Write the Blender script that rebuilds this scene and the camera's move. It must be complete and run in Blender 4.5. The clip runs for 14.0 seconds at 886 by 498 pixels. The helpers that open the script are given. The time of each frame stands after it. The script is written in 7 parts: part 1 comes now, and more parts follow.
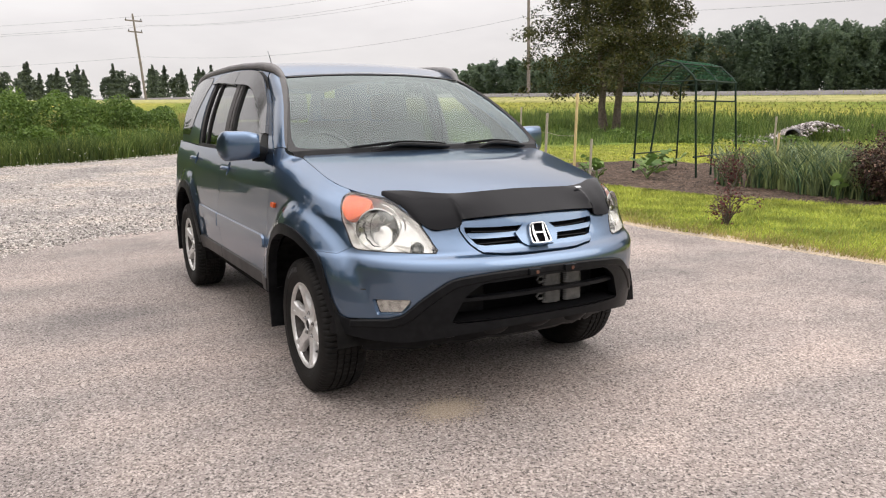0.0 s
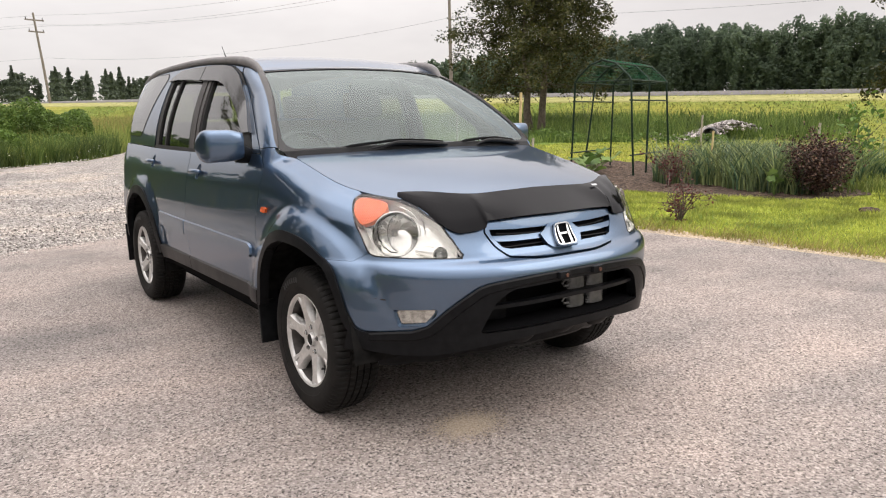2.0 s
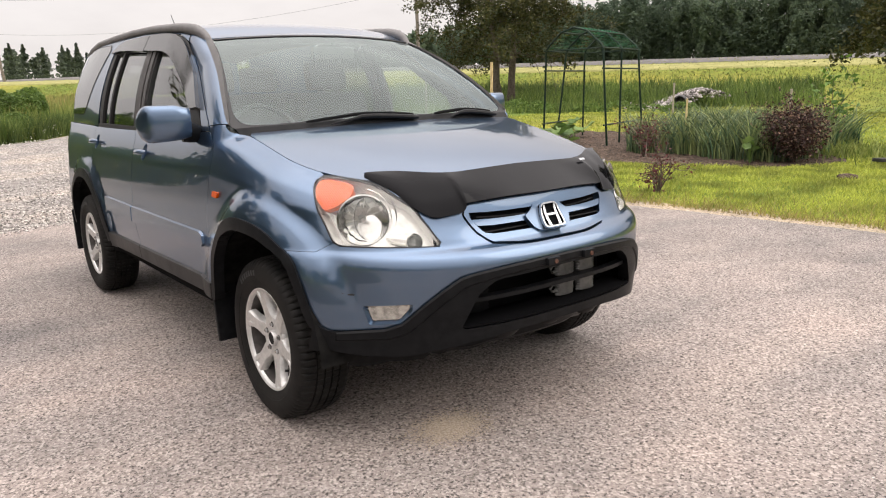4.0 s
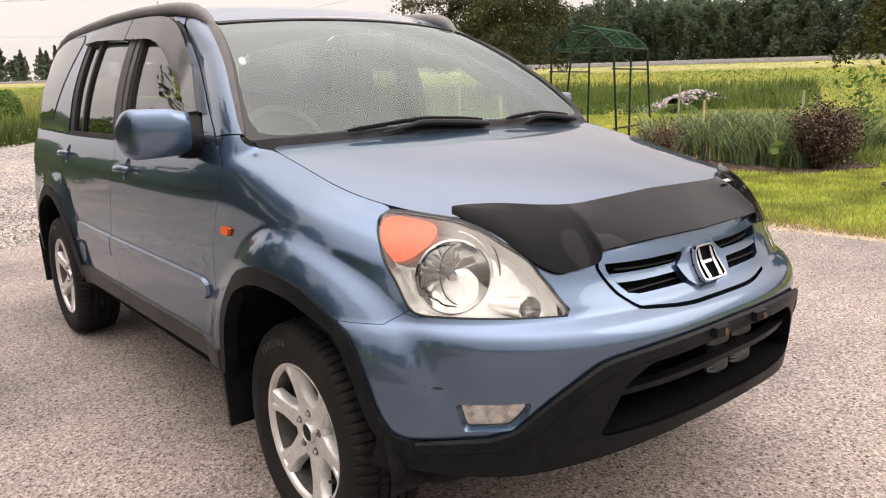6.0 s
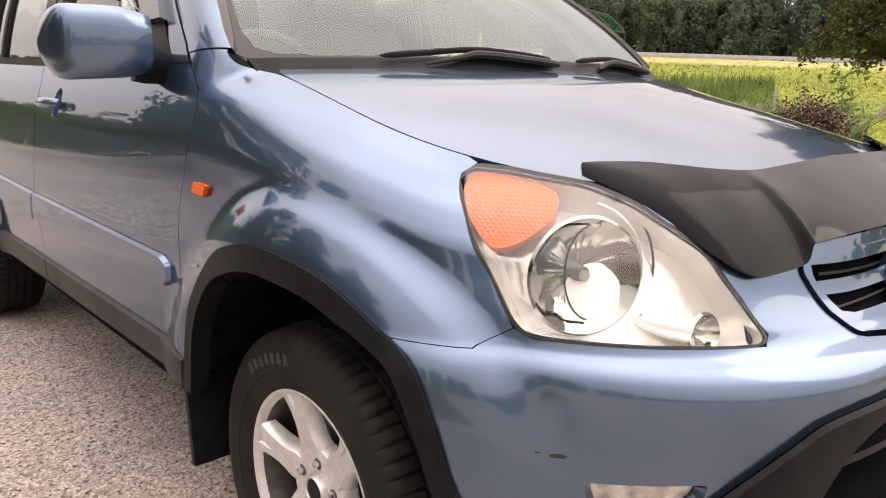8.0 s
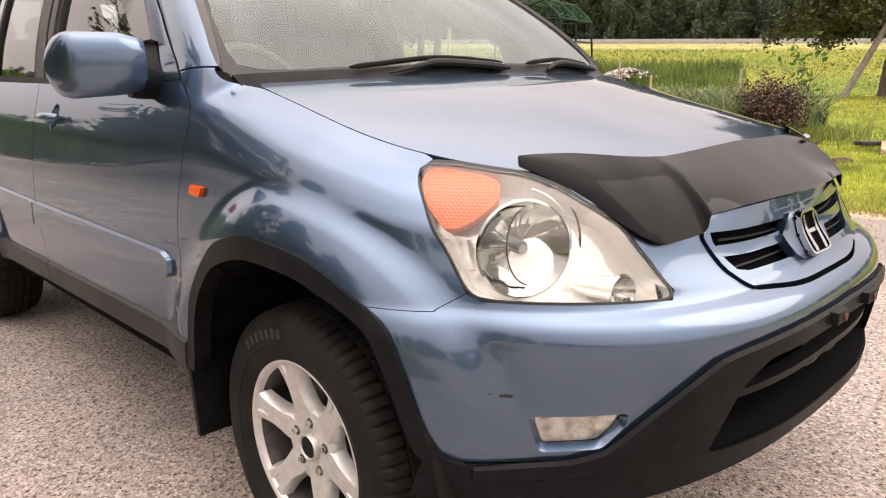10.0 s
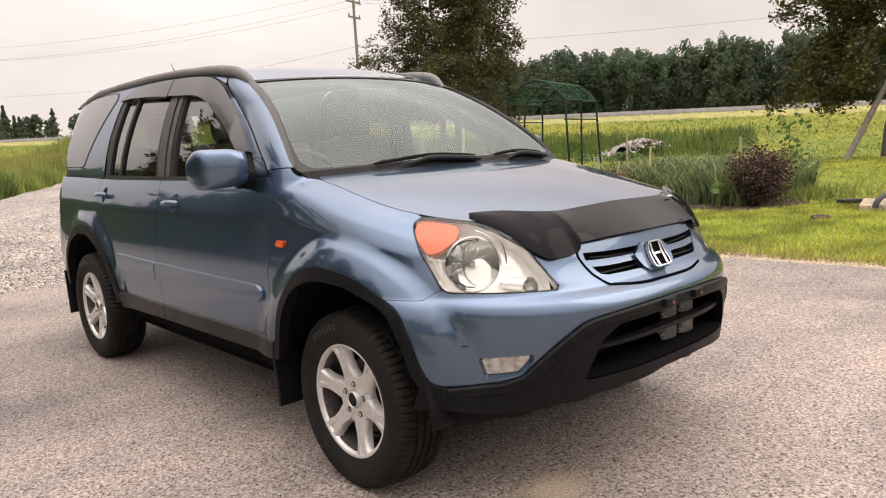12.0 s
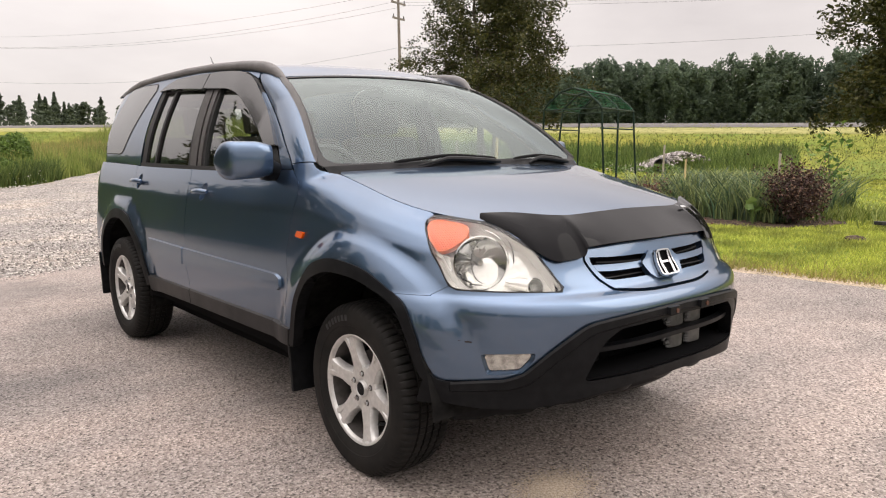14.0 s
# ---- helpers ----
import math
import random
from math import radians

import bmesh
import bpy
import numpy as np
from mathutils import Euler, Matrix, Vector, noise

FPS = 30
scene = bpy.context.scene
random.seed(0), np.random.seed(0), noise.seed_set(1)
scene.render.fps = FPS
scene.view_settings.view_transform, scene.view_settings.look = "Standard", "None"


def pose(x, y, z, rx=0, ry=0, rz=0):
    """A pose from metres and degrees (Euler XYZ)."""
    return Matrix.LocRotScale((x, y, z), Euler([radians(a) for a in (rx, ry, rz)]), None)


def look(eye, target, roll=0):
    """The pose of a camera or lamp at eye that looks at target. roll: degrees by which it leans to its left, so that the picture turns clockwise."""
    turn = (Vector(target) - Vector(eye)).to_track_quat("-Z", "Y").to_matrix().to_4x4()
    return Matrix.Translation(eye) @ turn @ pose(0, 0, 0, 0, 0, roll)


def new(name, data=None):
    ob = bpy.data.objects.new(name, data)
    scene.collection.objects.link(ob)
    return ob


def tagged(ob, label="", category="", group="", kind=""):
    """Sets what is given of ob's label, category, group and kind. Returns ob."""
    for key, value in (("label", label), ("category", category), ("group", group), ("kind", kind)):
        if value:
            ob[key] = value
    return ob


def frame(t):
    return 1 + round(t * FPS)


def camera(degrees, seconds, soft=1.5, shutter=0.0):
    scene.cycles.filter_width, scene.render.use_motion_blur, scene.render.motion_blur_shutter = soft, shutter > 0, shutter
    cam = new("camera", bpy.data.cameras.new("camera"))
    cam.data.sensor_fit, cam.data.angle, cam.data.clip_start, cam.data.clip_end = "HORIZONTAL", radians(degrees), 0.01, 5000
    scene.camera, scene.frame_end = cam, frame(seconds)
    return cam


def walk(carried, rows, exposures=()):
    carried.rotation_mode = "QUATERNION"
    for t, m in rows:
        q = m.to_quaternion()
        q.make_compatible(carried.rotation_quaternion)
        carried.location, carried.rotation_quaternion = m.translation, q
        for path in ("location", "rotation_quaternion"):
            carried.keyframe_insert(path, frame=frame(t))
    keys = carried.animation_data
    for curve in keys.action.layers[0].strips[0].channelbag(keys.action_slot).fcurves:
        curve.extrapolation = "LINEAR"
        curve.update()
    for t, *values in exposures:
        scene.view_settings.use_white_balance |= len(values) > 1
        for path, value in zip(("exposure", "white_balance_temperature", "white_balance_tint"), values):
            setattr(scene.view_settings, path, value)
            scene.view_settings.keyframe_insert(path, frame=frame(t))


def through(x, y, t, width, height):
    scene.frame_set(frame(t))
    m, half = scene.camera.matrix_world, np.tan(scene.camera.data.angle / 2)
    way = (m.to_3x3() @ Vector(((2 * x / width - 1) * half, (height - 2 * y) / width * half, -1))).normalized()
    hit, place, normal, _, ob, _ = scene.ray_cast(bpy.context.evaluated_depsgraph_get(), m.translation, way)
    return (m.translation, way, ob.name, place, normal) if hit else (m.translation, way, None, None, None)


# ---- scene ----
cam = camera(62.0, 14.0, soft=1.15)
PATH = [
    (0, (-1.918, -3.298, 1.331), (-0.956, -1.583, 0.969), -0.4),
    (0.5, (-1.913, -3.085, 1.321), (-0.896, -1.4, 0.963), -0.7),
    (1, (-1.952, -2.955, 1.31), (-0.888, -1.3, 0.952), -0.8),
    (1.5, (-2.06, -2.896, 1.309), (-0.957, -1.266, 0.951), -0.8),
    (2, (-2.145, -2.889, 1.305), (-1.004, -1.286, 0.946), -0.8),
    (2.5, (-2.175, -2.889, 1.303), (-0.999, -1.314, 0.935), -0.8),
    (5, (-1.833, -2.239, 1.289), (-0.642, -0.697, 0.836), -2.0),
    (5.5, (-1.824, -2.01, 1.291), (-0.622, -0.473, 0.852), -2.0),
    (6, (-1.72, -1.762, 1.282), (-0.492, -0.241, 0.856), -1.8),
    (6.5, (-1.668, -1.548, 1.247), (-0.405, -0.056, 0.824), -1.3),
    (7, (-1.691, -1.317, 1.214), (-0.39, 0.139, 0.784), -0.4),
    (7.5, (-1.641, -1.187, 1.167), (-0.32, 0.246, 0.714), 0.4),
    (8, (-1.511, -1.086, 1.136), (-0.183, 0.332, 0.662), 1.7),
    (8.5, (-1.46, -1.042, 1.125), (-0.144, 0.366, 0.587), 2.1),
    (11, (-1.993, -1.657, 1.204), (-0.6, -0.275, 0.82), -2.6),
    (11.5, (-2.2, -1.888, 1.215), (-0.828, -0.468, 0.898), -3.1),
    (12, (-2.272, -2.106, 1.242), (-0.935, -0.647, 0.95), -2.7),
    (12.5, (-2.244, -2.341, 1.237), (-0.937, -0.855, 0.95), -1.9),
    (13, (-2.235, -2.385, 1.243), (-0.947, -0.882, 0.957), -0.9),
    (13.5, (-2.236, -2.311, 1.238), (-0.96, -0.797, 0.954), -0.3),
    (14, (-2.266, -2.214, 1.232), (-0.996, -0.695, 0.951), -0.2),
]
walk(cam, [(t, look(eye, target, roll)) for t, eye, target, roll in PATH],
     [(0, -0.12, 6250, 10), (2.5, -0.08, 6350, 10), (5, 0.0, 6500, 12), (6.5, 0.12, 6750, 15), (7, 0.24, 6800, 16), (8, 0.34, 6900, 17), (11, 0.18, 7000, 16), (11.6, 0.02, 6900, 15), (12.4, -0.08, 6650, 13), (14, -0.09, 6500, 12)])

# ---- daylight: a bright, thinly overcast evening sky ----
world = bpy.data.worlds.new("sky")
scene.world = world
world.use_nodes = True
wn, wl = world.node_tree.nodes, world.node_tree.links
wn.clear()
sky = wn.new("ShaderNodeTexSky")
sky.sky_type, sky.sun_disc = "NISHITA", False
sky.sun_elevation, sky.sun_rotation = radians(38), radians(150)
coord = wn.new("ShaderNodeTexCoord")
stretch = wn.new("ShaderNodeMapping")
stretch.inputs["Scale"].default_value = (1.0, 1.0, 3.2)
cloud = wn.new("ShaderNodeTexNoise")
cloud.inputs["Scale"].default_value, cloud.inputs["Detail"].default_value, cloud.inputs["Roughness"].default_value = 1.7, 7, 0.55
tone = wn.new("ShaderNodeValToRGB")
tone.color_ramp.elements[0].position, tone.color_ramp.elements[0].color = 0.30, (6.85, 6.3, 6.1, 1)
tone.color_ramp.elements[1].position, tone.color_ramp.elements[1].color = 0.66, (9.5, 8.85, 8.45, 1)
# an overcast sky is about three times as bright overhead as at the horizon
split = wn.new("ShaderNodeSeparateXYZ")
lift = wn.new("ShaderNodeMapRange")
lift.inputs["From Min"].default_value, lift.inputs["From Max"].default_value = 0.0, 1.0
lift.inputs["To Min"].default_value, lift.inputs["To Max"].default_value = 1.10, 5.2
dome = wn.new("ShaderNodeVectorMath")
dome.operation = "SCALE"
wl.new(coord.outputs["Generated"], split.inputs[0])
climb = wn.new("ShaderNodeMath")
climb.operation = "MULTIPLY"
wl.new(split.outputs["Z"], climb.inputs[0])
wl.new(split.outputs["Z"], climb.inputs[1])
wl.new(climb.outputs["Value"], lift.inputs["Value"])
wl.new(tone.outputs["Color"], dome.inputs[0])
wl.new(lift.outputs["Result"], dome.inputs["Scale"])
veil = wn.new("ShaderNodeMix")
veil.data_type, veil.inputs["Factor"].default_value = "RGBA", 0.93
back = wn.new("ShaderNodeBackground")
back.inputs["Strength"].default_value = 0.1
wout = wn.new("ShaderNodeOutputWorld")
wl.new(coord.outputs["Generated"], stretch.inputs["Vector"])
wl.new(stretch.outputs["Vector"], cloud.inputs["Vector"])
wl.new(cloud.outputs["Fac"], tone.inputs["Fac"])
wl.new(sky.outputs["Color"], veil.inputs[6])
wl.new(dome.outputs["Vector"], veil.inputs[7])
wl.new(veil.outputs[2], back.inputs["Color"])
wl.new(back.outputs["Background"], wout.inputs["Surface"])

sun = new("sun", bpy.data.lights.new("sun", "SUN"))
sun.data.energy, sun.data.angle, sun.data.color = 1.0, radians(45), (1.0, 0.94, 0.85)
sun.matrix_world = look((14, -12, 14), (0, 0, 0))

# ---- materials ----
def mat(name, base, rough=0.5, metal=0.0, coat=0.0, spec=0.5):
    m = bpy.data.materials.new(name)
    m.use_nodes = True
    b = m.node_tree.nodes["Principled BSDF"]
    b.inputs["Base Color"].default_value = (*base, 1)
    b.inputs["Roughness"].default_value, b.inputs["Metallic"].default_value = rough, metal
    b.inputs["Coat Weight"].default_value, b.inputs["Specular IOR Level"].default_value = coat, spec
    b.inputs["Coat Roughness"].default_value = 0.03
    return m


def node(m, kind, **values):
    n = m.node_tree.nodes.new(kind)
    for key, value in values.items():
        n.inputs[key.replace("_", " ")].default_value = value
    return n


def link(m, a, out, b, into):
    m.node_tree.links.new(a.outputs[out], b.inputs[into])


def bsdf(m):
    return m.node_tree.nodes["Principled BSDF"]


def noise_tex(m, scale, detail=4, rough=0.55, space="Object"):
    c = node(m, "ShaderNodeTexCoord")
    n = node(m, "ShaderNodeTexNoise", Scale=scale, Detail=detail, Roughness=rough)
    link(m, c, space, n, "Vector")
    return n


def ramp(m, src, out, stops):
    r = node(m, "ShaderNodeValToRGB")
    el = r.color_ramp.elements
    while len(el) < len(stops):
        el.new(0.5)
    for e, (pos, col) in zip(el, stops):
        e.position, e.color = pos, (*col, 1)
    link(m, src, out, r, "Fac")
    return r


def blend(m, fac, fac_out, a, b, mode="MIX"):
    """A colour mix: a and b are colours or (node, output) pairs."""
    n = m.node_tree.nodes.new("ShaderNodeMix")
    n.data_type, n.blend_type = "RGBA", mode
    if isinstance(fac, float):
        n.inputs[0].default_value = fac
    else:
        m.node_tree.links.new(fac.outputs[fac_out], n.inputs[0])
    for k, v in ((6, a), (7, b)):
        if isinstance(v[0], float) or isinstance(v[0], int):
            n.inputs[k].default_value = (*v, 1)
        else:
            m.node_tree.links.new(v[0].outputs[v[1]], n.inputs[k])
    return n


def bump(m, src, out, strength, dist=0.002):
    n = node(m, "ShaderNodeBump", Strength=strength, Distance=dist)
    link(m, src, out, n, "Height")
    link(m, n, "Normal", bsdf(m), "Normal")
    return n


def two_tone(name, c1, c2, scale, rough=0.6, metal=0.0, bump_scale=None, bump_strength=0.3, dist=0.002, spec=0.5, coat=0.0):
    m = mat(name, c1, rough, metal, coat, spec)
    n = noise_tex(m, scale, 6)
    r = ramp(m, n, "Fac", [(0.35, c1), (0.65, c2)])
    link(m, r, "Color", bsdf(m), "Base Color")
    f = noise_tex(m, scale * 0.23, 3)
    rr = ramp(m, f, "Fac", [(0.3, (rough * 0.85,) * 3), (0.7, (min(rough * 1.15, 1.0),) * 3)])
    link(m, rr, "Color", bsdf(m), "Roughness")
    if bump_scale:
        bump(m, noise_tex(m, bump_scale, 4), "Fac", bump_strength, dist)
    return m


def leafy(name, dark, light, rough=0.55, through=0.25, patch=0.9, vary=(0.72, 1.15)):
    """Foliage: each leaf takes its own tone, and some light passes."""
    m = mat(name, dark, rough, spec=0.3)
    g = node(m, "ShaderNodeNewGeometry")
    r = ramp(m, g, "Random Per Island", [(0.0, dark), (0.6, tuple((a + b) / 2 for a, b in zip(dark, light))), (1.0, light)])
    n = noise_tex(m, patch, 3)
    v = ramp(m, n, "Fac", [(0.35, (vary[0],) * 3), (0.65, (vary[1], vary[1] * 0.975, vary[1] * 0.87))])
    c = blend(m, 1.0, None, (r, "Color"), (v, "Color"), "MULTIPLY")
    m.node_tree.links.new(c.outputs[2], bsdf(m).inputs["Base Color"])
    t = node(m, "ShaderNodeBsdfTranslucent")
    m.node_tree.links.new(c.outputs[2], t.inputs["Color"])
    mix = node(m, "ShaderNodeMixShader", Fac=through)
    m.node_tree.links.new(bsdf(m).outputs[0], mix.inputs[1])
    m.node_tree.links.new(t.outputs[0], mix.inputs[2])
    m.node_tree.links.new(mix.outputs[0], m.node_tree.nodes["Material Output"].inputs["Surface"])
    return m


def clear_glass(name, tint, gloss_ior=1.5, haze=0.0, dust=(0.7, 0.7, 0.68), gloss=(0.85, 0.85, 0.85)):
    """Thin car glass: tinted see-through with a Fresnel-weighted mirror on top."""
    m = bpy.data.materials.new(name)
    m.use_nodes = True
    m.node_tree.nodes.remove(bsdf(m))
    t = node(m, "ShaderNodeBsdfTransparent")
    t.inputs["Color"].default_value = (*tint, 1)
    g = node(m, "ShaderNodeBsdfGlossy", Roughness=0.02)
    g.inputs["Color"].default_value = (*gloss, 1)
    # two-sided Schlick mirror for a pane with two faces
    f0 = 2 * ((gloss_ior - 1) / (gloss_ior + 1)) ** 2
    w = node(m, "ShaderNodeLayerWeight", Blend=0.5)
    pw = node(m, "ShaderNodeMath")
    pw.operation, pw.inputs[1].default_value = "POWER", 4.0
    link(m, w, "Facing", pw, 0)
    f = node(m, "ShaderNodeMath")
    f.operation, f.inputs[1].default_value, f.inputs[2].default_value = "MULTIPLY_ADD", 1 - f0, f0
    m.node_tree.links.new(pw.outputs[0], f.inputs[0])
    mix = node(m, "ShaderNodeMixShader")
    link(m, f, "Value", mix, "Fac")
    m.node_tree.links.new(t.outputs[0], mix.inputs[1])
    m.node_tree.links.new(g.outputs[0], mix.inputs[2])
    last = mix
    if haze:
        d = node(m, "ShaderNodeBsdfDiffuse")
        d.inputs["Color"].default_value = (*dust, 1)
        n = noise_tex(m, 3.0, 5)
        r = ramp(m, n, "Fac", [(0.3, (haze * 0.5,) * 3), (0.75, (haze * 1.6,) * 3)])
        mx = node(m, "ShaderNodeMixShader")
        link(m, r, "Color", mx, "Fac")
        m.node_tree.links.new(mix.outputs[0], mx.inputs[1])
        m.node_tree.links.new(d.outputs[0], mx.inputs[2])
        last = mx
    m.node_tree.links.new(last.outputs[0], m.node_tree.nodes["Material Output"].inputs["Surface"])
    return m


PAINT = mat("blue_metallic_paint", (0.09, 0.14, 0.225), 0.28, 0.92, 1.0)
bsdf(PAINT).inputs["Coat IOR"].default_value = 1.66
bsdf(PAINT).inputs["Specular Tint"].default_value = (0.50, 0.54, 0.60, 1)
_n = noise_tex(PAINT, 900, 2)
_r = ramp(PAINT, _n, "Fac", [(0.3, (0.076, 0.124, 0.204)), (0.7, (0.108, 0.170, 0.264))])
link(PAINT, _r, "Color", bsdf(PAINT), "Base Color")
_d = noise_tex(PAINT, 2.2, 6)
_q = ramp(PAINT, _d, "Fac", [(0.4, (0.008,) * 3), (0.75, (0.035,) * 3)])
link(PAINT, _q, "Color", bsdf(PAINT), "Coat Roughness")
BLACK_PLASTIC = two_tone("black_bumper_plastic", (0.0055, 0.0058, 0.0066), (0.0098, 0.0102, 0.0112), 30, 0.44, 0, 700, 0.25, 0.0006, 0.11)
SILL_PLASTIC = two_tone("scuffed_sill_plastic", (0.012, 0.012, 0.013), (0.021, 0.0205, 0.021), 18, 0.4, 0, 500, 0.2, 0.0006, 0.2)
# Liner taken down to near-black, as shade in the wheel houses.
LINER = two_tone("near_black_liner", (0.004, 0.004, 0.004), (0.014, 0.0135, 0.013), 25, 0.9, spec=0.1)
GREY_PLASTIC = two_tone("grey_roof_plastic", (0.045, 0.042, 0.041), (0.066, 0.062, 0.06), 20, 0.5, 0, 700, 0.2, 0.0005)
RAIL_GREY = two_tone("roof_rail_grey", (0.125, 0.12, 0.119), (0.16, 0.154, 0.152), 20, 0.5, 0, 700, 0.2, 0.0005)
SMOKED = mat("smoked_acrylic", (0.005, 0.005, 0.006), 0.07, 0, 0.0, 0.10)
SMOKED_VISOR = mat("smoked_visor_acrylic", (0.034, 0.034, 0.035), 0.2, 0, 0.3)
# Near-black for dark parts, and for shade put into gaps and recesses.
DARK = mat("black_parts_and_shade", (0.004, 0.004, 0.0045), 0.85, spec=0.04)
RUBBER_SEAL = mat("black_rubber_seal", (0.012, 0.012, 0.013), 0.55)
TYRE = two_tone("tyre_rubber", (0.007, 0.0068, 0.0066), (0.015, 0.0138, 0.0125), 14, 0.72, 0, 260, 0.25, 0.001, 0.18)
ALLOY = two_tone("silver_alloy", (0.52, 0.515, 0.50), (0.62, 0.61, 0.59), 60, 0.35, 0.5)
CHROME = mat("chrome", (0.55, 0.56, 0.57), 0.12, 1.0)
STEEL = two_tone("rusty_disc_and_rim_shade", (0.07, 0.065, 0.06), (0.11, 0.10, 0.095), 40, 0.5, 0.7)
GLASS = clear_glass("windscreen_glass", (0.74, 0.83, 0.80), 1.52, 0.0, gloss=(0.78, 0.87, 0.86))
GLASS_SIDE = clear_glass("side_glass", (0.80, 0.85, 0.82), 1.75)
GLASS_DARK = clear_glass("privacy_glass", (0.28, 0.30, 0.29), 1.85)
LENS = clear_glass("headlamp_lens", (0.97, 0.97, 0.955), 1.38, 0.0)
AMBER = mat("amber_lens", (0.64, 0.088, 0.001), 0.25, 0, 0.1)
_v = node(AMBER, "ShaderNodeTexVoronoi", Scale=190.0, Randomness=0.15)
link(AMBER, node(AMBER, "ShaderNodeTexCoord"), "Object", _v, "Vector")
bump(AMBER, _v, "Distance", 0.6, 0.003)
REFLECTOR = mat("lamp_reflector", (0.33, 0.33, 0.315), 0.06, 1.0)
bump(REFLECTOR, noise_tex(REFLECTOR, 35, 2), "Fac", 0.25, 0.004)
SILVER_HOUSING = mat("lamp_housing", (0.85, 0.84, 0.81), 0.14, 0.45)
bump(SILVER_HOUSING, noise_tex(SILVER_HOUSING, 22, 2), "Fac", 0.35, 0.012)
FOG_SILVER = two_tone("fog_reflector", (0.35, 0.34, 0.32), (0.80, 0.79, 0.75), 45, 0.2, 0.7)
SEAT_CLOTH = two_tone("dark_seat_cloth", (0.06, 0.058, 0.06), (0.09, 0.088, 0.088), 25, 0.9, 0, 500, 0.4, 0.001)
DASH = two_tone("dash_plastic", (0.05, 0.051, 0.051), (0.075, 0.075, 0.074), 18, 0.6, 0, 400, 0.3, 0.0008)
LINING = mat("roof_lining", (0.15, 0.15, 0.147), 0.9)

# ---- building helpers ----
def thing(name, at, label, category, group="", kind="", turn=0.0):
    ob = new(name)
    ob.empty_display_size = 0.1
    ob.matrix_basis = pose(*at, 0, 0, turn)
    return tagged(ob, label, category, group, kind)


def mesh_ob(name, bm, material, smooth=35):
    me = bpy.data.meshes.new(name)
    bmesh.ops.recalc_face_normals(bm, faces=bm.faces) if smooth >= 0 else None
    bm.to_mesh(me)
    bm.free()
    if material:
        me.materials.append(material)
    if smooth > 0:
        me.shade_smooth()
        me.set_sharp_from_angle(angle=radians(smooth))
    return new(name, me)


def part(name, bm, material, parent, label="", smooth=35, at=None):
    ob = mesh_ob(name, bm, material, smooth)
    ob.parent = parent
    if at is not None:
        ob.matrix_basis = at
    if label:
        tagged(ob, label)
    return ob


def share(name, ob, parent, at=None):
    """Another object on the same mesh."""
    o = new(name, ob.data)
    o.parent = parent
    if at is not None:
        o.matrix_basis = at
    for key in ("label",):
        if key in ob:
            o[key] = ob[key]
    return o


def box(bm, c, s, m=None, bevel=0.0):
    r = bmesh.ops.create_cube(bm, size=1)
    vs = r["verts"]
    for v in vs:
        v.co = Vector((v.co.x * s[0], v.co.y * s[1], v.co.z * s[2]))
    if bevel:
        es = list({e for v in vs for e in v.link_edges})
        vs = list({v for f in bmesh.ops.bevel(bm, geom=es, offset=bevel, segments=2, affect="EDGES", profile=0.7)["faces"] for v in f.verts} | {v for v in vs if v.is_valid})
    for v in vs:
        v.co = (m @ v.co if m else v.co) + Vector(c)
    return vs


def tube(bm, pts, r, n=8, caps=True, flat=1.0, up=(0, 0, 1)):
    """A round bar along points; r may be a number or one radius a point."""
    pts = [Vector(p) for p in pts]
    rs = r if isinstance(r, (list, tuple)) else [r] * len(pts)
    rings = []
    for i, p in enumerate(pts):
        d = (pts[min(i + 1, len(pts) - 1)] - pts[max(i - 1, 0)]).normalized()
        a = d.cross(Vector(up))
        a = d.cross(Vector((1, 0, 0))) if a.length < 1e-3 else a
        a.normalize()
        b = d.cross(a)
        rings.append([bm.verts.new(p + rs[i] * (math.cos(t) * a + flat * math.sin(t) * b)) for t in (2 * math.pi * k / n for k in range(n))])
    for q, s in zip(rings, rings[1:]):
        for k in range(n):
            bm.faces.new((q[k], q[(k + 1) % n], s[(k + 1) % n], s[k]))
    if caps:
        bm.faces.new(rings[0][::-1])
        bm.faces.new(rings[-1])
    return rings


def lathe(bm, profile, n=48, axis="x"):
    """Turns a profile of (along, radius) round the x axis."""
    rings = []
    for a, r in profile:
        rings.append([bm.verts.new((a, r * math.cos(t), r * math.sin(t))) for t in (2 * math.pi * k / n for k in range(n))])
    for q, s in zip(rings, rings[1:]):
        for k in range(n):
            bm.faces.new((q[k], q[(k + 1) % n], s[(k + 1) % n], s[k]))
    return rings


def rounded(poly, r, n=4):
    """The polygon with its corners rounded off; r is one radius, or one for each corner."""
    out = []
    for i, p in enumerate(poly):
        rad = r[i] if isinstance(r, (list, tuple)) else r
        a, p, b = Vector(poly[i - 1]), Vector(p), Vector(poly[(i + 1) % len(poly)])
        if rad <= 0:
            out.append(tuple(p))
            continue
        d1, d2 = a - p, b - p
        k1, k2 = min(rad, d1.length * 0.45), min(rad, d2.length * 0.45)
        s, e = p + d1.normalized() * k1, p + d2.normalized() * k2
        for j in range(n + 1):
            t = j / n
            out.append(tuple((1 - t) ** 2 * s + 2 * t * (1 - t) * p + t * t * e))
    return out


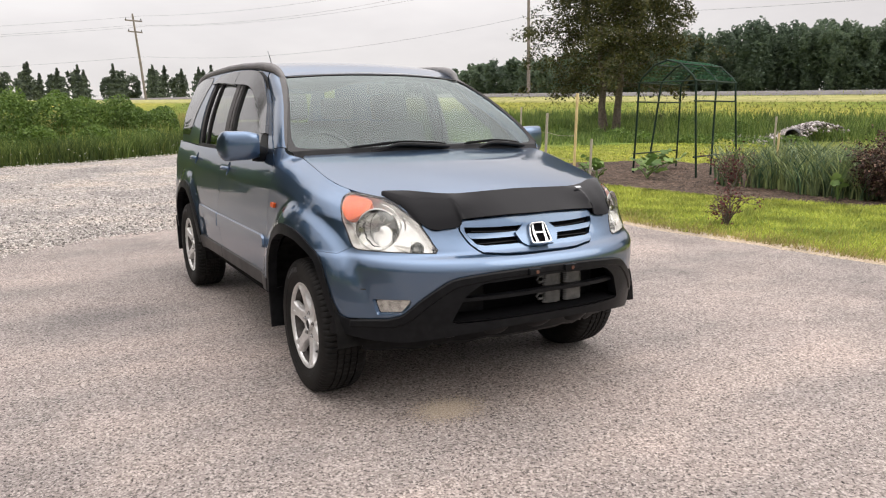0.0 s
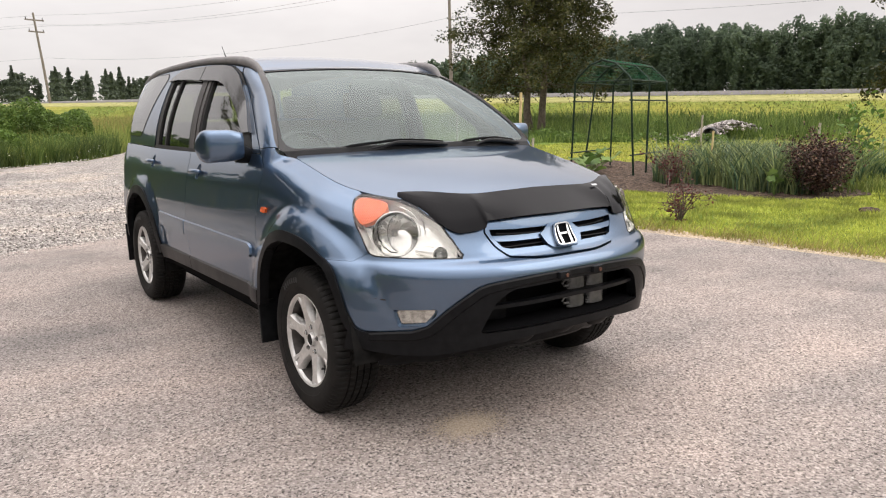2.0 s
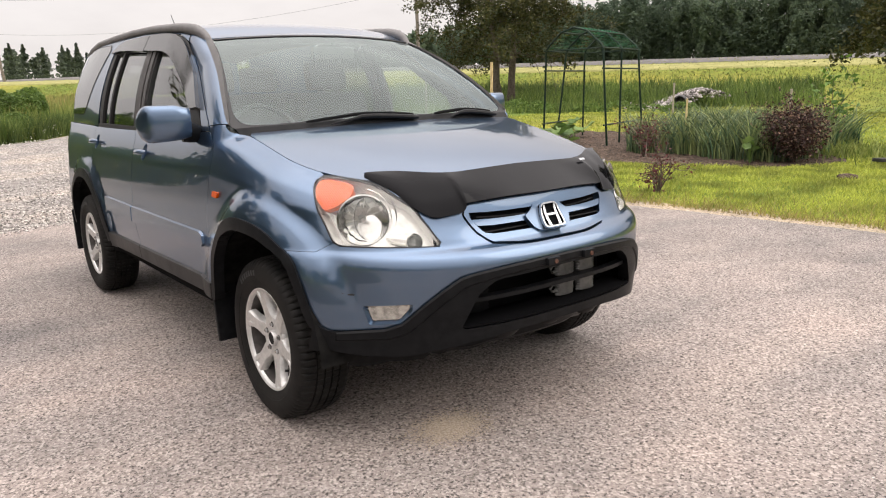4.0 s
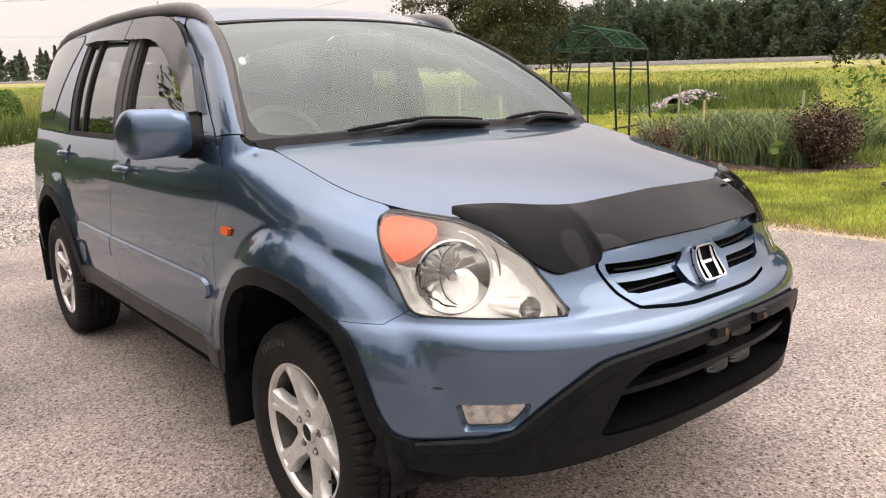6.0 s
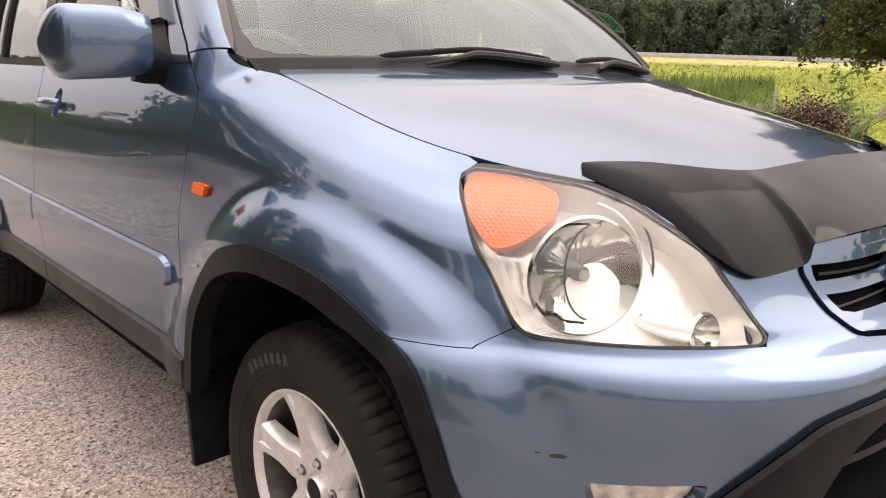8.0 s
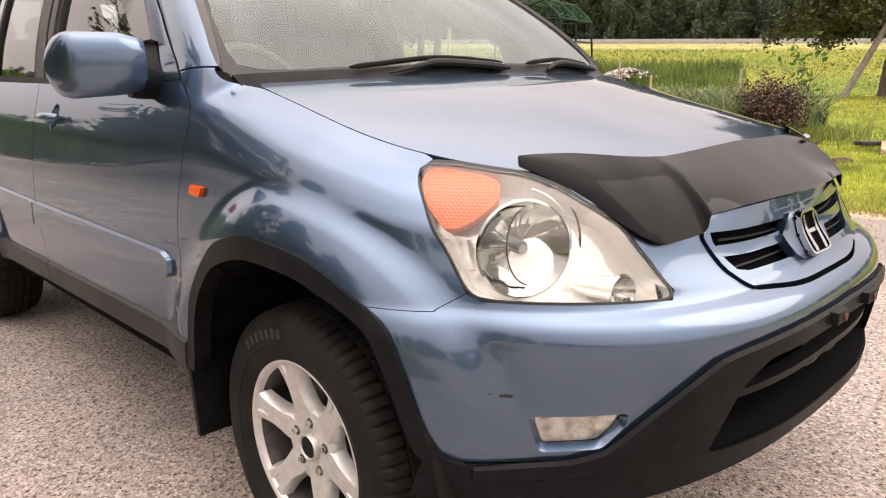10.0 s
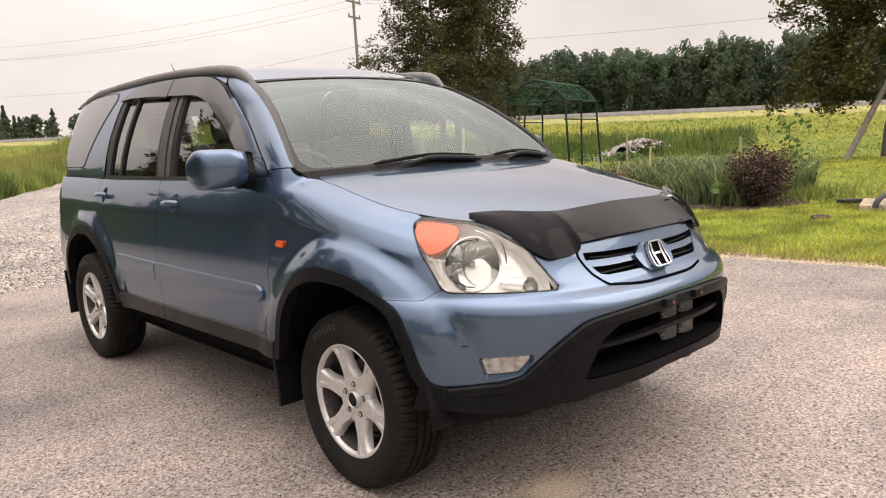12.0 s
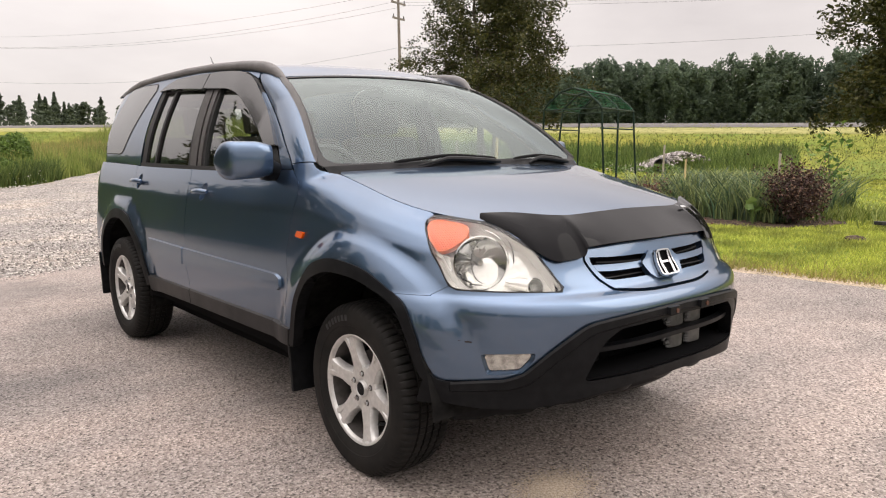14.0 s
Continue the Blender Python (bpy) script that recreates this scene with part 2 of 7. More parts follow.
def spline(pts, n=4):
    """A smooth open line through the points."""
    pts = [Vector(p) for p in pts]
    out = []
    for i in range(len(pts) - 1):
        p0, p1, p2, p3 = pts[max(i - 1, 0)], pts[i], pts[i + 1], pts[min(i + 2, len(pts) - 1)]
        for j in range(n):
            t = j / n
            out.append(tuple(0.5 * (2 * p1 + (p2 - p0) * t + (2 * p0 - 5 * p1 + 4 * p2 - p3) * t * t + (3 * p1 - p0 - 3 * p2 + p3) * t ** 3)))
    return out + [tuple(pts[-1])]


def inset(poly, g):
    """Draws a polygon's outline in by g, but for corners on the middle line (a = 0)."""
    area = sum(p[0] * q[1] - q[0] * p[1] for p, q in zip(poly, poly[1:] + poly[:1]))
    s = 1 if area > 0 else -1
    out = []
    for i, p in enumerate(poly):
        a, p, b = Vector(poly[i - 1]), Vector(p), Vector(poly[(i + 1) % len(poly)])
        d1, d2 = (p - a), (b - p)
        if d1.length < 1e-7 or d2.length < 1e-7:
            continue
        d1.normalize(), d2.normalize()
        n1, n2 = Vector((-d1.y, d1.x)) * s, Vector((-d2.y, d2.x)) * s
        m = n1 + n2
        m = m / max(m.dot(n1), 0.35)
        q = p + m * g
        out.append((0.0 if abs(p.x) < 1e-6 else q.x, q.y))
    return out


def panel(name, poly, fn, material, parent, step=(0.05, 0.05), lift=0.0, thick=0.006, gap=0.0, sides=(-1,), label="", centre=(0, 1.3, 0.7), extra=None, holes=(), slope=0.0):
    """A sheet cut from the surface fn(a, b) along the outline poly, with its own edge. sides: -1 for the right half of the car, 1 for the left; two: both in one mesh.
    extra: more (poly, fn) pieces for the same mesh; holes: convex outlines cut out of it; slope: how far the edge leans out for each unit of thickness."""
    verts, norms, faces = [], [], []
    for one, f in [(poly, fn)] + (extra or []):
        one = inset(list(one), gap) if gap else list(one)
        bm = bmesh.new()
        bm.faces.new([bm.verts.new((a, b, 0)) for a, b in one])
        lo, hi = [min(p[k] for p in one) for k in (0, 1)], [max(p[k] for p in one) for k in (0, 1)]
        for k in (0, 1):
            n = max(1, int(math.ceil((hi[k] - lo[k]) / step[k])))
            for i in range(1, n):
                co, no = [0, 0, 0], [0, 0, 0]
                co[k], no[k] = lo[k] + (hi[k] - lo[k]) * i / n, 1
                bmesh.ops.bisect_plane(bm, geom=bm.verts[:] + bm.edges[:] + bm.faces[:], plane_co=co, plane_no=no, dist=1e-5)
        for hole in holes:
            bx = [min(p[0] for p in hole), max(p[0] for p in hole), min(p[1] for p in hole), max(p[1] for p in hole)]
            mid = Vector((sum(p[0] for p in hole) / len(hole), sum(p[1] for p in hole) / len(hole)))

            def near():
                return [q for q in bm.faces if max(v.co.x for v in q.verts) > bx[0] and min(v.co.x for v in q.verts) < bx[1] and max(v.co.y for v in q.verts) > bx[2] and min(v.co.y for v in q.verts) < bx[3]]
            cuts = []
            for p, q in zip(hole, hole[1:] + hole[:1]):
                no = Vector((q[1] - p[1], p[0] - q[0], 0)).normalized()
                no = -no if no.dot(Vector((mid.x - p[0], mid.y - p[1], 0))) > 0 else no
                cuts.append((Vector((*p, 0)), no))
                fs = near()
                bmesh.ops.bisect_plane(bm, geom=fs + list({e for q_ in fs for e in q_.edges}) + list({v for q_ in fs for v in q_.verts}), plane_co=cuts[-1][0], plane_no=no, dist=1e-6)
            gone = [q for q in near() if all((q.calc_center_median() - c).dot(no) < 0 for c, no in cuts)]
            bmesh.ops.delete(bm, geom=gone, context="FACES")
        bmesh.ops.remove_doubles(bm, verts=bm.verts, dist=1e-4)
        bmesh.ops.triangulate(bm, faces=[q for q in bm.faces if len(q.verts) > 4])
        bm.verts.index_update()
        ab = [(v.co.x, v.co.y) for v in bm.verts]
        fs = [[v.index for v in q.verts] for q in bm.faces]
        rim = [(e.verts[0].index, e.verts[1].index, [v.index for v in e.link_faces[0].verts]) for e in bm.edges if e.is_boundary and not (abs(e.verts[0].co.x) < 1e-5 and abs(e.verts[1].co.x) < 1e-5 and len(sides) == 2)]
        bm.free()
        e = 1e-3
        for s in sides:
            base = len(verts)
            pts, nor = [], []
            for a, b in ab:
                p = Vector(f(a, b))
                n = (Vector(f(a + e, b)) - Vector(f(a - e, b))).cross(Vector(f(a, b + e)) - Vector(f(a, b - e)))
                n = n.normalized() if n.length > 1e-12 else Vector((0, 0, 1))
                if n.dot(p - Vector(centre)) < 0:
                    n = -n
                p, n = Vector((p.x * s, p.y, p.z)), Vector((n.x * s, n.y, n.z))
                pts.append(p + n * lift)
                nor.append(n)
            verts += pts
            norms += nor
            for q in fs:
                n = sum((nor[i] for i in q), Vector())
                c = (pts[q[1]] - pts[q[0]]).cross(pts[q[2]] - pts[q[1]])
                faces.append([base + i for i in (q if c.dot(n) > 0 else q[::-1])])
            if thick:
                for i, j, own in rim:
                    k = len(verts)
                    verts += [pts[i], pts[j], pts[j] - nor[j] * thick, pts[i] - nor[i] * thick]
                    side = (pts[j] - pts[i]).cross(nor[i]).normalized()
                    if side.dot(sum((pts[q] for q in own), Vector()) / len(own) - pts[i]) > 0:
                        side = -side
                    if slope:
                        verts[-2:] = [v + side * (slope * thick) for v in verts[-2:]]
                        side = (side + nor[i] * slope).normalized()
                    norms += [side] * 4
                    turn = (pts[j] - pts[i]).cross(-nor[i] * thick).dot(side) > 0
                    faces.append([k, k + 1, k + 2, k + 3] if turn else [k + 3, k + 2, k + 1, k])
    me = bpy.data.meshes.new(name)
    me.from_pydata([tuple(v) for v in verts], [], faces)
    me.shade_smooth()
    me.normals_split_custom_set_from_vertices([tuple(n) for n in norms])
    me.materials.append(material)
    ob = new(name, me)
    ob.parent = parent
    if label:
        tagged(ob, label)
    return ob


def soup(name, verts, faces, material, parent=None, smooth=False):
    """One mesh from numpy arrays of corners and of faces with the same number of corners."""
    me = bpy.data.meshes.new(name)
    verts, faces = np.asarray(verts, np.float32), np.asarray(faces, np.int32)
    k = faces.shape[1]
    me.vertices.add(len(verts))
    me.vertices.foreach_set("co", verts.ravel())
    me.loops.add(faces.size)
    me.loops.foreach_set("vertex_index", faces.ravel())
    me.polygons.add(len(faces))
    me.polygons.foreach_set("loop_start", np.arange(0, faces.size, k, dtype=np.int32))
    me.update(calc_edges=True)
    me.validate()
    if smooth:
        me.shade_smooth()
    me.materials.append(material)
    ob = new(name, me)
    ob.parent = parent
    return ob
# ---- the car's shape: smooth surfaces that every panel is cut from ----
def lut(x, xs, ys):
    """Smooth monotone-ish interpolation through the stations xs."""
    x = min(max(x, xs[0]), xs[-1])
    k = max(0, min(len(xs) - 2, int(np.searchsorted(xs, x, side="right")) - 1))
    h = xs[k + 1] - xs[k]
    d = (ys[k + 1] - ys[k]) / h
    dl = (ys[k] - ys[k - 1]) / (xs[k] - xs[k - 1]) if k else d
    dr = (ys[k + 2] - ys[k + 1]) / (xs[k + 2] - xs[k + 1]) if k + 2 < len(xs) else d
    m0 = 0.0 if dl * d <= 0 else 2 * dl * d / (dl + d)
    m1 = 0.0 if dr * d <= 0 else 2 * dr * d / (dr + d)
    t = (x - xs[k]) / h
    return ((2 * t ** 3 - 3 * t ** 2 + 1) * ys[k] + (t ** 3 - 2 * t ** 2 + t) * h * m0
            + (3 * t ** 2 - 2 * t ** 3) * ys[k + 1] + (t ** 3 - t ** 2) * h * m1)


def sstep(a, b, x):
    t = min(max((x - a) / (b - a), 0.0), 1.0)
    return t * t * (3 - 2 * t)


WHEELBASE, AXLE_Z = 2.62, 0.337
ZC_Y, ZC_Z = (-0.70, -0.66, -0.60, -0.45, -0.25, 0.0, 0.3, 0.45), (0.885, 0.92, 0.955, 1.012, 1.065, 1.112, 1.155, 1.17)


def hood_z(x, y):
    """Height of the bonnet and the fender tops."""
    zc = lut(y, ZC_Y, ZC_Z)
    k = lut(y, (-0.7, -0.3, 0.3), (0.03, 0.065, 0.028))
    return zc - k * abs(x / 0.72) ** 2.2


SIDE_V = (0.18, 0.25, 0.32, 0.45, 0.50, 0.55, 0.60, 0.65, 0.70, 0.75, 0.80, 0.86, 0.893, 0.903, 0.915, 0.93, 0.95, 0.975, 1.0, 1.03)
SIDE_F = (0.785, 0.812, 0.832, 0.848, 0.853, 0.857, 0.859, 0.860, 0.8585, 0.856, 0.852, 0.8465, 0.8435, 0.8405, 0.835, 0.827, 0.813, 0.779, 0.722, 0.648)
SIDE_D = (0.785, 0.812, 0.836, 0.8575, 0.8625, 0.8660, 0.8685, 0.870, 0.868, 0.8645, 0.8575, 0.8485, 0.8445, 0.842, 0.838, 0.833, 0.825, 0.813, 0.802, 0.77)
NOSE_V = (0.18, 0.24, 0.32, 0.45, 0.56, 0.66, 0.69, 0.703, 0.716, 0.727, 0.736, 0.744, 0.754, 0.80, 0.87, 0.95, 1.0, 1.03)
NOSE_Y = (-0.66, -0.73, -0.775, -0.799, -0.810, -0.816, -0.8155, -0.813, -0.807, -0.799, -0.787, -0.769, -0.752, -0.732, -0.708, -0.692, -0.68, -0.671)
U_FRONT, Y_TAIL, U_TAIL = 1.30, 3.15, 0.55


def belt_z(y):
    return lut(y, (0.33, 0.6, 0.9, 2.0, 3.0), (1.142, 1.13, 1.115, 1.11, 1.12))


THETA = np.linspace(0, math.pi / 2, 600)
_x, _y = 0.87 * np.sin(THETA) ** (2 / 2.6), -0.91 * np.cos(THETA) ** (2 / 2.6)
ARC = np.concatenate(([0], np.cumsum(np.hypot(np.diff(_x), np.diff(_y)))))
ARC = ARC / ARC[-1]
_x2, _y2 = 0.86 * np.cos(THETA) ** (2 / 3.2), 0.36 * np.sin(THETA) ** (2 / 3.2)
ARC2 = np.concatenate(([0], np.cumsum(np.hypot(np.diff(_x2), np.diff(_y2)))))
ARC2 = ARC2 / ARC2[-1]


def flare(d, reach, soft=0.30):
    """How far the wing stands out at a distance d from the wheel's centre: it leaves the side at a crisp line and rounds over towards the arch."""
    q = min(max((reach - d) / (reach - 0.455), 0.0), 1.0)
    return 0.050 * (1 - (1 - q) ** 2) * sstep(-0.10, soft, q)


def body(u, v, lift=0.0):
    """A point of the right half of the lower body: u runs from the middle of the nose round the corner and back along the side, v is the height
    up to 0.75 and from there the share of the way up to the shoulder line (1). Positive x here; callers mirror."""
    y1 = 0.1 - 0.1 * sstep(0.75, 1.0, v)
    if u <= U_FRONT:
        p = 2.68 - 0.38 * sstep(0.77, 1.0, v)
        th = np.interp(max(u, 0.0) / U_FRONT, ARC, THETA)
        w, yf = lut(v, SIDE_V, SIDE_F), lut(v, NOSE_V, NOSE_Y)
        x, y = w * math.sin(th) ** (2 / p), y1 - (y1 - yf) * max(math.cos(th), 0.0) ** (2 / p)
    else:
        y = y1 + (u - U_FRONT)
        f = sstep(-0.05, 0.45, y)
        f += (sstep(0.27, 0.5, y) - f) * sstep(0.965, 1.0, v)
        w = lut(v, SIDE_V, SIDE_F) * (1 - f) + lut(v, SIDE_V, SIDE_D) * f
        w -= 0.025 * sstep(2.2, 3.3, y)
        if y > Y_TAIL:
            q = np.interp(min((y - Y_TAIL) / U_TAIL, 1.0), ARC2, THETA)
            w, y = w * max(math.cos(q), 0.0) ** (2 / 3.2), Y_TAIL + 0.33 * math.sin(q) ** (2 / 3.2)
        x = w
    if v <= 0.75:
        z = v
    else:
        f = sstep(0.18, 0.5, y)
        zs = hood_z(min(x, 0.722), min(y, 0.45)) * (1 - f) + belt_z(y) * f
        z = 0.75 + (v - 0.75) / 0.25 * (zs - 0.75)
    for yc in (0.0, WHEELBASE):
        d = math.hypot(y - yc, z - AXLE_Z)
        if d < 0.66:
            back = sstep(0.05, 0.36, y)
            x += (flare(d, 0.605) * 0.55 if yc else flare(d, 0.603 - 0.02 * back, 0.34 + 0.6 * back) * (1 - 0.45 * back)) * (1 - sstep(0.86, 1.0, v)) * sstep(-0.66, -0.36, y)
    return x, y, z


def body_n(u, v, e=2e-3):
    """Outward normal of body()."""
    a, b = Vector(body(u + e, v)), Vector(body(max(u - e, 0), v))
    c, d = Vector(body(u, v + e)), Vector(body(u, v - e))
    n = (a - b).cross(c - d)
    return n.normalized()


ROOF_Y, ROOF_Z, ROOF_X = (0.9, 1.05, 1.3, 1.9, 2.6, 3.1, 3.45), (1.545, 1.578, 1.618, 1.645, 1.64, 1.605, 1.555), (0.568, 0.59, 0.608, 0.622, 0.62, 0.605, 0.575)


def cabin(y, w):
    """The side of the glasshouse: w is 0 at the belt and 1 under the roof rail."""
    zb, zt = belt_z(y), lut(y, ROOF_Y, ROOF_Z)
    xb, xt = body(U_FRONT + y, 1.0)[0] - 0.008, lut(y, ROOF_Y, ROOF_X)
    return xb + (xt - xb) * w + 0.03 * 4 * w * (1 - w), y, zb + (zt - zb) * w


def roof_z(x, y):
    edge, f = lut(y, ROOF_Y, ROOF_Z), min(abs(x) / 0.563, 1.1)
    top = edge + 0.004 + (lut(y, (0.85, 1.0, 1.3, 1.8, 2.6, 3.3, 3.45), (1.565, 1.608, 1.652, 1.680, 1.676, 1.625, 1.595)) - edge) * (1 - abs(x / 0.61) ** 2.2)
    lip = 1.569 - 0.022 * f ** 2.2
    k = min(max((y - 0.87 - 0.09 * f * f) / 0.22, 0.0), 1.0)
    return lip + (top - lip) * (1 - (1 - k) ** 2)


def screen_half(w):
    """Half the glass's width."""
    return lut(w, (-0.05, 0.0, 0.115, 0.2, 0.342, 0.41, 0.756, 0.967, 1.0, 1.05), (0.762, 0.768, 0.752, 0.735, 0.706, 0.690, 0.617, 0.577, 0.570, 0.555))


def screen_bow(w):
    return lut(w, (-0.05, 0.0, 0.2, 0.5, 0.8, 1.0, 1.05), (0.715, 0.718, 0.722, 0.695, 0.630, 0.563, 0.545))


def screen(x, w):
    """The windscreen: x across, w from the scuttle (0) to the roof (1)."""
    f = x / screen_bow(w)
    yb = 0.215 + 0.095 * abs(f) ** 2.2
    zb = hood_z(x, min(yb, 0.44)) + 0.012
    yt = 0.875 + 0.09 * abs(f) ** 2.0
    zt = 1.565 - 0.022 * abs(f) ** 2.2
    return x, yb + (yt - yb) * w - 0.012 * 4 * w * (1 - w), zb + (zt - zb) * w + 0.03 * 4 * w * (1 - w)

# ---- ground ----
def ground_z(x, y):
    """Level round the car, climbing gently towards the fields, with a ditch and a road bank."""
    f = 0.5 * x + 0.87 * y
    z = 0.021 * (max(0.0, f - 6) ** 2 / (max(0.0, f - 6) + 6))
    d = 0.9 * x + 0.44 * y
    z += -0.45 * math.exp(-((d - 29) / 4.0) ** 2) + 1.55 * sstep(34, 47, d) + 0.32 * sstep(47.5, 50.5, d) * (1 - sstep(60, 105, 0.898 * y - 0.439 * x))
    return z + 0.012


def speckled(name, light, mid, dark, grain, patch, rough=0.9, relief=0.004, tint=None, streak=False):
    """Stony surfaces: single grains, pits between them and broad worn patches."""
    m = mat(name, mid, rough, spec=0.25)
    c = node(m, "ShaderNodeTexCoord")
    v = node(m, "ShaderNodeTexVoronoi", Scale=grain, Randomness=1.0)
    link(m, c, "Object", v, "Vector")
    tone_ = ramp(m, v, "Color", [(0.0, dark), (0.36, mid), (0.56, mid), (0.82, light)])
    pits = noise_tex(m, grain * 0.55, 5, 0.7)
    hole = ramp(m, pits, "Fac", [(0.38, (0.2, 0.2, 0.2)), (0.46, (1, 1, 1))])
    a = blend(m, 1.0, None, (tone_, "Color"), (hole, "Color"), "MULTIPLY")
    big = noise_tex(m, patch, 7, 0.6)
    worn = ramp(m, big, "Fac", [(0.34, (0.72, 0.72, 0.73)), (0.5, (0.97, 0.96, 0.95)), (0.64, tint or (1.12, 1.08, 1.06))])
    b = blend(m, 1.0, None, (a, 2), (worn, "Color"), "MULTIPLY")
    if streak:
        # long worn streaks, pale and pinkish against greyer ones
        turn = node(m, "ShaderNodeMapping", Rotation=(0, 0, 0.9), Scale=(0.45, 1.5, 1.0))
        link(m, c, "Object", turn, "Vector")
        run = node(m, "ShaderNodeTexNoise", Scale=0.9, Detail=5, Roughness=0.55)
        link(m, turn, "Vector", run, "Vector")
        wear = ramp(m, run, "Fac", [(0.38, (0.80, 0.82, 0.83)), (0.5, (0.97, 0.97, 0.97)), (0.62, (1.10, 1.08, 1.06))])
        b = blend(m, 1.0, None, (b, 2), (wear, "Color"), "MULTIPLY")
    m.node_tree.links.new(b.outputs[2], bsdf(m).inputs["Base Color"])
    add = node(m, "ShaderNodeMath")
    add.operation = "MULTIPLY_ADD"
    link(m, pits, "Fac", add, 0)
    add.inputs[1].default_value = 0.8
    link(m, v, "Distance", add, 2)
    bump(m, add, "Value", 0.9, relief)
    return m


ASPHALT = speckled("asphalt", (0.45, 0.402, 0.374), (0.285, 0.25, 0.231), (0.08, 0.069, 0.064), 120, 0.7, streak=True)
GRASS_SOIL = two_tone("grassy_ground", (0.11, 0.14, 0.028), (0.20, 0.21, 0.05), 2.2, 0.95, 0, 60, 0.5, 0.02, 0.1)
_far = noise_tex(GRASS_SOIL, 0.07, 5)
_fr = ramp(GRASS_SOIL, _far, "Fac", [(0.38, (0.75, 0.95, 0.7)), (0.62, (1.5, 1.25, 1.0))])
_src = bsdf(GRASS_SOIL).inputs["Base Color"].links[0].from_node
_mx = blend(GRASS_SOIL, 1.0, None, (_src, "Color"), (_fr, "Color"), "MULTIPLY")
GRASS_SOIL.node_tree.links.new(_mx.outputs[2], bsdf(GRASS_SOIL).inputs["Base Color"])
GRAVEL = speckled("gravel", (0.56, 0.53, 0.495), (0.30, 0.275, 0.255), (0.10, 0.088, 0.08), 30, 0.55, 0.9, 0.02, (1.22, 1.14, 1.06))
SOIL = speckled("garden_soil", (0.16, 0.115, 0.085), (0.075, 0.052, 0.038), (0.03, 0.02, 0.015), 24, 1.3, 0.95, 0.03)
SAND = speckled("sandy_verge", (0.55, 0.46, 0.34), (0.40, 0.33, 0.24), (0.20, 0.16, 0.11), 60, 1.5, 0.95, 0.008)
ROAD = two_tone("road_tarmac", (0.10, 0.093, 0.09), (0.145, 0.135, 0.13), 2, 0.85, 0, 40, 0.3, 0.01)
VERGE = two_tone("dry_verge", (0.23, 0.225, 0.085), (0.34, 0.325, 0.13), 1.5, 0.95, 0, 30, 0.4, 0.02, 0.1)


def spread(limit, n, k):
    t = np.linspace(-1, 1, n)
    return np.sign(t) * (np.abs(t) * k + (1 - k) * np.abs(t) ** 4) * limit


gx, gy = spread(420, 261, 0.2), spread(420, 261, 0.2)
gv = [(x, y, ground_z(x, y) - 0.03) for x in gx for y in gy]
gn = len(gy)
gf = [(i * gn + j, (i + 1) * gn + j, (i + 1) * gn + j + 1, i * gn + j + 1) for i in range(len(gx) - 1) for j in range(gn - 1)]
tagged(soup("ground", gv, gf, GRASS_SOIL, smooth=True), "grassy ground rising gently to open fields", "ground", kind="structure")


def ragged(line, amp, n=6, seed=3):
    """The open line with a wandering edge."""
    rnd = random.Random(seed)
    out = []
    for (a, b), (c, d) in zip(line, line[1:]):
        for k in range(n):
            t = k / n
            L = math.hypot(c - a, d - b)
            o = amp * (noise.noise(Vector((a + (c - a) * t, b + (d - b) * t, seed)) * 2.3) + 0.6 * noise.noise(Vector((a + (c - a) * t, b + (d - b) * t, seed + 5)) * 7)) + rnd.uniform(-0.2, 0.2) * amp
            out.append((a + (c - a) * t - (d - b) / L * o, b + (d - b) * t + (c - a) / L * o))
    return out + [line[-1]]


def sheet(name, poly, material, lift, step=0.5, fz=None):
    bm = bmesh.new()
    bm.faces.new([bm.verts.new((a, b, 0)) for a, b in poly])
    for k in (0, 1):
        lo, hi = min(p[k] for p in poly), max(p[k] for p in poly)
        n = int((hi - lo) / step) + 1
        for i in range(1, n):
            co, no = [0, 0, 0], [0, 0, 0]
            co[k], no[k] = lo + (hi - lo) * i / n, 1
            bmesh.ops.bisect_plane(bm, geom=bm.verts[:] + bm.edges[:] + bm.faces[:], plane_co=co, plane_no=no, dist=1e-5)
    for v in bm.verts:
        v.co.z = (fz or ground_z)(v.co.x, v.co.y) + lift
    return mesh_ob(name, bm, material, 60)


EDGE_R = [(7.0, -45), (5.6, -14), (4.95, -6), (4.6, -2), (4.46, 0.1), (4.36, 1.4), (4.22, 2.9), (4.4, 5.5), (4.6, 8)]
EDGE_BACK = [(4.6, 8), (2.2, 7.3), (-0.46, 5.88), (-1.39, 5.52), (-2.23, 4.88), (-2.8, 4.4), (-2.75, 1.0), (-2.9, -1.8), (-9.0, -3.0), (-16, -6), (-30, -14), (-40, -45)]
tagged(sheet("driveway", ragged(EDGE_R, 0.05, 10) + ragged(EDGE_BACK, 0.10, 8)[1:], ASPHALT, 0.0, 0.6), "grey weathered asphalt driveway", "driveway", kind="structure")
tagged(sheet("sandy_verge", ragged(EDGE_R, 0.03, 8) + ragged([(x + 0.34, y) for x, y in EDGE_R], 0.12, 10, 8)[::-1], SAND, -0.006, 0.6), "pale sandy strip between asphalt and lawn", "verge", kind="structure")
FAR_EDGE = [(9.5, 34), (4.93, 25.35), (3.5, 22.6), (1.79, 19.83), (-0.58, 18.33), (-2.49, 17.66), (-6, 16.4), (-16, 13)]
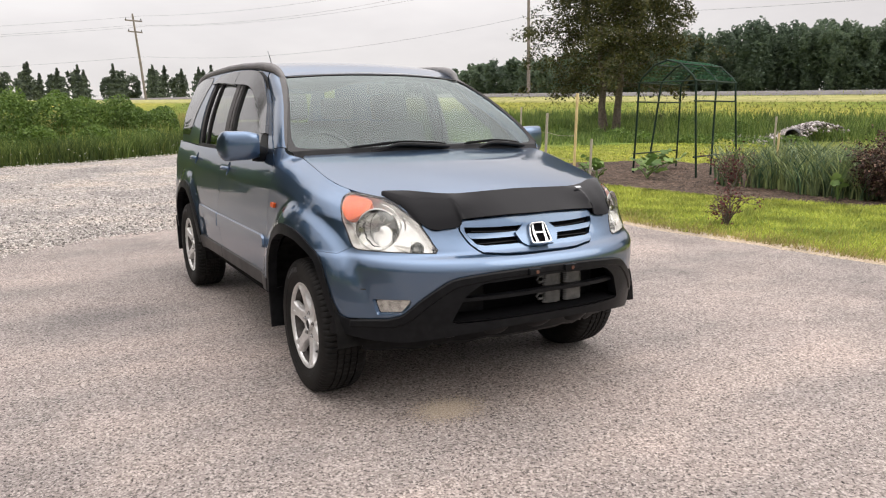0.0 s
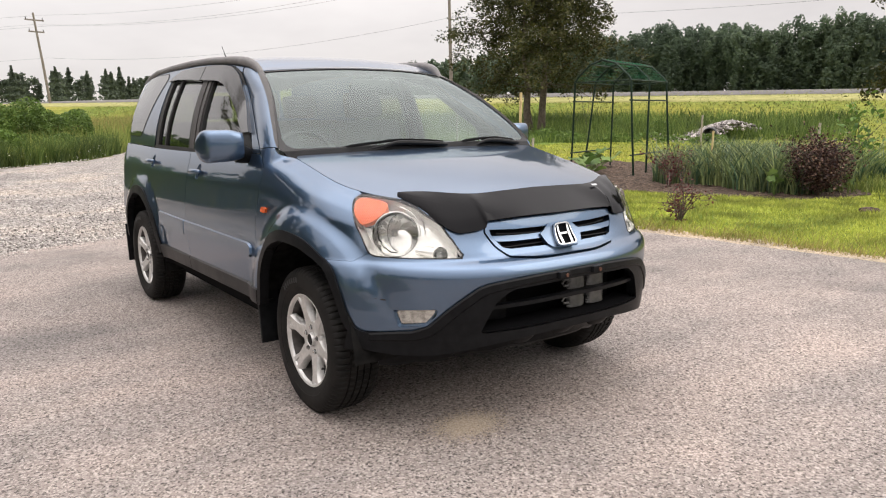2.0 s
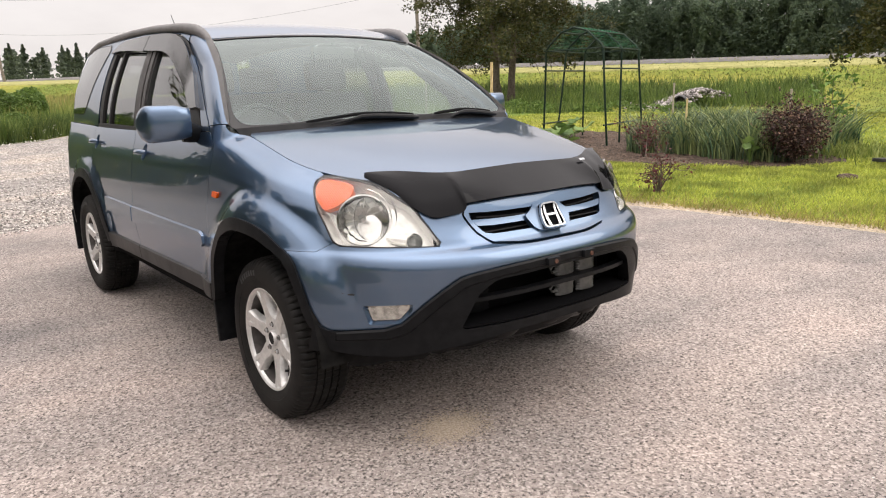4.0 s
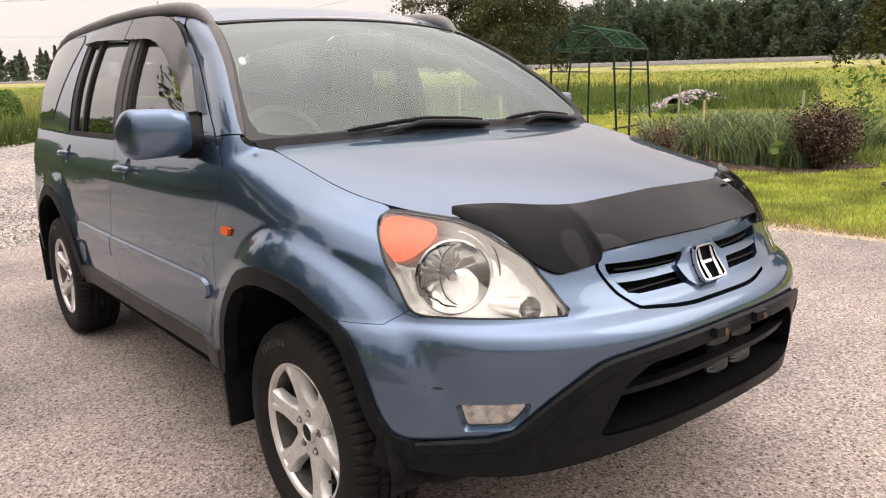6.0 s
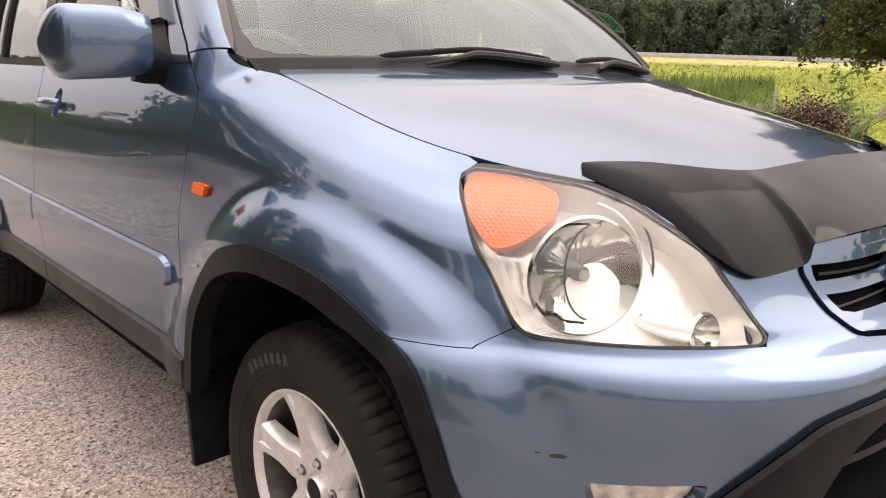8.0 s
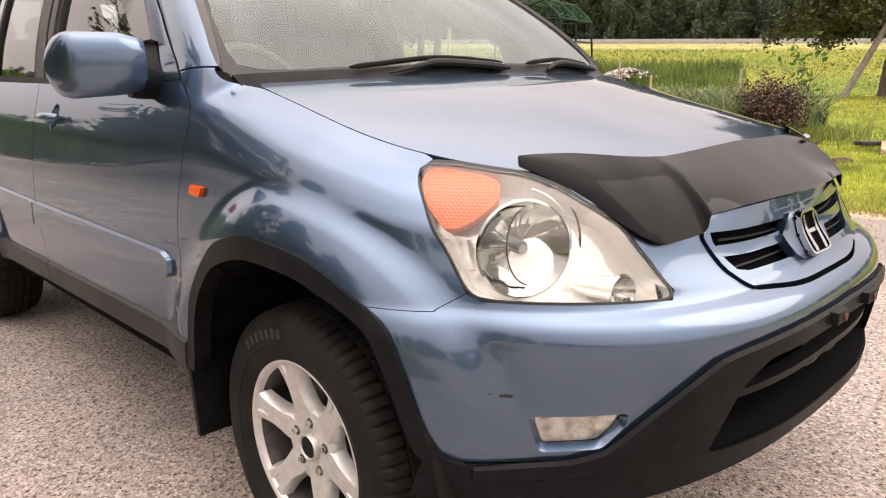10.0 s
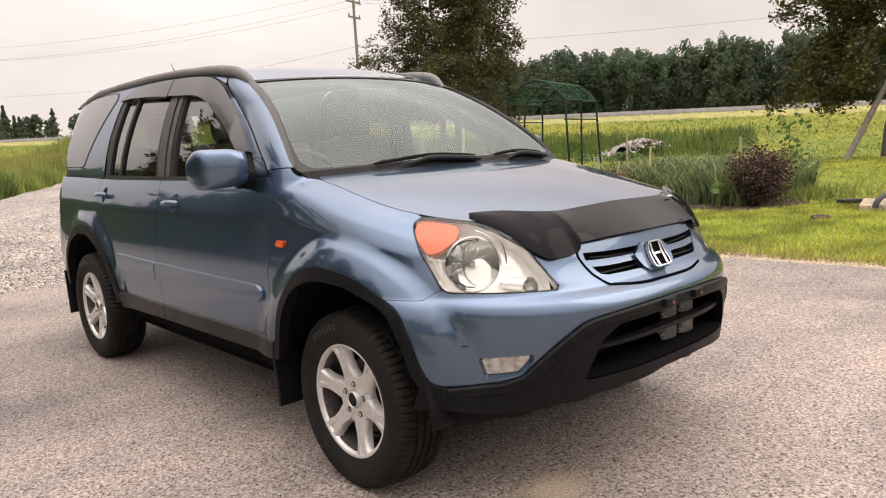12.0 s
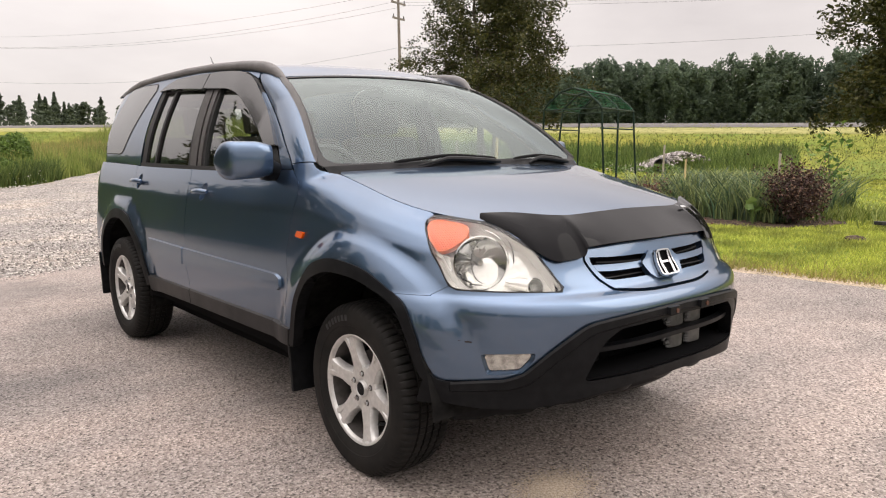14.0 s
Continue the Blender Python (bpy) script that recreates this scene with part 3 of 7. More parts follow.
tagged(sheet("gravel_track", [(-16, 9), (-9, 6.8), (-2.9, 4.3), (-2.23, 4.7), (-1.39, 5.3), (-0.46, 5.7), (2.2, 7.1), (4.6, 7.8), (6.5, 12), (11, 26), (14, 36)] + ragged(FAR_EDGE, 0.25, 6, 4), GRAVEL, -0.010, 0.8), "pale limestone gravel track", "gravel", kind="structure")
BED = [(6.7, 8.2), (7.2, 6.6), (7.6, 4.4), (8.3, 2.75), (9.5, 2.3), (11.0, 3.4), (12.4, 6.5), (12.0, 10.6), (8.6, 11.2)]
tagged(sheet("garden_bed", ragged(BED + [BED[0]], 0.12, 6, 9)[:-1], SOIL, -0.004, 0.25, lambda x, y: ground_z(x, y) + 0.05 * noise.noise(Vector((x, y, 0)) * 3)), "dark brown dug garden bed", "garden bed", kind="structure")


# Unseen dark sheet, added so the car's doors reflect darker ground.
SIDE_GROUND = speckled("dark_side_ground", (0.14, 0.115, 0.095), (0.085, 0.068, 0.055), (0.035, 0.028, 0.022), 40, 0.5, 0.95, 0.01)
tagged(sheet("unseen_dark_ground", [(-2.6, 4.6), (-2.6, -1.7), (-9.0, -2.9), (-12, -3.9), (-12, 0), (-9, 6.6), (-4, 4.9)], SIDE_GROUND, -0.009, 0.8), "unseen dark brown ground added to darken the car's side reflections", "earth", kind="structure")


def along_road(d, s):
    """A place d metres out towards the road and s metres along it."""
    return (0.898 * d - 0.439 * s, 0.439 * d + 0.898 * s)


def strip(name, d0, d1, material, lift, label, cat):
    n = 80
    vs, fs = [], []
    for i in range(n + 1):
        for j in range(13):
            x, y = along_road(d0 + (d1 - d0) * j / 12, -260 + 350 * i / n)
            vs.append((x, y, ground_z(x, y) + (lift if 0 < j < 12 else -0.5)))
    fs = [(i * 13 + j, (i + 1) * 13 + j, (i + 1) * 13 + j + 1, i * 13 + j + 1) for i in range(n) for j in range(12)]
    return tagged(soup(name, vs, fs, material, smooth=True), label, cat, kind="structure")


strip("road", 47.6, 57.5, ROAD, 0.03, "grey country road on a low bank", "road")
strip("road_verge", 43, 47.6, VERGE, 0.03, "dry mown verge beside the road", "verge")

# loose stones along the front of the gravel
rs = np.random.RandomState(5)
oct_v = np.array([(1, 0, 0), (-1, 0, 0), (0, 1, 0), (0, -1, 0), (0, 0, 1), (0, 0, -1)], float)
oct_f = np.array([(0, 2, 4), (2, 1, 4), (1, 3, 4), (3, 0, 4), (2, 0, 5), (1, 2, 5), (3, 1, 5), (0, 3, 5)])


def scatter_stones(name, pts, sizes, material, label, cat, flat=0.6, kind="stuff"):
    n = len(pts)
    v = oct_v[None] * sizes[:, None, None] * rs.uniform(0.6, 1.25, (n, 6, 3))
    v[:, :, 2] *= flat
    a = rs.uniform(0, 6.28, n)
    x = v[:, :, 0] * np.cos(a)[:, None] - v[:, :, 1] * np.sin(a)[:, None]
    y = v[:, :, 0] * np.sin(a)[:, None] + v[:, :, 1] * np.cos(a)[:, None]
    v = np.stack([x, y, v[:, :, 2]], 2) + pts[:, None]
    f = (oct_f[None] + 6 * np.arange(n)[:, None, None]).reshape(-1, 3)
    return tagged(soup(name, v.reshape(-1, 3), f, material), label, cat, kind=kind)


LIMESTONE = mat("limestone", (0.6, 0.57, 0.53), 0.9, spec=0.2)
_g = node(LIMESTONE, "ShaderNodeNewGeometry")
_r = ramp(LIMESTONE, _g, "Random Per Island", [(0.0, (0.13, 0.12, 0.11)), (0.4, (0.34, 0.315, 0.29)), (1.0, (0.66, 0.62, 0.58))])
link(LIMESTONE, _r, "Color", bsdf(LIMESTONE), "Base Color")
n = 15000
bx = rs.uniform(-7.5, 4.2, n)
by = np.interp(bx, [-7.5, -5, -2.23, -1.39, -0.46, 2.2, 4.6], [2.6, 3.35, 4.85, 5.5, 5.86, 7.25, 8.0]) + rs.exponential(1.9, n) - 0.18
pts = np.stack([bx, by, [ground_z(a, b) + 0.001 for a, b in zip(bx, by)]], 1)
scatter_stones("gravel_stones", pts, rs.uniform(0.006, 0.020, n), LIMESTONE, "loose pale limestone gravel", "gravel")
n = 500
bx, by = rs.uniform(-5.5, 4.4, n), rs.uniform(-3.4, 5.0, n)
pts = np.stack([bx, by, np.full(n, 0.012)], 1)
scatter_stones("grit", pts, rs.uniform(0.002, 0.006, n), LIMESTONE, "scattered grit on the asphalt", "grit")

# ---- plants and distance ----
rv = np.random.RandomState(11)


def blades(base, height, width, lean, bend=0.3, rnd=rv, segs=2):
    """Grass blades: arrays of roots, heights and widths. Each is a bent, tapering strip."""
    n = len(base)
    a = rnd.uniform(0, 2 * np.pi, n)
    side = np.stack([np.cos(a), np.sin(a), np.zeros(n)], 1)
    b = rnd.uniform(0, 2 * np.pi, n)
    out = np.stack([np.cos(b), np.sin(b), np.zeros(n)], 1) * (lean * rnd.uniform(0.2, 1.0, n) * height)[:, None]
    rows = []
    for k in range(segs):
        t = k / segs
        c = base + out * t ** (1 + 2 * bend) + np.array([0, 0, 1.0]) * (height * (t - 0.25 * bend * t * t))[:, None]
        w = (width * (1 - 0.55 * t))[:, None] * side / 2
        rows += [c - w, c + w]
    tip = base + out + np.array([0, 0, 1.0]) * (height * (1 - 0.25 * bend))[:, None]
    rows.append(tip)
    v = np.stack(rows, 1)
    m = 2 * segs + 1
    f = []
    for k in range(segs - 1):
        f += [(2 * k, 2 * k + 1, 2 * k + 3), (2 * k, 2 * k + 3, 2 * k + 2)]
    f.append((2 * segs - 2, 2 * segs - 1, 2 * segs))
    f = (np.array(f)[None] + m * np.arange(n)[:, None, None]).reshape(-1, 3)
    return v.reshape(-1, 3), f


def leaves(centre, size, rnd=rv, droop=0.0, thin=0.5, up=0.0):
    """Flat four-cornered leaves, each turned its own way."""
    n = len(centre)
    d = rnd.normal(size=(n, 3))
    d[:, 2] = d[:, 2] * 0.6 - droop
    d /= np.linalg.norm(d, axis=1)[:, None]
    o = rnd.normal(size=(n, 3))
    o[:, 2] += up
    s = np.cross(d, o)
    s /= np.linalg.norm(s, axis=1)[:, None] + 1e-9
    size = np.broadcast_to(size, (n,))[:, None]
    v = np.stack([centre - d * size * 0.5, centre + s * size * thin * 0.5, centre + d * size * 0.5, centre - s * size * thin * 0.5], 1)
    return v.reshape(-1, 3), np.arange(4 * n).reshape(-1, 4)


def ground_many(x, y):
    return np.array([ground_z(a, b) for a, b in zip(x, y)])


LEAF_CEDAR = leafy("cedar_foliage", (0.026, 0.037, 0.011), (0.11, 0.105, 0.032), patch=1.3)
# Distance haze is painted in: woodland and fir tones paled and cooled.
LEAF_WOOD_HAZED = leafy("hazed_woodland_leaves", (0.10, 0.142, 0.108), (0.155, 0.205, 0.138), through=0.55, patch=0.10, vary=(0.82, 1.1))
LEAF_FIR_HAZED = leafy("hazed_fir_needles", (0.075, 0.10, 0.078), (0.13, 0.16, 0.11), through=0.35)
LEAF_HEDGE = leafy("hedge_leaves", (0.065, 0.12, 0.024), (0.19, 0.28, 0.07), through=0.35, patch=1.6)
GRASS_SHORT = leafy("lawn_grass", (0.215, 0.27, 0.04), (0.52, 0.55, 0.12), 0.6, 0.3, 1.7, (0.55, 1.35))
GRASS_TALL = leafy("tall_grass", (0.12, 0.18, 0.04), (0.33, 0.36, 0.11), 0.6, 0.3, 0.5, (0.62, 1.25))
GRASS_DITCH = leafy("ditch_grass", (0.07, 0.125, 0.03), (0.22, 0.29, 0.08), 0.6, 0.3, 0.45, (0.55, 1.3))
GRASS_MEADOW = leafy("meadow_grass", (0.15, 0.18, 0.05), (0.34, 0.34, 0.12), 0.7, 0.25, 0.35, (0.62, 1.3))
GRASS_DRY = leafy("dry_grass", (0.24, 0.20, 0.07), (0.48, 0.40, 0.17), 0.7, 0.25)
LEEK = leafy("leek_leaves", (0.035, 0.085, 0.052), (0.30, 0.35, 0.15), 0.42, 0.25, 2.5, (0.6, 1.35))
RED_LEAF = leafy("dark_red_leaves", (0.06, 0.014, 0.02), (0.20, 0.055, 0.06))
BUSH_LEAF = leafy("dark_purple_leaves", (0.022, 0.011, 0.011), (0.085, 0.04, 0.035))
PINK_LEAF = leafy("faded_blossom", (0.22, 0.13, 0.10), (0.42, 0.28, 0.22))
GREEN_LEAF = leafy("sapling_leaves", (0.06, 0.13, 0.025), (0.18, 0.30, 0.06))
SQUASH = leafy("squash_leaves", (0.09, 0.17, 0.04), (0.22, 0.32, 0.10))
BARK = two_tone("grey_brown_bark", (0.07, 0.055, 0.042), (0.15, 0.12, 0.095), 9, 0.95, 0, 26, 0.9, 0.03)
POLE_WOOD = two_tone("weathered_pole", (0.16, 0.135, 0.115), (0.24, 0.21, 0.18), 6, 0.9, 0, 40, 0.5, 0.01)
WIRE = mat("wire", (0.16, 0.16, 0.165), 0.5)


def stuff_from(name, pieces, material, label, cat, parent=None, kind="stuff"):
    vs, fs, k = [], [], 0
    for v, f in pieces:
        vs.append(v)
        fs.append(f + k)
        k += len(v)
    ob = soup(name, np.concatenate(vs), np.concatenate(fs), material, parent)
    return tagged(ob, label, cat, kind=kind) if label else ob


# lawn
def in_bed(x, y):
    inside = np.zeros(len(x), bool)
    for (x0, y0), (x1, y1) in zip(BED, BED[1:] + BED[:1]):
        hit = ((y0 > y) != (y1 > y)) & (x < (x1 - x0) * (y - y0) / (y1 - y0 + 1e-9) + x0)
        inside ^= hit
    return inside


def lawn(n, x0, x1, y0, y1, h, w):
    x, y = rv.uniform(x0, x1, n), rv.uniform(y0, y1, n)
    edge = np.interp(y, [-14, -6, -2, 0.1, 1.4, 2.9, 5.5, 8, 12], [5.6, 4.95, 4.6, 4.46, 4.36, 4.22, 4.4, 4.6, 6.0]) + 0.20 + 0.08 * np.sin(y * 7) + rv.exponential(0.05, n)
    ok = (x > edge) & ~in_bed(x, y)
    x, y = x[ok], y[ok]
    tall = np.array([0.6 + 0.8 * (noise.noise(Vector((a * 0.9, b * 0.9, 2))) * 0.5 + 0.5) for a, b in zip(x, y)])
    m = len(x)
    return blades(np.stack([x, y, ground_many(x, y) - 0.01], 1), h * tall * rv.uniform(0.6, 1.3, m), w * rv.uniform(0.7, 1.3, m), 0.9, 0.3, rv, 1)


stuff_from("lawn_grass", [lawn(120000, 4.3, 10, -3.5, 9, 0.05, 0.011), lawn(60000, 7, 26, -4, 16, 0.055, 0.024)], GRASS_SHORT, "bright green mown lawn grass", "grass")
x = 4.2 + rv.exponential(0.28, 7000)
y = rv.uniform(-6, 8, 7000)
x += np.interp(y, [-6, -2, 0.1, 1.4, 2.9, 5.5, 8], [0.9, 0.55, 0.40, 0.30, 0.16, 0.35, 0.55])
stuff_from("lawn_edge_grass", [blades(np.stack([x, y, ground_many(x, y) - 0.01], 1), rv.uniform(0.03, 0.11, 7000), np.full(7000, 0.007), 1.0)], GRASS_DRY, "dry grass along the lawn edge", "grass")


# rough field grass
def field(n, d0, d1, s0, s1, h, w, rnd=rv):
    d, s = rnd.uniform(d0, d1, n), rnd.uniform(s0, s1, n)
    x, y = 0.898 * d - 0.439 * s, 0.439 * d + 0.898 * s
    return blades(np.stack([x, y, ground_many(x, y) - 0.03], 1), h * rnd.uniform(0.5, 1.3, n), w * rnd.uniform(0.7, 1.4, n), 0.6, 0.3, rnd, 1)


stuff_from("ditch_grass", [field(30000, 31.5, 38.5, -2, 45, 0.62, 0.05), field(9000, 20, 28, 8, 40, 0.35, 0.04), field(14000, 25.5, 28.5, 6, 45, 0.55, 0.05)], GRASS_DITCH, "tall green grass along the ditch", "grass")
stuff_from("meadow_grass", [field(26000, 38, 50, -20, 60, 0.11, 0.07), field(14000, 22, 40, -20, 2, 0.075, 0.06)], GRASS_MEADOW, "yellowing mown meadow grass", "grass")
n = 60000
t = rv.uniform(0, 1, n)
x, y = rv.uniform(-18, 26, n), np.zeros(n)
edge = np.interp(x, [-18, -6, -2.49, -0.58, 1.79, 3.5, 4.93, 9.5, 14, 26], [12.6, 16.4, 17.7, 18.4, 19.9, 22.7, 25.4, 34, 37, 52])
y = edge + 0.1 + 24 * t ** 1.6
stuff_from("field_grass", [blades(np.stack([x, y, ground_many(x, y) - 0.03], 1), rv.uniform(0.45, 1.05, n) * (0.55 + 0.5 * np.minimum(1, (y - edge) / 1.5)), rv.uniform(0.02, 0.05, n), 0.35, 0.3, rv, 2)], GRASS_TALL, "tall rough grass of the field", "grass")
n = 6000
x = rv.uniform(-1, 13, n)
y = np.interp(x, [-1, 4.93, 9.5, 20, 40], [20, 27, 36, 48, 66]) + 18 * rv.uniform(0, 1, n)
stuff_from("field_seed_heads", [blades(np.stack([x, y, ground_many(x, y)], 1), rv.uniform(0.8, 1.2, n), np.full(n, 0.03), 0.25, 0.3, rv, 1)], GRASS_DRY, "pale seed heads above the field grass", "grass")


# overgrown hedge bank beside the track
def mound(x0, y0, rx, ry, h, n, size, rnd=rv):
    """Leaves over and in an uneven mound."""
    u = rnd.normal(size=(n, 3))
    u /= np.linalg.norm(u, axis=1)[:, None]
    u[:, 2] = np.abs(u[:, 2]) ** 0.55
    r = rnd.uniform(0.72, 1.03, n) ** 0.5
    p = u * np.array([rx, ry, h]) * r[:, None]
    ph = rnd.uniform(0, 6, 4)
    k = 1 + 0.09 * np.sin(p[:, 0] * 2.1 + ph[0]) * np.sin(p[:, 1] * 2.4 + ph[1]) + 0.10 * np.sin(p[:, 0] * 5.1 + ph[2])
    p *= k[:, None]
    p += np.array([x0, y0, ground_z(x0, y0) - 0.05])
    return leaves(p, rnd.uniform(0.6, 1.4, n) * size, rnd, 0.2, 0.6)


weeds = []
wr = np.random.RandomState(77)
for _ in range(60):
    d, a = wr.choice([wr.uniform(24, 27), wr.uniform(30, 37)]), wr.uniform(2, 40)
    x, y = 0.898 * d - 0.439 * a, 0.439 * d + 0.898 * a
    weeds.append(mound(x, y, wr.uniform(0.3, 0.9), wr.uniform(0.3, 0.9), wr.uniform(0.25, 0.65), 420, 0.10, wr))
stuff_from("ditch_weeds", weeds, LEAF_HEDGE, "clumps of leafy green weeds in the ditch", "weeds")
hedge = []
for hx, hy, rx, ry, h in ((-14, 16.2, 2.6, 2.0, 2.0), (-11, 17.4, 2.4, 2.0, 2.1), (-8.2, 18.6, 2.2, 1.9, 2.1), (-5.6, 19.7, 2.0, 1.9, 2.0), (-3.4, 20.6, 1.9, 1.8, 1.95), (-1.6, 21.6, 1.7, 1.6, 1.8), (0.2, 22.8, 1.5, 1.5, 1.65), (1.6, 24.2, 1.3, 1.3, 1.45),
                          (-6.8, 17.4, 1.2, 0.9, 0.9), (-4.2, 18.4, 1.1, 0.9, 0.95), (-2.2, 19.4, 1.2, 0.9, 0.9), (-0.4, 20.2, 1.0, 0.8, 0.8), (1.2, 21.6, 1.0, 0.9, 0.75)):
    hedge.append(mound(hx, hy, rx, ry, h, 11500, 0.085))
stuff_from("hedge", hedge, LEAF_HEDGE, "overgrown leafy green hedge bank", "hedge")
n = 16000
x = rv.uniform(-12, 3.2, n)
y = np.interp(x, [-12, -9, -2.49, -0.58, 1.79, 3.2], [14.9, 15.5, 17.6, 18.2, 19.8, 21.9]) + 0.15 + rv.exponential(0.8, n)
stuff_from("hedge_foot_grass", [blades(np.stack([x, y, ground_many(x, y) - 0.02], 1), rv.uniform(0.2, 0.85, n), rv.uniform(0.015, 0.035, n), 0.6, 0.4, rv, 2)], GRASS_DITCH, "rank green grass spilling from the hedge foot", "grass")
n = 420
x = rv.uniform(-9, 2.5, n)
y = np.interp(x, [-9, -2.49, -0.58, 1.79, 2.5], [15.6, 17.6, 18.2, 19.8, 20.6]) + rv.exponential(0.35, n)
FLOWER = mat("white_clover", (0.72, 0.70, 0.62), 0.8)
stuff_from("white_flowers", [leaves(np.stack([x, y, ground_many(x, y) + rv.uniform(0.05, 0.6, n) ** 2], 1), 0.03, rv, 0, 0.9)], FLOWER, "small white wild flowers at the track edge", "flowers")
n = 500
x = rv.uniform(-8, 1.8, n)
y = np.interp(x, [-8, -2.49, -0.58, 1.79], [15.8, 17.5, 18.15, 19.6]) + rv.normal(0, 0.12, n)
stuff_from("clover_edge", [leaves(np.stack([x, y, ground_many(x, y) + 0.02], 1), 0.035, rv, 0, 0.9)], FLOWER, "white blossom litter on the gravel edge", "flowers")



# trees
def limb(bm, p, d, length, r, depth, rnd, tips, crook=0.25):
    """A limb with side limbs; it collects the ends for foliage."""
    pts, rad = [Vector(p)], [r]
    q, dirn = Vector(p), Vector(d).normalized()
    n = 5
    for k in range(n):
        dirn = (dirn + Vector([rnd.uniform(-crook, crook) for _ in range(3)]) * 0.5).normalized()
        q = q + dirn * length / n
        pts.append(q.copy())
        rad.append(max(r * (1 - 0.75 * (k + 1) / n), 0.004))
        if depth and k > 0:
            for _ in range(2 if depth > 1 else 1):
                a = rnd.uniform(0, 6.28)
                side = dirn.orthogonal().normalized()
                side.rotate(Matrix.Rotation(a, 3, dirn))
                limb(bm, q, (dirn * 0.45 + side + Vector((0, 0, 0.1))).normalized(), length * rnd.uniform(0.4, 0.6), rad[-1] * 0.6, depth - 1, rnd, tips, crook)
        tips.append(q.copy())
    tube(bm, pts, rad, 6)


def cedar(name, at, height, spread_r, clear, stems, n_leaf, leaf, label, seed, lean=(0, 0), shape=0.75, low=0.9):
    """A loose evergreen: leaning stems, crooked limbs and hanging clumps of scale leaves, with gaps."""
    rnd, rr = random.Random(seed), np.random.RandomState(seed)
    tree = thing(name, (at[0], at[1], ground_z(*at)), label, "tree")
    bm = bmesh.new()
    tips = []
    for k in range(stems):
        a = 6.28 * k / stems + 2.2
        off = Vector((math.cos(a), math.sin(a), 0)) * (0.40 if stems > 1 else 0)
        top = Vector((lean[0] + off.x * 2.2, lean[1] + off.y * 2.2, height * 0.95))
        pts = [off * 0.7 + Vector((0, 0, -0.2))]
        for j in range(1, 9):
            t = j / 8
            pts.append(off * 0.7 + (top - off * 0.7) * t + Vector((rnd.uniform(-0.12, 0.12), rnd.uniform(-0.12, 0.12), 0)))
        rad = [0.20 / math.sqrt(stems) * (height / 8) * (1 - 0.9 * j / 8) + 0.015 for j in range(9)]
        rad[0] *= 1.35
        tube(bm, pts, rad, 9)
        for j in range(46):
            t = rnd.uniform(clear / height, 0.98)
            i = min(int(t * 8), 7)
            p = pts[i].lerp(pts[i + 1], t * 8 - i)
            h = (t - clear / height) / (1 - clear / height)
            reach = spread_r * (low + (1 - low) * min(h / 0.25, 1)) * (1 - h) ** shape * rnd.uniform(0.55, 1.1) + 0.25
            b = rnd.uniform(0, 6.28)
            limb(bm, p, (math.cos(b), math.sin(b), rnd.uniform(-0.1, 0.5)), reach, 0.012 + 0.03 * (1 - h), 1, rnd, tips, 0.35)
    part("trunk", bm, BARK, tree, "grey-brown bark trunk and limbs")
    tips = np.array([tuple(t) for t in tips])
    tips = tips[tips[:, 2] > clear * 0.85]
    keep = tips[rr.randint(0, len(tips), n_leaf)]
    p = keep + rr.normal(0, 1, (n_leaf, 3)) * np.array([0.17, 0.17, 0.15])
    v, f = leaves(p, rr.uniform(0.6, 1.5, n_leaf) * leaf, rr, 0.25, 0.55)
    ob = soup("crown", v, f, LEAF_CEDAR, tree)
    tagged(ob, "dull olive evergreen foliage with gaps")
    return tree


cedar("cedar_tree", (23.7, 25.2), 10.5, 4.2, 2.0, 2, 62000, 0.13, "two-stemmed olive-green cedar tree on the lawn", 21, low=0.95, shape=0.6)
cedar("cedar_tree", (23.4, 5.3), 8.5, 3.3, 1.9, 1, 60000, 0.13, "broad olive-green cedar tree with bare trunk", 33, (0.1, -0.2), shape=0.45, low=1.0)
cedar("cedar_tree", (-9.8, 18.5), 6.8, 2.4, 0.8, 1, 20000, 0.22, "olive-green evergreen tree beside the track", 41, (0, 0), shape=0.7, low=0.95)
# Unseen conifers, added to keep sky light off the car's side.
for tx, ty, th, tr, seed in ((-12.0, 9.0, 7.0, 3.2, 51), (-14.5, 4.0, 6.0, 3.2, 52)):
    cedar("conifer_tree", (tx, ty), th, tr, 0.5, 1, 14000, 0.34, "unseen dark green conifer added to darken the car's side", seed, shape=0.6, low=1.0)
prop = thing("prop_pole", (21.5, 5.95, ground_z(21.5, 5.95)), "grey weathered pole propping the cedar", "pole")
bm = bmesh.new()
tube(bm, [(0, 0, -0.05), (0.8, -0.3, 1.1), (1.65, -0.6, 2.35)], [0.10, 0.09, 0.08], 9)
part("pole", bm, POLE_WOOD, prop)
cedar("conifer_tree", (-8.2, 13.6), 10.5, 3.6, 1.2, 1, 16000, 0.24, "dark green conifer beside the gravel track", 45, shape=0.7)


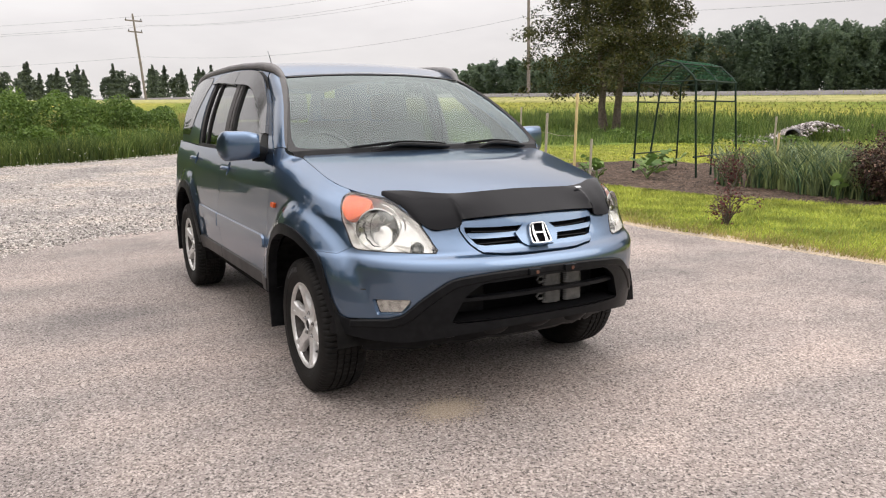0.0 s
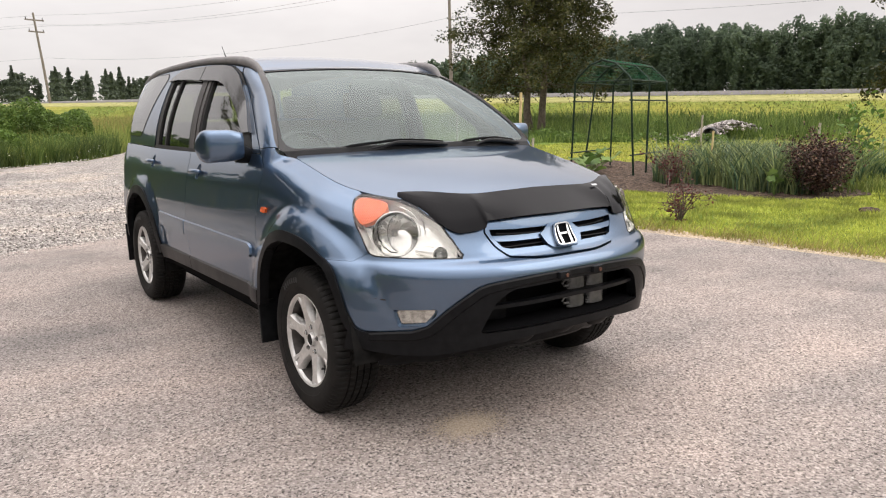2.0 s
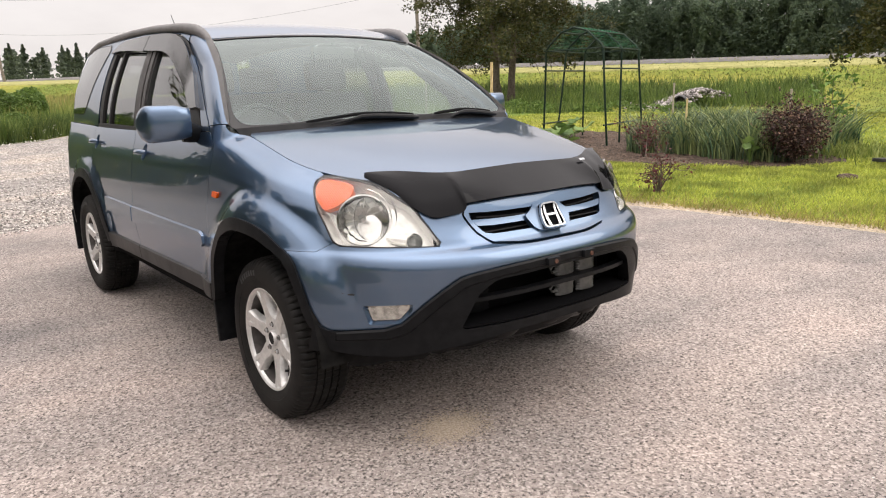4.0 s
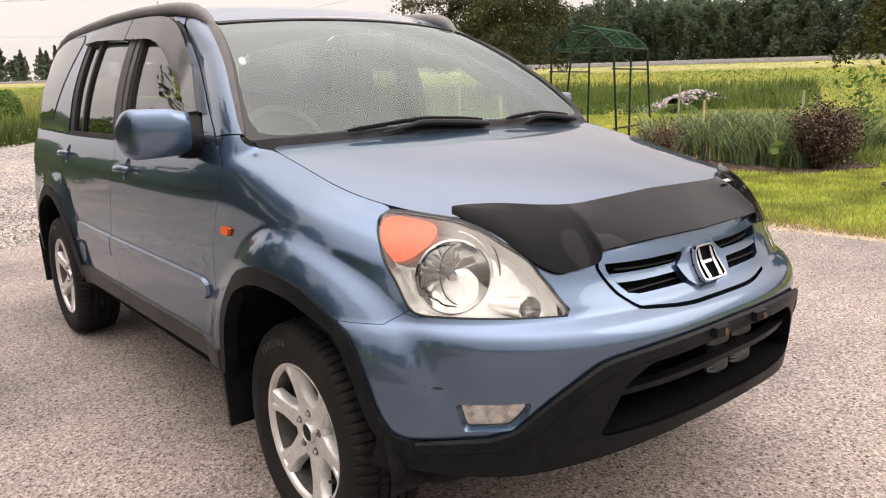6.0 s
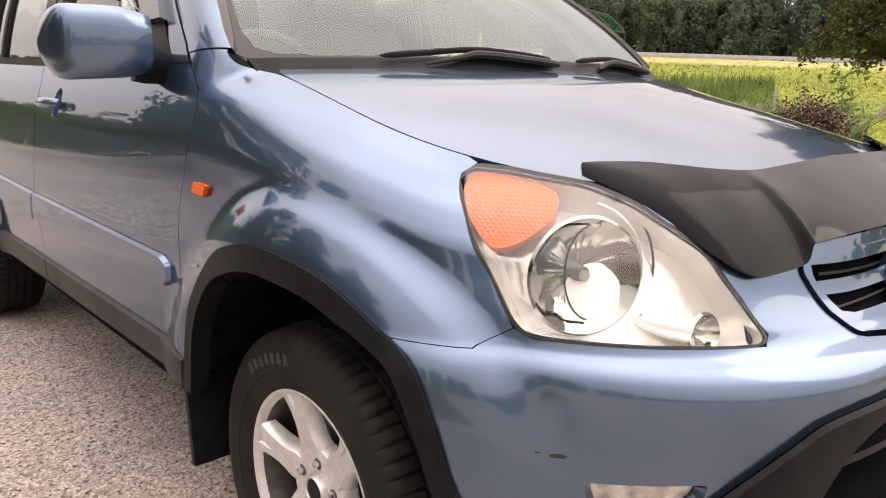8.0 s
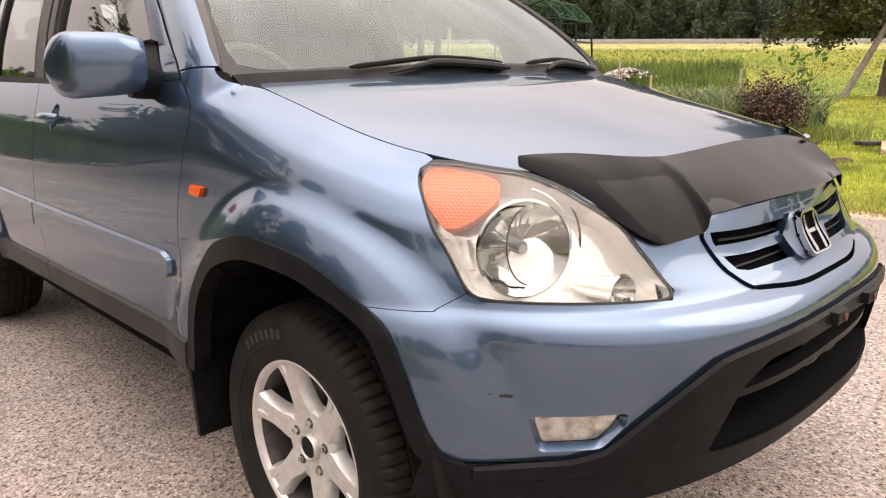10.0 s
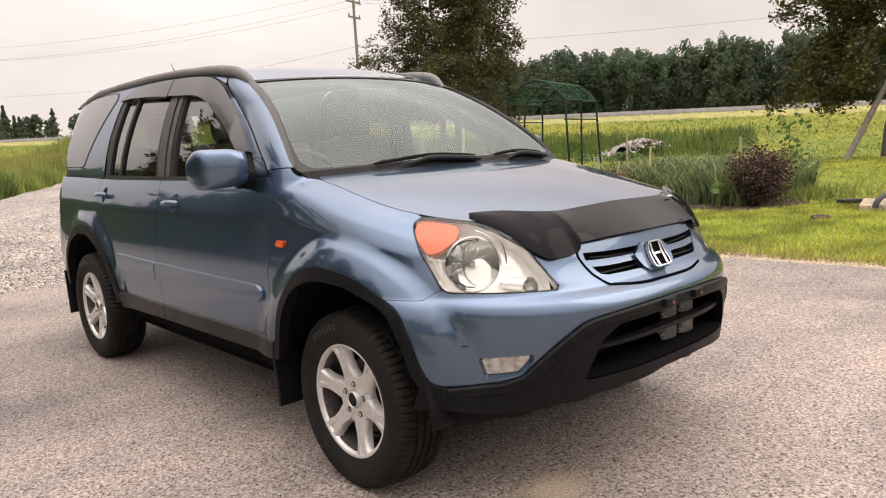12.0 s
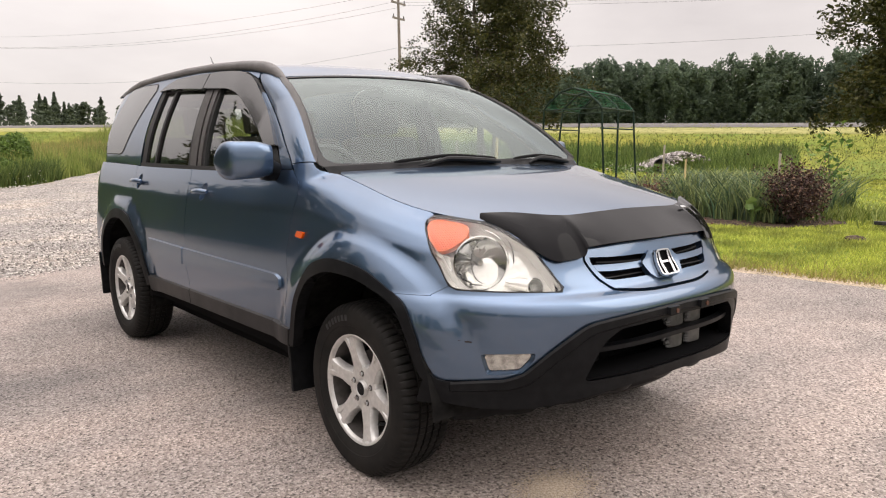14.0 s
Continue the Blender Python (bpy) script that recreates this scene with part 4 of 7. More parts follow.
def wood_edge(name, p0, p1, n, h0, h1, depth, leaf, per, material, label, seed, fir=False):
    """A far wood: many crowns side by side, each a stack of leaf clumps, one sheet of stuff."""
    r = np.random.RandomState(seed)
    out = []
    for k in range(n):
        t = (k + r.uniform(-0.4, 0.4)) / n
        x, y = p0[0] + (p1[0] - p0[0]) * t, p0[1] + (p1[1] - p0[1]) * t
        dx, dy = p1[0] - p0[0], p1[1] - p0[1]
        L = math.hypot(dx, dy)
        o = r.uniform(0, depth)
        x, y = x + dy / L * o, y - dx / L * o
        h = (h0 + (h1 - h0) * t) * r.uniform(0.78, 1.15)
        z0 = ground_z(x, y)
        m = per
        if fir and r.uniform() < 0.85:
            s = r.uniform(0, 1, m)
            ph = r.uniform(0, 6, 2)
            rad = 0.40 * h * (1 - s) ** 1.0 * r.uniform(0.25, 1.0, m) * (0.66 + 0.34 * np.sin(s * 34 + ph[0]))
            a = r.uniform(0, 6.28, m)
            rad *= 1 + 0.3 * np.sin(2 * a + ph[1] + 5 * s)
            p = np.stack([x + rad * np.cos(a), y + rad * np.sin(a), z0 + h * (0.03 + 0.97 * s)], 1)
        else:
            # a crown of rounded lobes, widest below the middle, down to a leafy foot
            q = 52
            ls = r.uniform(0.05, 0.92, q)
            lr = 0.23 * h * np.sqrt(np.clip(1 - (1.7 * ls - 0.75) ** 2, 0.05, 1)) * r.uniform(0.2, 1.0, q)
            la = r.uniform(0, 6.28, q)
            c = np.stack([x + lr * np.cos(la), y + lr * np.sin(la), z0 + h * ls * 0.9], 1)
            k_ = r.randint(0, q, m)
            u = r.normal(size=(m, 3))
            u /= np.linalg.norm(u, axis=1)[:, None]
            size = (0.05 + 0.045 * r.uniform(0, 1, q)) * h * (1.15 - 0.4 * ls)
            p = c[k_] + u * np.array([0.8, 0.8, 1.5]) * (size[k_] * r.uniform(0.75, 1.08, m))[:, None]
        out.append(leaves(p, r.uniform(0.6, 1.5, m) * leaf, r, 0.3, 0.7))
    return stuff_from(name, out, material, label, "woodland")


wood_edge("woodland", (150, 20), (95, 108), 92, 15.0, 11.5, 12, 0.44, 3700, LEAF_WOOD_HAZED, "dense mixed green woodland beyond the road", 7)
wood_edge("woodland", (95, 108), (118, 250), 60, 10.5, 9, 12, 0.95, 750, LEAF_WOOD_HAZED, "dense mixed green woodland beyond the road", 8)
wood_edge("woodland", (128, -150), (150, 20), 40, 14, 17, 10, 1.2, 600, LEAF_WOOD_HAZED, "dense mixed green woodland beyond the road", 9)
wood_edge("fir_row", (-30, 150), (62, 172), 40, 5.9, 5.9, 22, 0.40, 1100, LEAF_FIR_HAZED, "dark fir trees at the far field edge", 12, True)
wood_edge("far_trees", (-80, 175), (110, 215), 90, 6.8, 6.8, 14, 0.7, 480, LEAF_FIR_HAZED, "low dark trees on the horizon", 13)
# trees that close the place on the near side of the drive
wood_edge("boundary_trees", (-34, -60), (-30, 40), 40, 6.5, 7.0, 6, 0.5, 900, LEAF_WOOD_HAZED, "tall green trees bordering the drive", 14)
wood_edge("boundary_trees", (-30, 40), (-36, 150), 24, 8.0, 8.0, 5, 0.8, 400, LEAF_WOOD_HAZED, "tall green trees bordering the field", 15)
wood_edge("boundary_trees", (60, -90), (-34, -60), 30, 6, 7, 6, 0.8, 350, LEAF_WOOD_HAZED, "green trees behind the drive", 16)


# power line
def utility_pole(at, h, lean, base_z, label):
    p = thing("utility_pole", (*at, base_z), label, "utility pole")
    bm = bmesh.new()
    tube(bm, [(0, 0, -1.0), (lean[0] * 0.5, lean[1] * 0.5, h * 0.5), (lean[0], lean[1], h)], [0.15, 0.125, 0.09], 10)
    part("pole", bm, POLE_WOOD, p)
    for z, w in ((0.93, 0.95), (0.82, 0.8)):
        bm = bmesh.new()
        k = z
        box(bm, (lean[0] * k, lean[1] * k, h * k), (2 * w, 0.12, 0.13), pose(0, 0, 0, 0, 0, 20).to_3x3())
        part("crossarm", bm, POLE_WOOD, p)
        for s in (-1, 1):
            bm = bmesh.new()
            tube(bm, [(lean[0] * k + s * w * 0.9 * math.cos(0.35), lean[1] * k + s * w * 0.9 * math.sin(0.35), h * k + 0.06), (lean[0] * k + s * w * 0.9 * math.cos(0.35), lean[1] * k + s * w * 0.9 * math.sin(0.35), h * k + 0.28)], [0.06, 0.035], 8)
            part("insulator", bm, GREY_PLASTIC, p)
    return p


PA, PB = (10.5, 85.8), (33.5, 45.7)
utility_pole(PA, 10.6, (-0.9, 0), 1.6, "leaning grey wooden utility pole in the field")
utility_pole(PB, 10.6, (-0.1, 0.1), 2.3, "grey wooden utility pole beside the road")


def wire(a, b, sag):
    bm = bmesh.new()
    a, b = Vector(a), Vector(b)
    tube(bm, [a.lerp(b, t) - Vector((0, 0, 4 * sag * t * (1 - t))) for t in np.linspace(0, 1, 25)], 0.009, 4)
    ob = mesh_ob("power_line", bm, WIRE, 0)
    return tagged(ob, "thin dark overhead power line", "wire", "overhead power lines")


for dz, off, sag in ((12.2, 0.0, 1.0), (11.2, 0.9, 1.1), (11.2, -0.9, 1.2), (7.9, 0.0, 1.2)):
    a, b = Vector((PA[0] + off, PA[1], dz - 0.2)), Vector((PB[0] + off, PB[1], dz + 0.9))
    wire(a, b, sag)
    wire(a, a + Vector((-70, 38, -0.6)), 1.4)
    wire(b, b + (Vector((42, -58, 1.0)) if dz > 8 else Vector((24.5, -54, 0.6))), 1.2)

# ---- the car ----
car = thing("car", (0, 0, 0), "blue metallic compact SUV parked on grey asphalt", "car")
RIGHT, LEFT, BOTH = (-1,), (1,), (1, -1)
SIDES = (RIGHT, LEFT)

# outlines on the body surface, as (u, v)
LAMP_LINE = [(0.936, 0.985), (0.927, 0.996), (0.868, 1.0), (0.739, 1.0), (0.652, 0.987), (0.582, 0.963), (0.516, 0.93), (0.459, 0.857), (0.423, 0.79),
             (0.433, 0.766), (0.491, 0.767), (0.76, 0.771), (0.786, 0.784), (0.819, 0.859), (0.884, 0.946)]
LAMP_LINE = rounded(LAMP_LINE, [0.010, 0.008, 0.012] + [0.028] * (len(LAMP_LINE) - 3), 4)
ARCH_F = spline([(1.60, 0.44), (1.579, 0.487), (1.539, 0.609), (1.49, 0.692), (1.417, 0.765), (1.319, 0.800), (1.233, 0.813), (1.099, 0.809), (1.012, 0.784), (0.947, 0.748)], 3)
ARCH_NOSE = spline([(0.947, 0.748), (0.918, 0.711), (0.88, 0.624), (0.851, 0.533), (0.827, 0.492), (0.793, 0.479)], 3)
ARCH_R = spline([(3.27, 0.44), (3.284, 0.49), (3.363, 0.639), (3.43, 0.705), (3.51, 0.755), (3.6, 0.79), (3.72, 0.81), (3.85, 0.812), (3.97, 0.795), (4.08, 0.745), (4.16, 0.66), (4.214, 0.54), (4.23, 0.44)], 3)
CLAD_TOP = [(0.645, 0.484), (0.600, 0.500), (0.575, 0.515), (0.512, 0.574), (0.435, 0.634), (0.372, 0.663), (0.2, 0.680), (0.0, 0.685)]
CLAD_TOP = spline(CLAD_TOP, 3)
DOOR_FRONT_EDGE = [(1.61, 0.505), (1.635, 0.7), (1.66, 0.8), (1.676, 0.89), (1.682, 0.935), (1.703, 0.962), (1.79, 1.0)]
DOOR_MID_EDGE = [(2.705, 0.495), (2.752, 0.7), (2.752, 0.75), (2.80, 0.88), (2.852, 1.0)]


HANDLES = ((U_FRONT - 0.075 + 1.395, 0.926), (U_FRONT - 0.075 + 2.37, 0.938))


def dish_line(uc, hz, k=1.0):
    return [(uc + 0.036 * k * math.cos(a), hz + 0.031 * k * math.sin(a)) for a in np.linspace(0, 2 * math.pi, 19)[:-1]]


def toward(line, centre, k):
    return [(centre[0] + (a - centre[0]) * k, centre[1] + (b - centre[1]) * k) for a, b in line]


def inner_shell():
    """A near-black carcass: its colour puts shade into the shut lines and wheel houses."""
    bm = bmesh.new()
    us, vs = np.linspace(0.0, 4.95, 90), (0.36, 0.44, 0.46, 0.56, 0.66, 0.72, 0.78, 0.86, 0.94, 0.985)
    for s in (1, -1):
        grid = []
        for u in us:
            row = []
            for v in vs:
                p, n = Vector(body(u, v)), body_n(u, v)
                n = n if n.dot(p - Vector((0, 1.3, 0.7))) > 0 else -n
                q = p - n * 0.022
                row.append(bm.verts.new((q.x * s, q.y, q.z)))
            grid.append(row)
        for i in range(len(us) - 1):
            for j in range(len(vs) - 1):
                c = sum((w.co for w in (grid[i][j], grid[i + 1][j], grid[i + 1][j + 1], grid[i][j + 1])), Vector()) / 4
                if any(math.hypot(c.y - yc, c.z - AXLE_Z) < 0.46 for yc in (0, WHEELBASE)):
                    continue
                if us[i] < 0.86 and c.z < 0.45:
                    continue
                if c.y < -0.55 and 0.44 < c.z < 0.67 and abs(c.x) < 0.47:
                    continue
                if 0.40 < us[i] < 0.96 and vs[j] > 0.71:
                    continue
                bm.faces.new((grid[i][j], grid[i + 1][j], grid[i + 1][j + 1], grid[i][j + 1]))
    return part("inner_shell", bm, DARK, car, "inner body shell, near-black as shade in the gaps")


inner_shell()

# underbody: near-black, boxes set low to deepen the shade beneath the car
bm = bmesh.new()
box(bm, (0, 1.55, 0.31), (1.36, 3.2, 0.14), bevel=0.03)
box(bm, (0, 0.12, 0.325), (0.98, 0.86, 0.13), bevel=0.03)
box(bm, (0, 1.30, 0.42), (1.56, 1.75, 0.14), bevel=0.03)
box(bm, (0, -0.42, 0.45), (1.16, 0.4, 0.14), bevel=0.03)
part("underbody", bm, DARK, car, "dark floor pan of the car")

# bonnet: top skin and rolled front lip
HOOD_EDGE = [(body(u, 1.0)[0], body(u, 1.0)[1]) for u in np.linspace(0.0, 1.30, 34)] + [(0.722, 0.10), (0.722, 0.2), (0.718, 0.26)]
SCUTTLE = [(0.700, 0.285), (0.655, 0.279), (0.55, 0.262), (0.458, 0.245), (0.3, 0.228), (0.175, 0.218), (0.0, 0.213)]
HOOD_LIP = [(0.0, 1.0), (0.3, 1.0), (0.5, 1.0), (0.739, 1.0), (0.652, 0.987), (0.582, 0.963), (0.516, 0.932), (0.45, 0.928), (0.373, 0.932), (0.2, 0.945), (0.0, 0.95)]
panel("hood", HOOD_EDGE + SCUTTLE, lambda x, y: (x, y, hood_z(x, y)), PAINT, car, (0.05, 0.05), gap=0.0007, sides=BOTH, extra=[(HOOD_LIP, body)])

door_of, rear_of = {}, {}
for side in SIDES:
    door = panel("front_door", DOOR_FRONT_EDGE + DOOR_MID_EDGE[::-1], body, PAINT, car, (0.05, 0.03), gap=0.0016, sides=side, holes=[dish_line(*HANDLES[0])])
    rear = panel("rear_door", DOOR_MID_EDGE + [(3.72, 1.0), (3.69, 0.92), (3.62, 0.80)] + [p for p in ARCH_R if p[0] < 3.61][::-1], body, PAINT, car, (0.05, 0.03), gap=0.0016, sides=side, holes=[dish_line(*HANDLES[1])])
    panel("quarter_panel", [(3.62, 0.80), (3.69, 0.92), (3.72, 1.0), (4.93, 1.0), (4.93, 0.45)] + [p for p in ARCH_R if p[0] > 3.61][::-1], body, PAINT, car, (0.05, 0.03), gap=0.0007, sides=side)
    door_of[side[0]], rear_of[side[0]] = door, rear
    # side protection strip, in two lengths
    for host, line in ((door, [(2.742, 0.704), (1.728, 0.704), (1.694, 0.692), (1.690, 0.655), (1.71, 0.643), (2.742, 0.622)]),
                            (rear, [(2.762, 0.704), (3.285, 0.708), (3.293, 0.69), (3.28, 0.63), (2.762, 0.622)])):
        panel("side_moulding", rounded(line, 0.006), body, PAINT, host, (0.06, 0.03), lift=0.012, thick=0.013, slope=0.35, sides=side)
    # sill trim
    panel("sill_trim", [(1.59, 0.503), (2.702, 0.492), (2.705, 0.42), (1.61, 0.43)], body, SILL_PLASTIC, car, (0.1, 0.02), lift=0.010, thick=0.016, slope=0.6, sides=side)
    panel("sill_trim", [(2.708, 0.492), (3.29, 0.488), (3.27, 0.41), (2.711, 0.42)], body, SILL_PLASTIC, car, (0.1, 0.02), lift=0.010, thick=0.016, slope=0.6, sides=side)
    panel("rocker", [(1.62, 0.430), (3.26, 0.410), (3.24, 0.385), (1.64, 0.395)], body, BLACK_PLASTIC, car, (0.1, 0.02), lift=-0.03, thick=0.05, sides=side)
    # wheel arch trims
    for line, c in ((ARCH_F, (1.2, AXLE_Z)), (ARCH_R, (3.82, AXLE_Z))):
        panel("wheel_arch_trim", line + toward(line, c, 0.922)[::-1], body, BLACK_PLASTIC, car, (0.03, 0.03), lift=0.010, thick=0.045, sides=side)
    panel("nose_arch_trim", ARCH_NOSE + [(0.83, 0.40), (0.88, 0.40)] + toward(ARCH_NOSE, (1.2, AXLE_Z), 0.922)[:-3][::-1], body, BLACK_PLASTIC, car, (0.03, 0.03), lift=0.010, thick=0.045, sides=side)

# bumper skin and black lower bumper
FOG_OUT = rounded([(0.712, 0.570), (0.551, 0.577), (0.556, 0.551), (0.592, 0.508), (0.692, 0.500)], 0.012)
FOG_IN = rounded([(0.703, 0.562), (0.561, 0.569), (0.566, 0.552), (0.597, 0.516), (0.686, 0.509)], 0.009)
bumper = panel("front_bumper", rounded([(0.0, 0.738), (0.13, 0.738), (0.251, 0.750), (0.356, 0.905), (0.359, 0.925), (0.373, 0.93)], [0, 0.05, 0.012, 0.01, 0.01, 0], 6) + [(0.40, 0.929), (0.45, 0.926), (0.514, 0.93),
               (0.459, 0.857), (0.423, 0.79), (0.433, 0.766), (0.491, 0.767), (0.76, 0.771), (0.786, 0.784), (0.838, 0.748)] + ARCH_NOSE + CLAD_TOP, body, PAINT, car, (0.03, 0.007), gap=0.0007, sides=BOTH, holes=[FOG_OUT])
INTAKE = rounded([(0.0, 0.65), (0.125, 0.647), (0.285, 0.640), (0.345, 0.60), (0.402, 0.480), (0.385, 0.474), (0.0, 0.478)], [0, 0.02, 0.02, 0.03, 0.01, 0.01, 0])
panel("bumper_cladding", CLAD_TOP[::-1] + ARCH_NOSE[::-1][:4] + [(0.845, 0.45), (0.83, 0.415), (0.774, 0.402), (0.70, 0.390), (0.616, 0.388), (0.555, 0.394), (0.458, 0.410), (0.353, 0.425), (0.233, 0.437), (0.14, 0.443), (0.0, 0.443)] + INTAKE[::-1],
      body, BLACK_PLASTIC, car, (0.035, 0.02), lift=0.010, thick=0.05, slope=-0.25, sides=BOTH, label="black plastic lower bumper with wide intake")

# headlights: bowl-backed housing, reflector bowls, bulbs, amber corner and clear lens
AMBER_LINE = [(0.926, 0.986), (0.905, 0.993), (0.81, 0.993), (0.765, 0.986), (0.750, 0.96), (0.785, 0.922), (0.822, 0.903), (0.850, 0.922), (0.908, 0.968)]


def bowl(bm, at, facing, r, depth, n=96, lip=0.004, flutes=0.0):
    rings = []
    m = Vector(facing).to_track_quat("Z", "Y").to_matrix().to_4x4()
    for k in range(7):
        t = k / 6
        rr, h = r * (0.16 + 0.84 * t), -depth * (1 - t * t)
        rings.append([bm.verts.new(m @ Vector((rr * math.cos(a), rr * math.sin(a), h + flutes * t * (1 - t) * (1 if math.cos(12 * a) > 0 else -1))) + Vector(at)) for a in (2 * math.pi * j / n for j in range(n))])
    rings.append([bm.verts.new(m @ Vector(((r + lip) * math.cos(a), (r + lip) * math.sin(a), -0.004)) + Vector(at)) for a in (2 * math.pi * j / n for j in range(n))])
    for q, w in zip(rings, rings[1:]):
        for k in range(n):
            bm.faces.new((q[k], q[(k + 1) % n], w[(k + 1) % n], w[k]))
    bm.faces.new(rings[0][::-1])


def along(fn, s, u, v, depth):
    p = Vector(fn(u, v))
    n = body_n(u, v)
    n = n if n.dot(p - Vector((0, 1.3, 0.7))) > 0 else -n
    p = p - n * depth
    return Vector((p.x * s, p.y, p.z)), Vector((n.x * s, n.y, n.z))


CLAD_MID = [(0.635, 0.458), (0.580, 0.476), (0.558, 0.490), (0.494, 0.550), (0.424, 0.607), (0.366, 0.638), (0.2, 0.660), (0.0, 0.665)]
CLAD_MID = spline(CLAD_MID, 3)
panel("cladding_lip", [(0.78, 0.472)] + CLAD_TOP + CLAD_MID[::-1] + [(0.78, 0.45)], body, BLACK_PLASTIC, car, (0.04, 0.02), lift=0.0155, thick=0.007, slope=0.9, sides=BOTH)

for side in SIDES:
    s = side[0]
    lamp = panel("headlight", LAMP_LINE, body, LENS, car, (0.03, 0.03), lift=0.002, thick=0.0, gap=0.004, sides=side, label="hazy clear headlight lens with amber corner")
    panel("lamp_seal", LAMP_LINE + [LAMP_LINE[0]] + inset(LAMP_LINE + [LAMP_LINE[0]], 0.0048)[::-1], body, RUBBER_SEAL, lamp, (0.03, 0.03), lift=0.001, thick=0.03, sides=side)
    panel("lamp_housing", inset(LAMP_LINE, 0.006), body, SILVER_HOUSING, lamp, (0.025, 0.025), lift=-0.062, thick=-0.059, sides=side, label="silvered lamp housing")
    panel("turn_signal", rounded(AMBER_LINE, 0.02), body, AMBER, lamp, (0.02, 0.02), lift=-0.007, thick=0.03, sides=side, label="amber turn signal")
    for u, v, r, d, depth in ((0.680, 0.882, 0.086, 0.040, 0.026), (0.505, 0.80, 0.027, 0.024, 0.024)):
        at, n = along(body, s, u, v, depth)
        face = (n + Vector((-0.15 * s, -0.25, -0.24))).normalized()
        bm = bmesh.new()
        bowl(bm, at, face, r, d, flutes=0.0022 if r > 0.05 else 0.001)
        part("reflector", bm, REFLECTOR, lamp, smooth=12)
        bm = bmesh.new()
        tube(bm, [at - face * d, at - face * d * 0.35, at - face * d * 0.2], [r * 0.16, r * 0.15, r * 0.1], 12)
        part("bulb", bm, CHROME, lamp)
    at, n = along(body, s, 0.685, 0.885, 0.022)
    face = (n + Vector((-0.15 * s, -0.25, -0.24))).normalized()
    m = face.to_track_quat("Z", "Y").to_matrix().to_4x4()
    bm = bmesh.new()
    tube(bm, [m @ Vector((0.02 + 0.045 * math.cos(a), 0.072 * math.sin(a), -0.012)) + at for a in np.linspace(0.55 * math.pi, 1.45 * math.pi, 18)], 0.0015, 6)
    part("lamp_ring", bm, DARK, lamp)
    for rr, a0, a1, col in ((0.104, -0.35, 0.42, SILVER_HOUSING), (0.122, -0.30, 0.36, GREY_PLASTIC)):
        bm = bmesh.new()
        tube(bm, [m @ Vector((-s * rr * math.cos(a * math.pi), rr * math.sin(a * math.pi), -0.022)) + at for a in np.linspace(a0, a1, 18)], 0.0022, 6)
        part("reflector_edge", bm, col, lamp)
    bm = bmesh.new()
    p0, p1 = along(body, s, 0.60, 0.822, 0.034)[0], along(body, s, 0.53, 0.812, 0.034)[0]
    tube(bm, [p0, p0.lerp(p1, 0.5), p1], [0.010, 0.021, 0.024], 12, flat=1.0)
    part("side_lamp_channel", bm, SILVER_HOUSING, lamp)
    panel("lamp_fin", rounded([(0.815, 0.90), (0.795, 0.86), (0.775, 0.835), (0.79, 0.90)], 0.005), body, FOG_SILVER, lamp, (0.02, 0.02), lift=-0.03, sides=side)
    fog = panel("fog_lamp", FOG_IN, body, LENS, car, (0.03, 0.03), lift=-0.012, thick=0.0, sides=side, label="clear fog lamp")
    panel("fog_housing", FOG_IN, body, FOG_SILVER, fog, (0.02, 0.02), lift=-0.020, thick=0.004, sides=side)
    def lip(k, r):
        """From the lens (0) out to the bumper skin (1), bowed like a shallow dish."""
        i = int(k) % len(FOG_OUT)
        j, f = (i + 1) % len(FOG_OUT), k - int(k)
        o = [FOG_OUT[i][q] + (FOG_OUT[j][q] - FOG_OUT[i][q]) * f for q in (0, 1)]
        n_ = [FOG_IN[i][q] + (FOG_IN[j][q] - FOG_IN[i][q]) * f for q in (0, 1)]
        u_, v_ = [n_[q] + (o[q] - n_[q]) * r for q in (0, 1)]
        p, n = Vector(body(u_, v_)), body_n(u_, v_)
        n = n if n.dot(p - Vector((0, 1.3, 0.7))) > 0 else -n
        return p - n * (0.016 * (1 - r))
    panel("fog_bezel", [(0, 0), (len(FOG_OUT), 0), (len(FOG_OUT), 1), (0, 1)], lip, PAINT, fog, (1.0, 0.34), thick=0, sides=side)
    # side turn repeater
    rep = panel("side_marker", rounded([(1.545, 0.844), (1.598, 0.844), (1.60, 0.829), (1.547, 0.827)], 0.006), body, AMBER, car, (0.02, 0.02), lift=0.010, thick=0.015, sides=side, label="orange side marker lamp")

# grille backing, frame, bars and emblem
# Near-black sheet: the shade behind the grille openings is put in its colour.
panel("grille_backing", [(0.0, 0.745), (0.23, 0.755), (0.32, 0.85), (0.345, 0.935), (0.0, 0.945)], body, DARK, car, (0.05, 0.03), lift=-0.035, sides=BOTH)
G_OUT = rounded([(0.0, 0.741), (0.13, 0.741), (0.248, 0.753), (0.352, 0.905), (0.355, 0.925), (0.347, 0.948), (0.0, 0.957)], [0, 0.05, 0.012, 0.01, 0.01, 0.01, 0], 6)
grille = panel("grille", G_OUT + [(0.0, 0.932), (0.15, 0.928), (0.338, 0.915),
               (0.328, 0.893), (0.310, 0.868), (0.292, 0.845), (0.270, 0.815), (0.24, 0.803), (0.10, 0.800), (0.075, 0.795), (0.0, 0.785)], body, PAINT, car, (0.03, 0.02), lift=0.006, thick=0.03, sides=BOTH, label="blue painted grille frame")
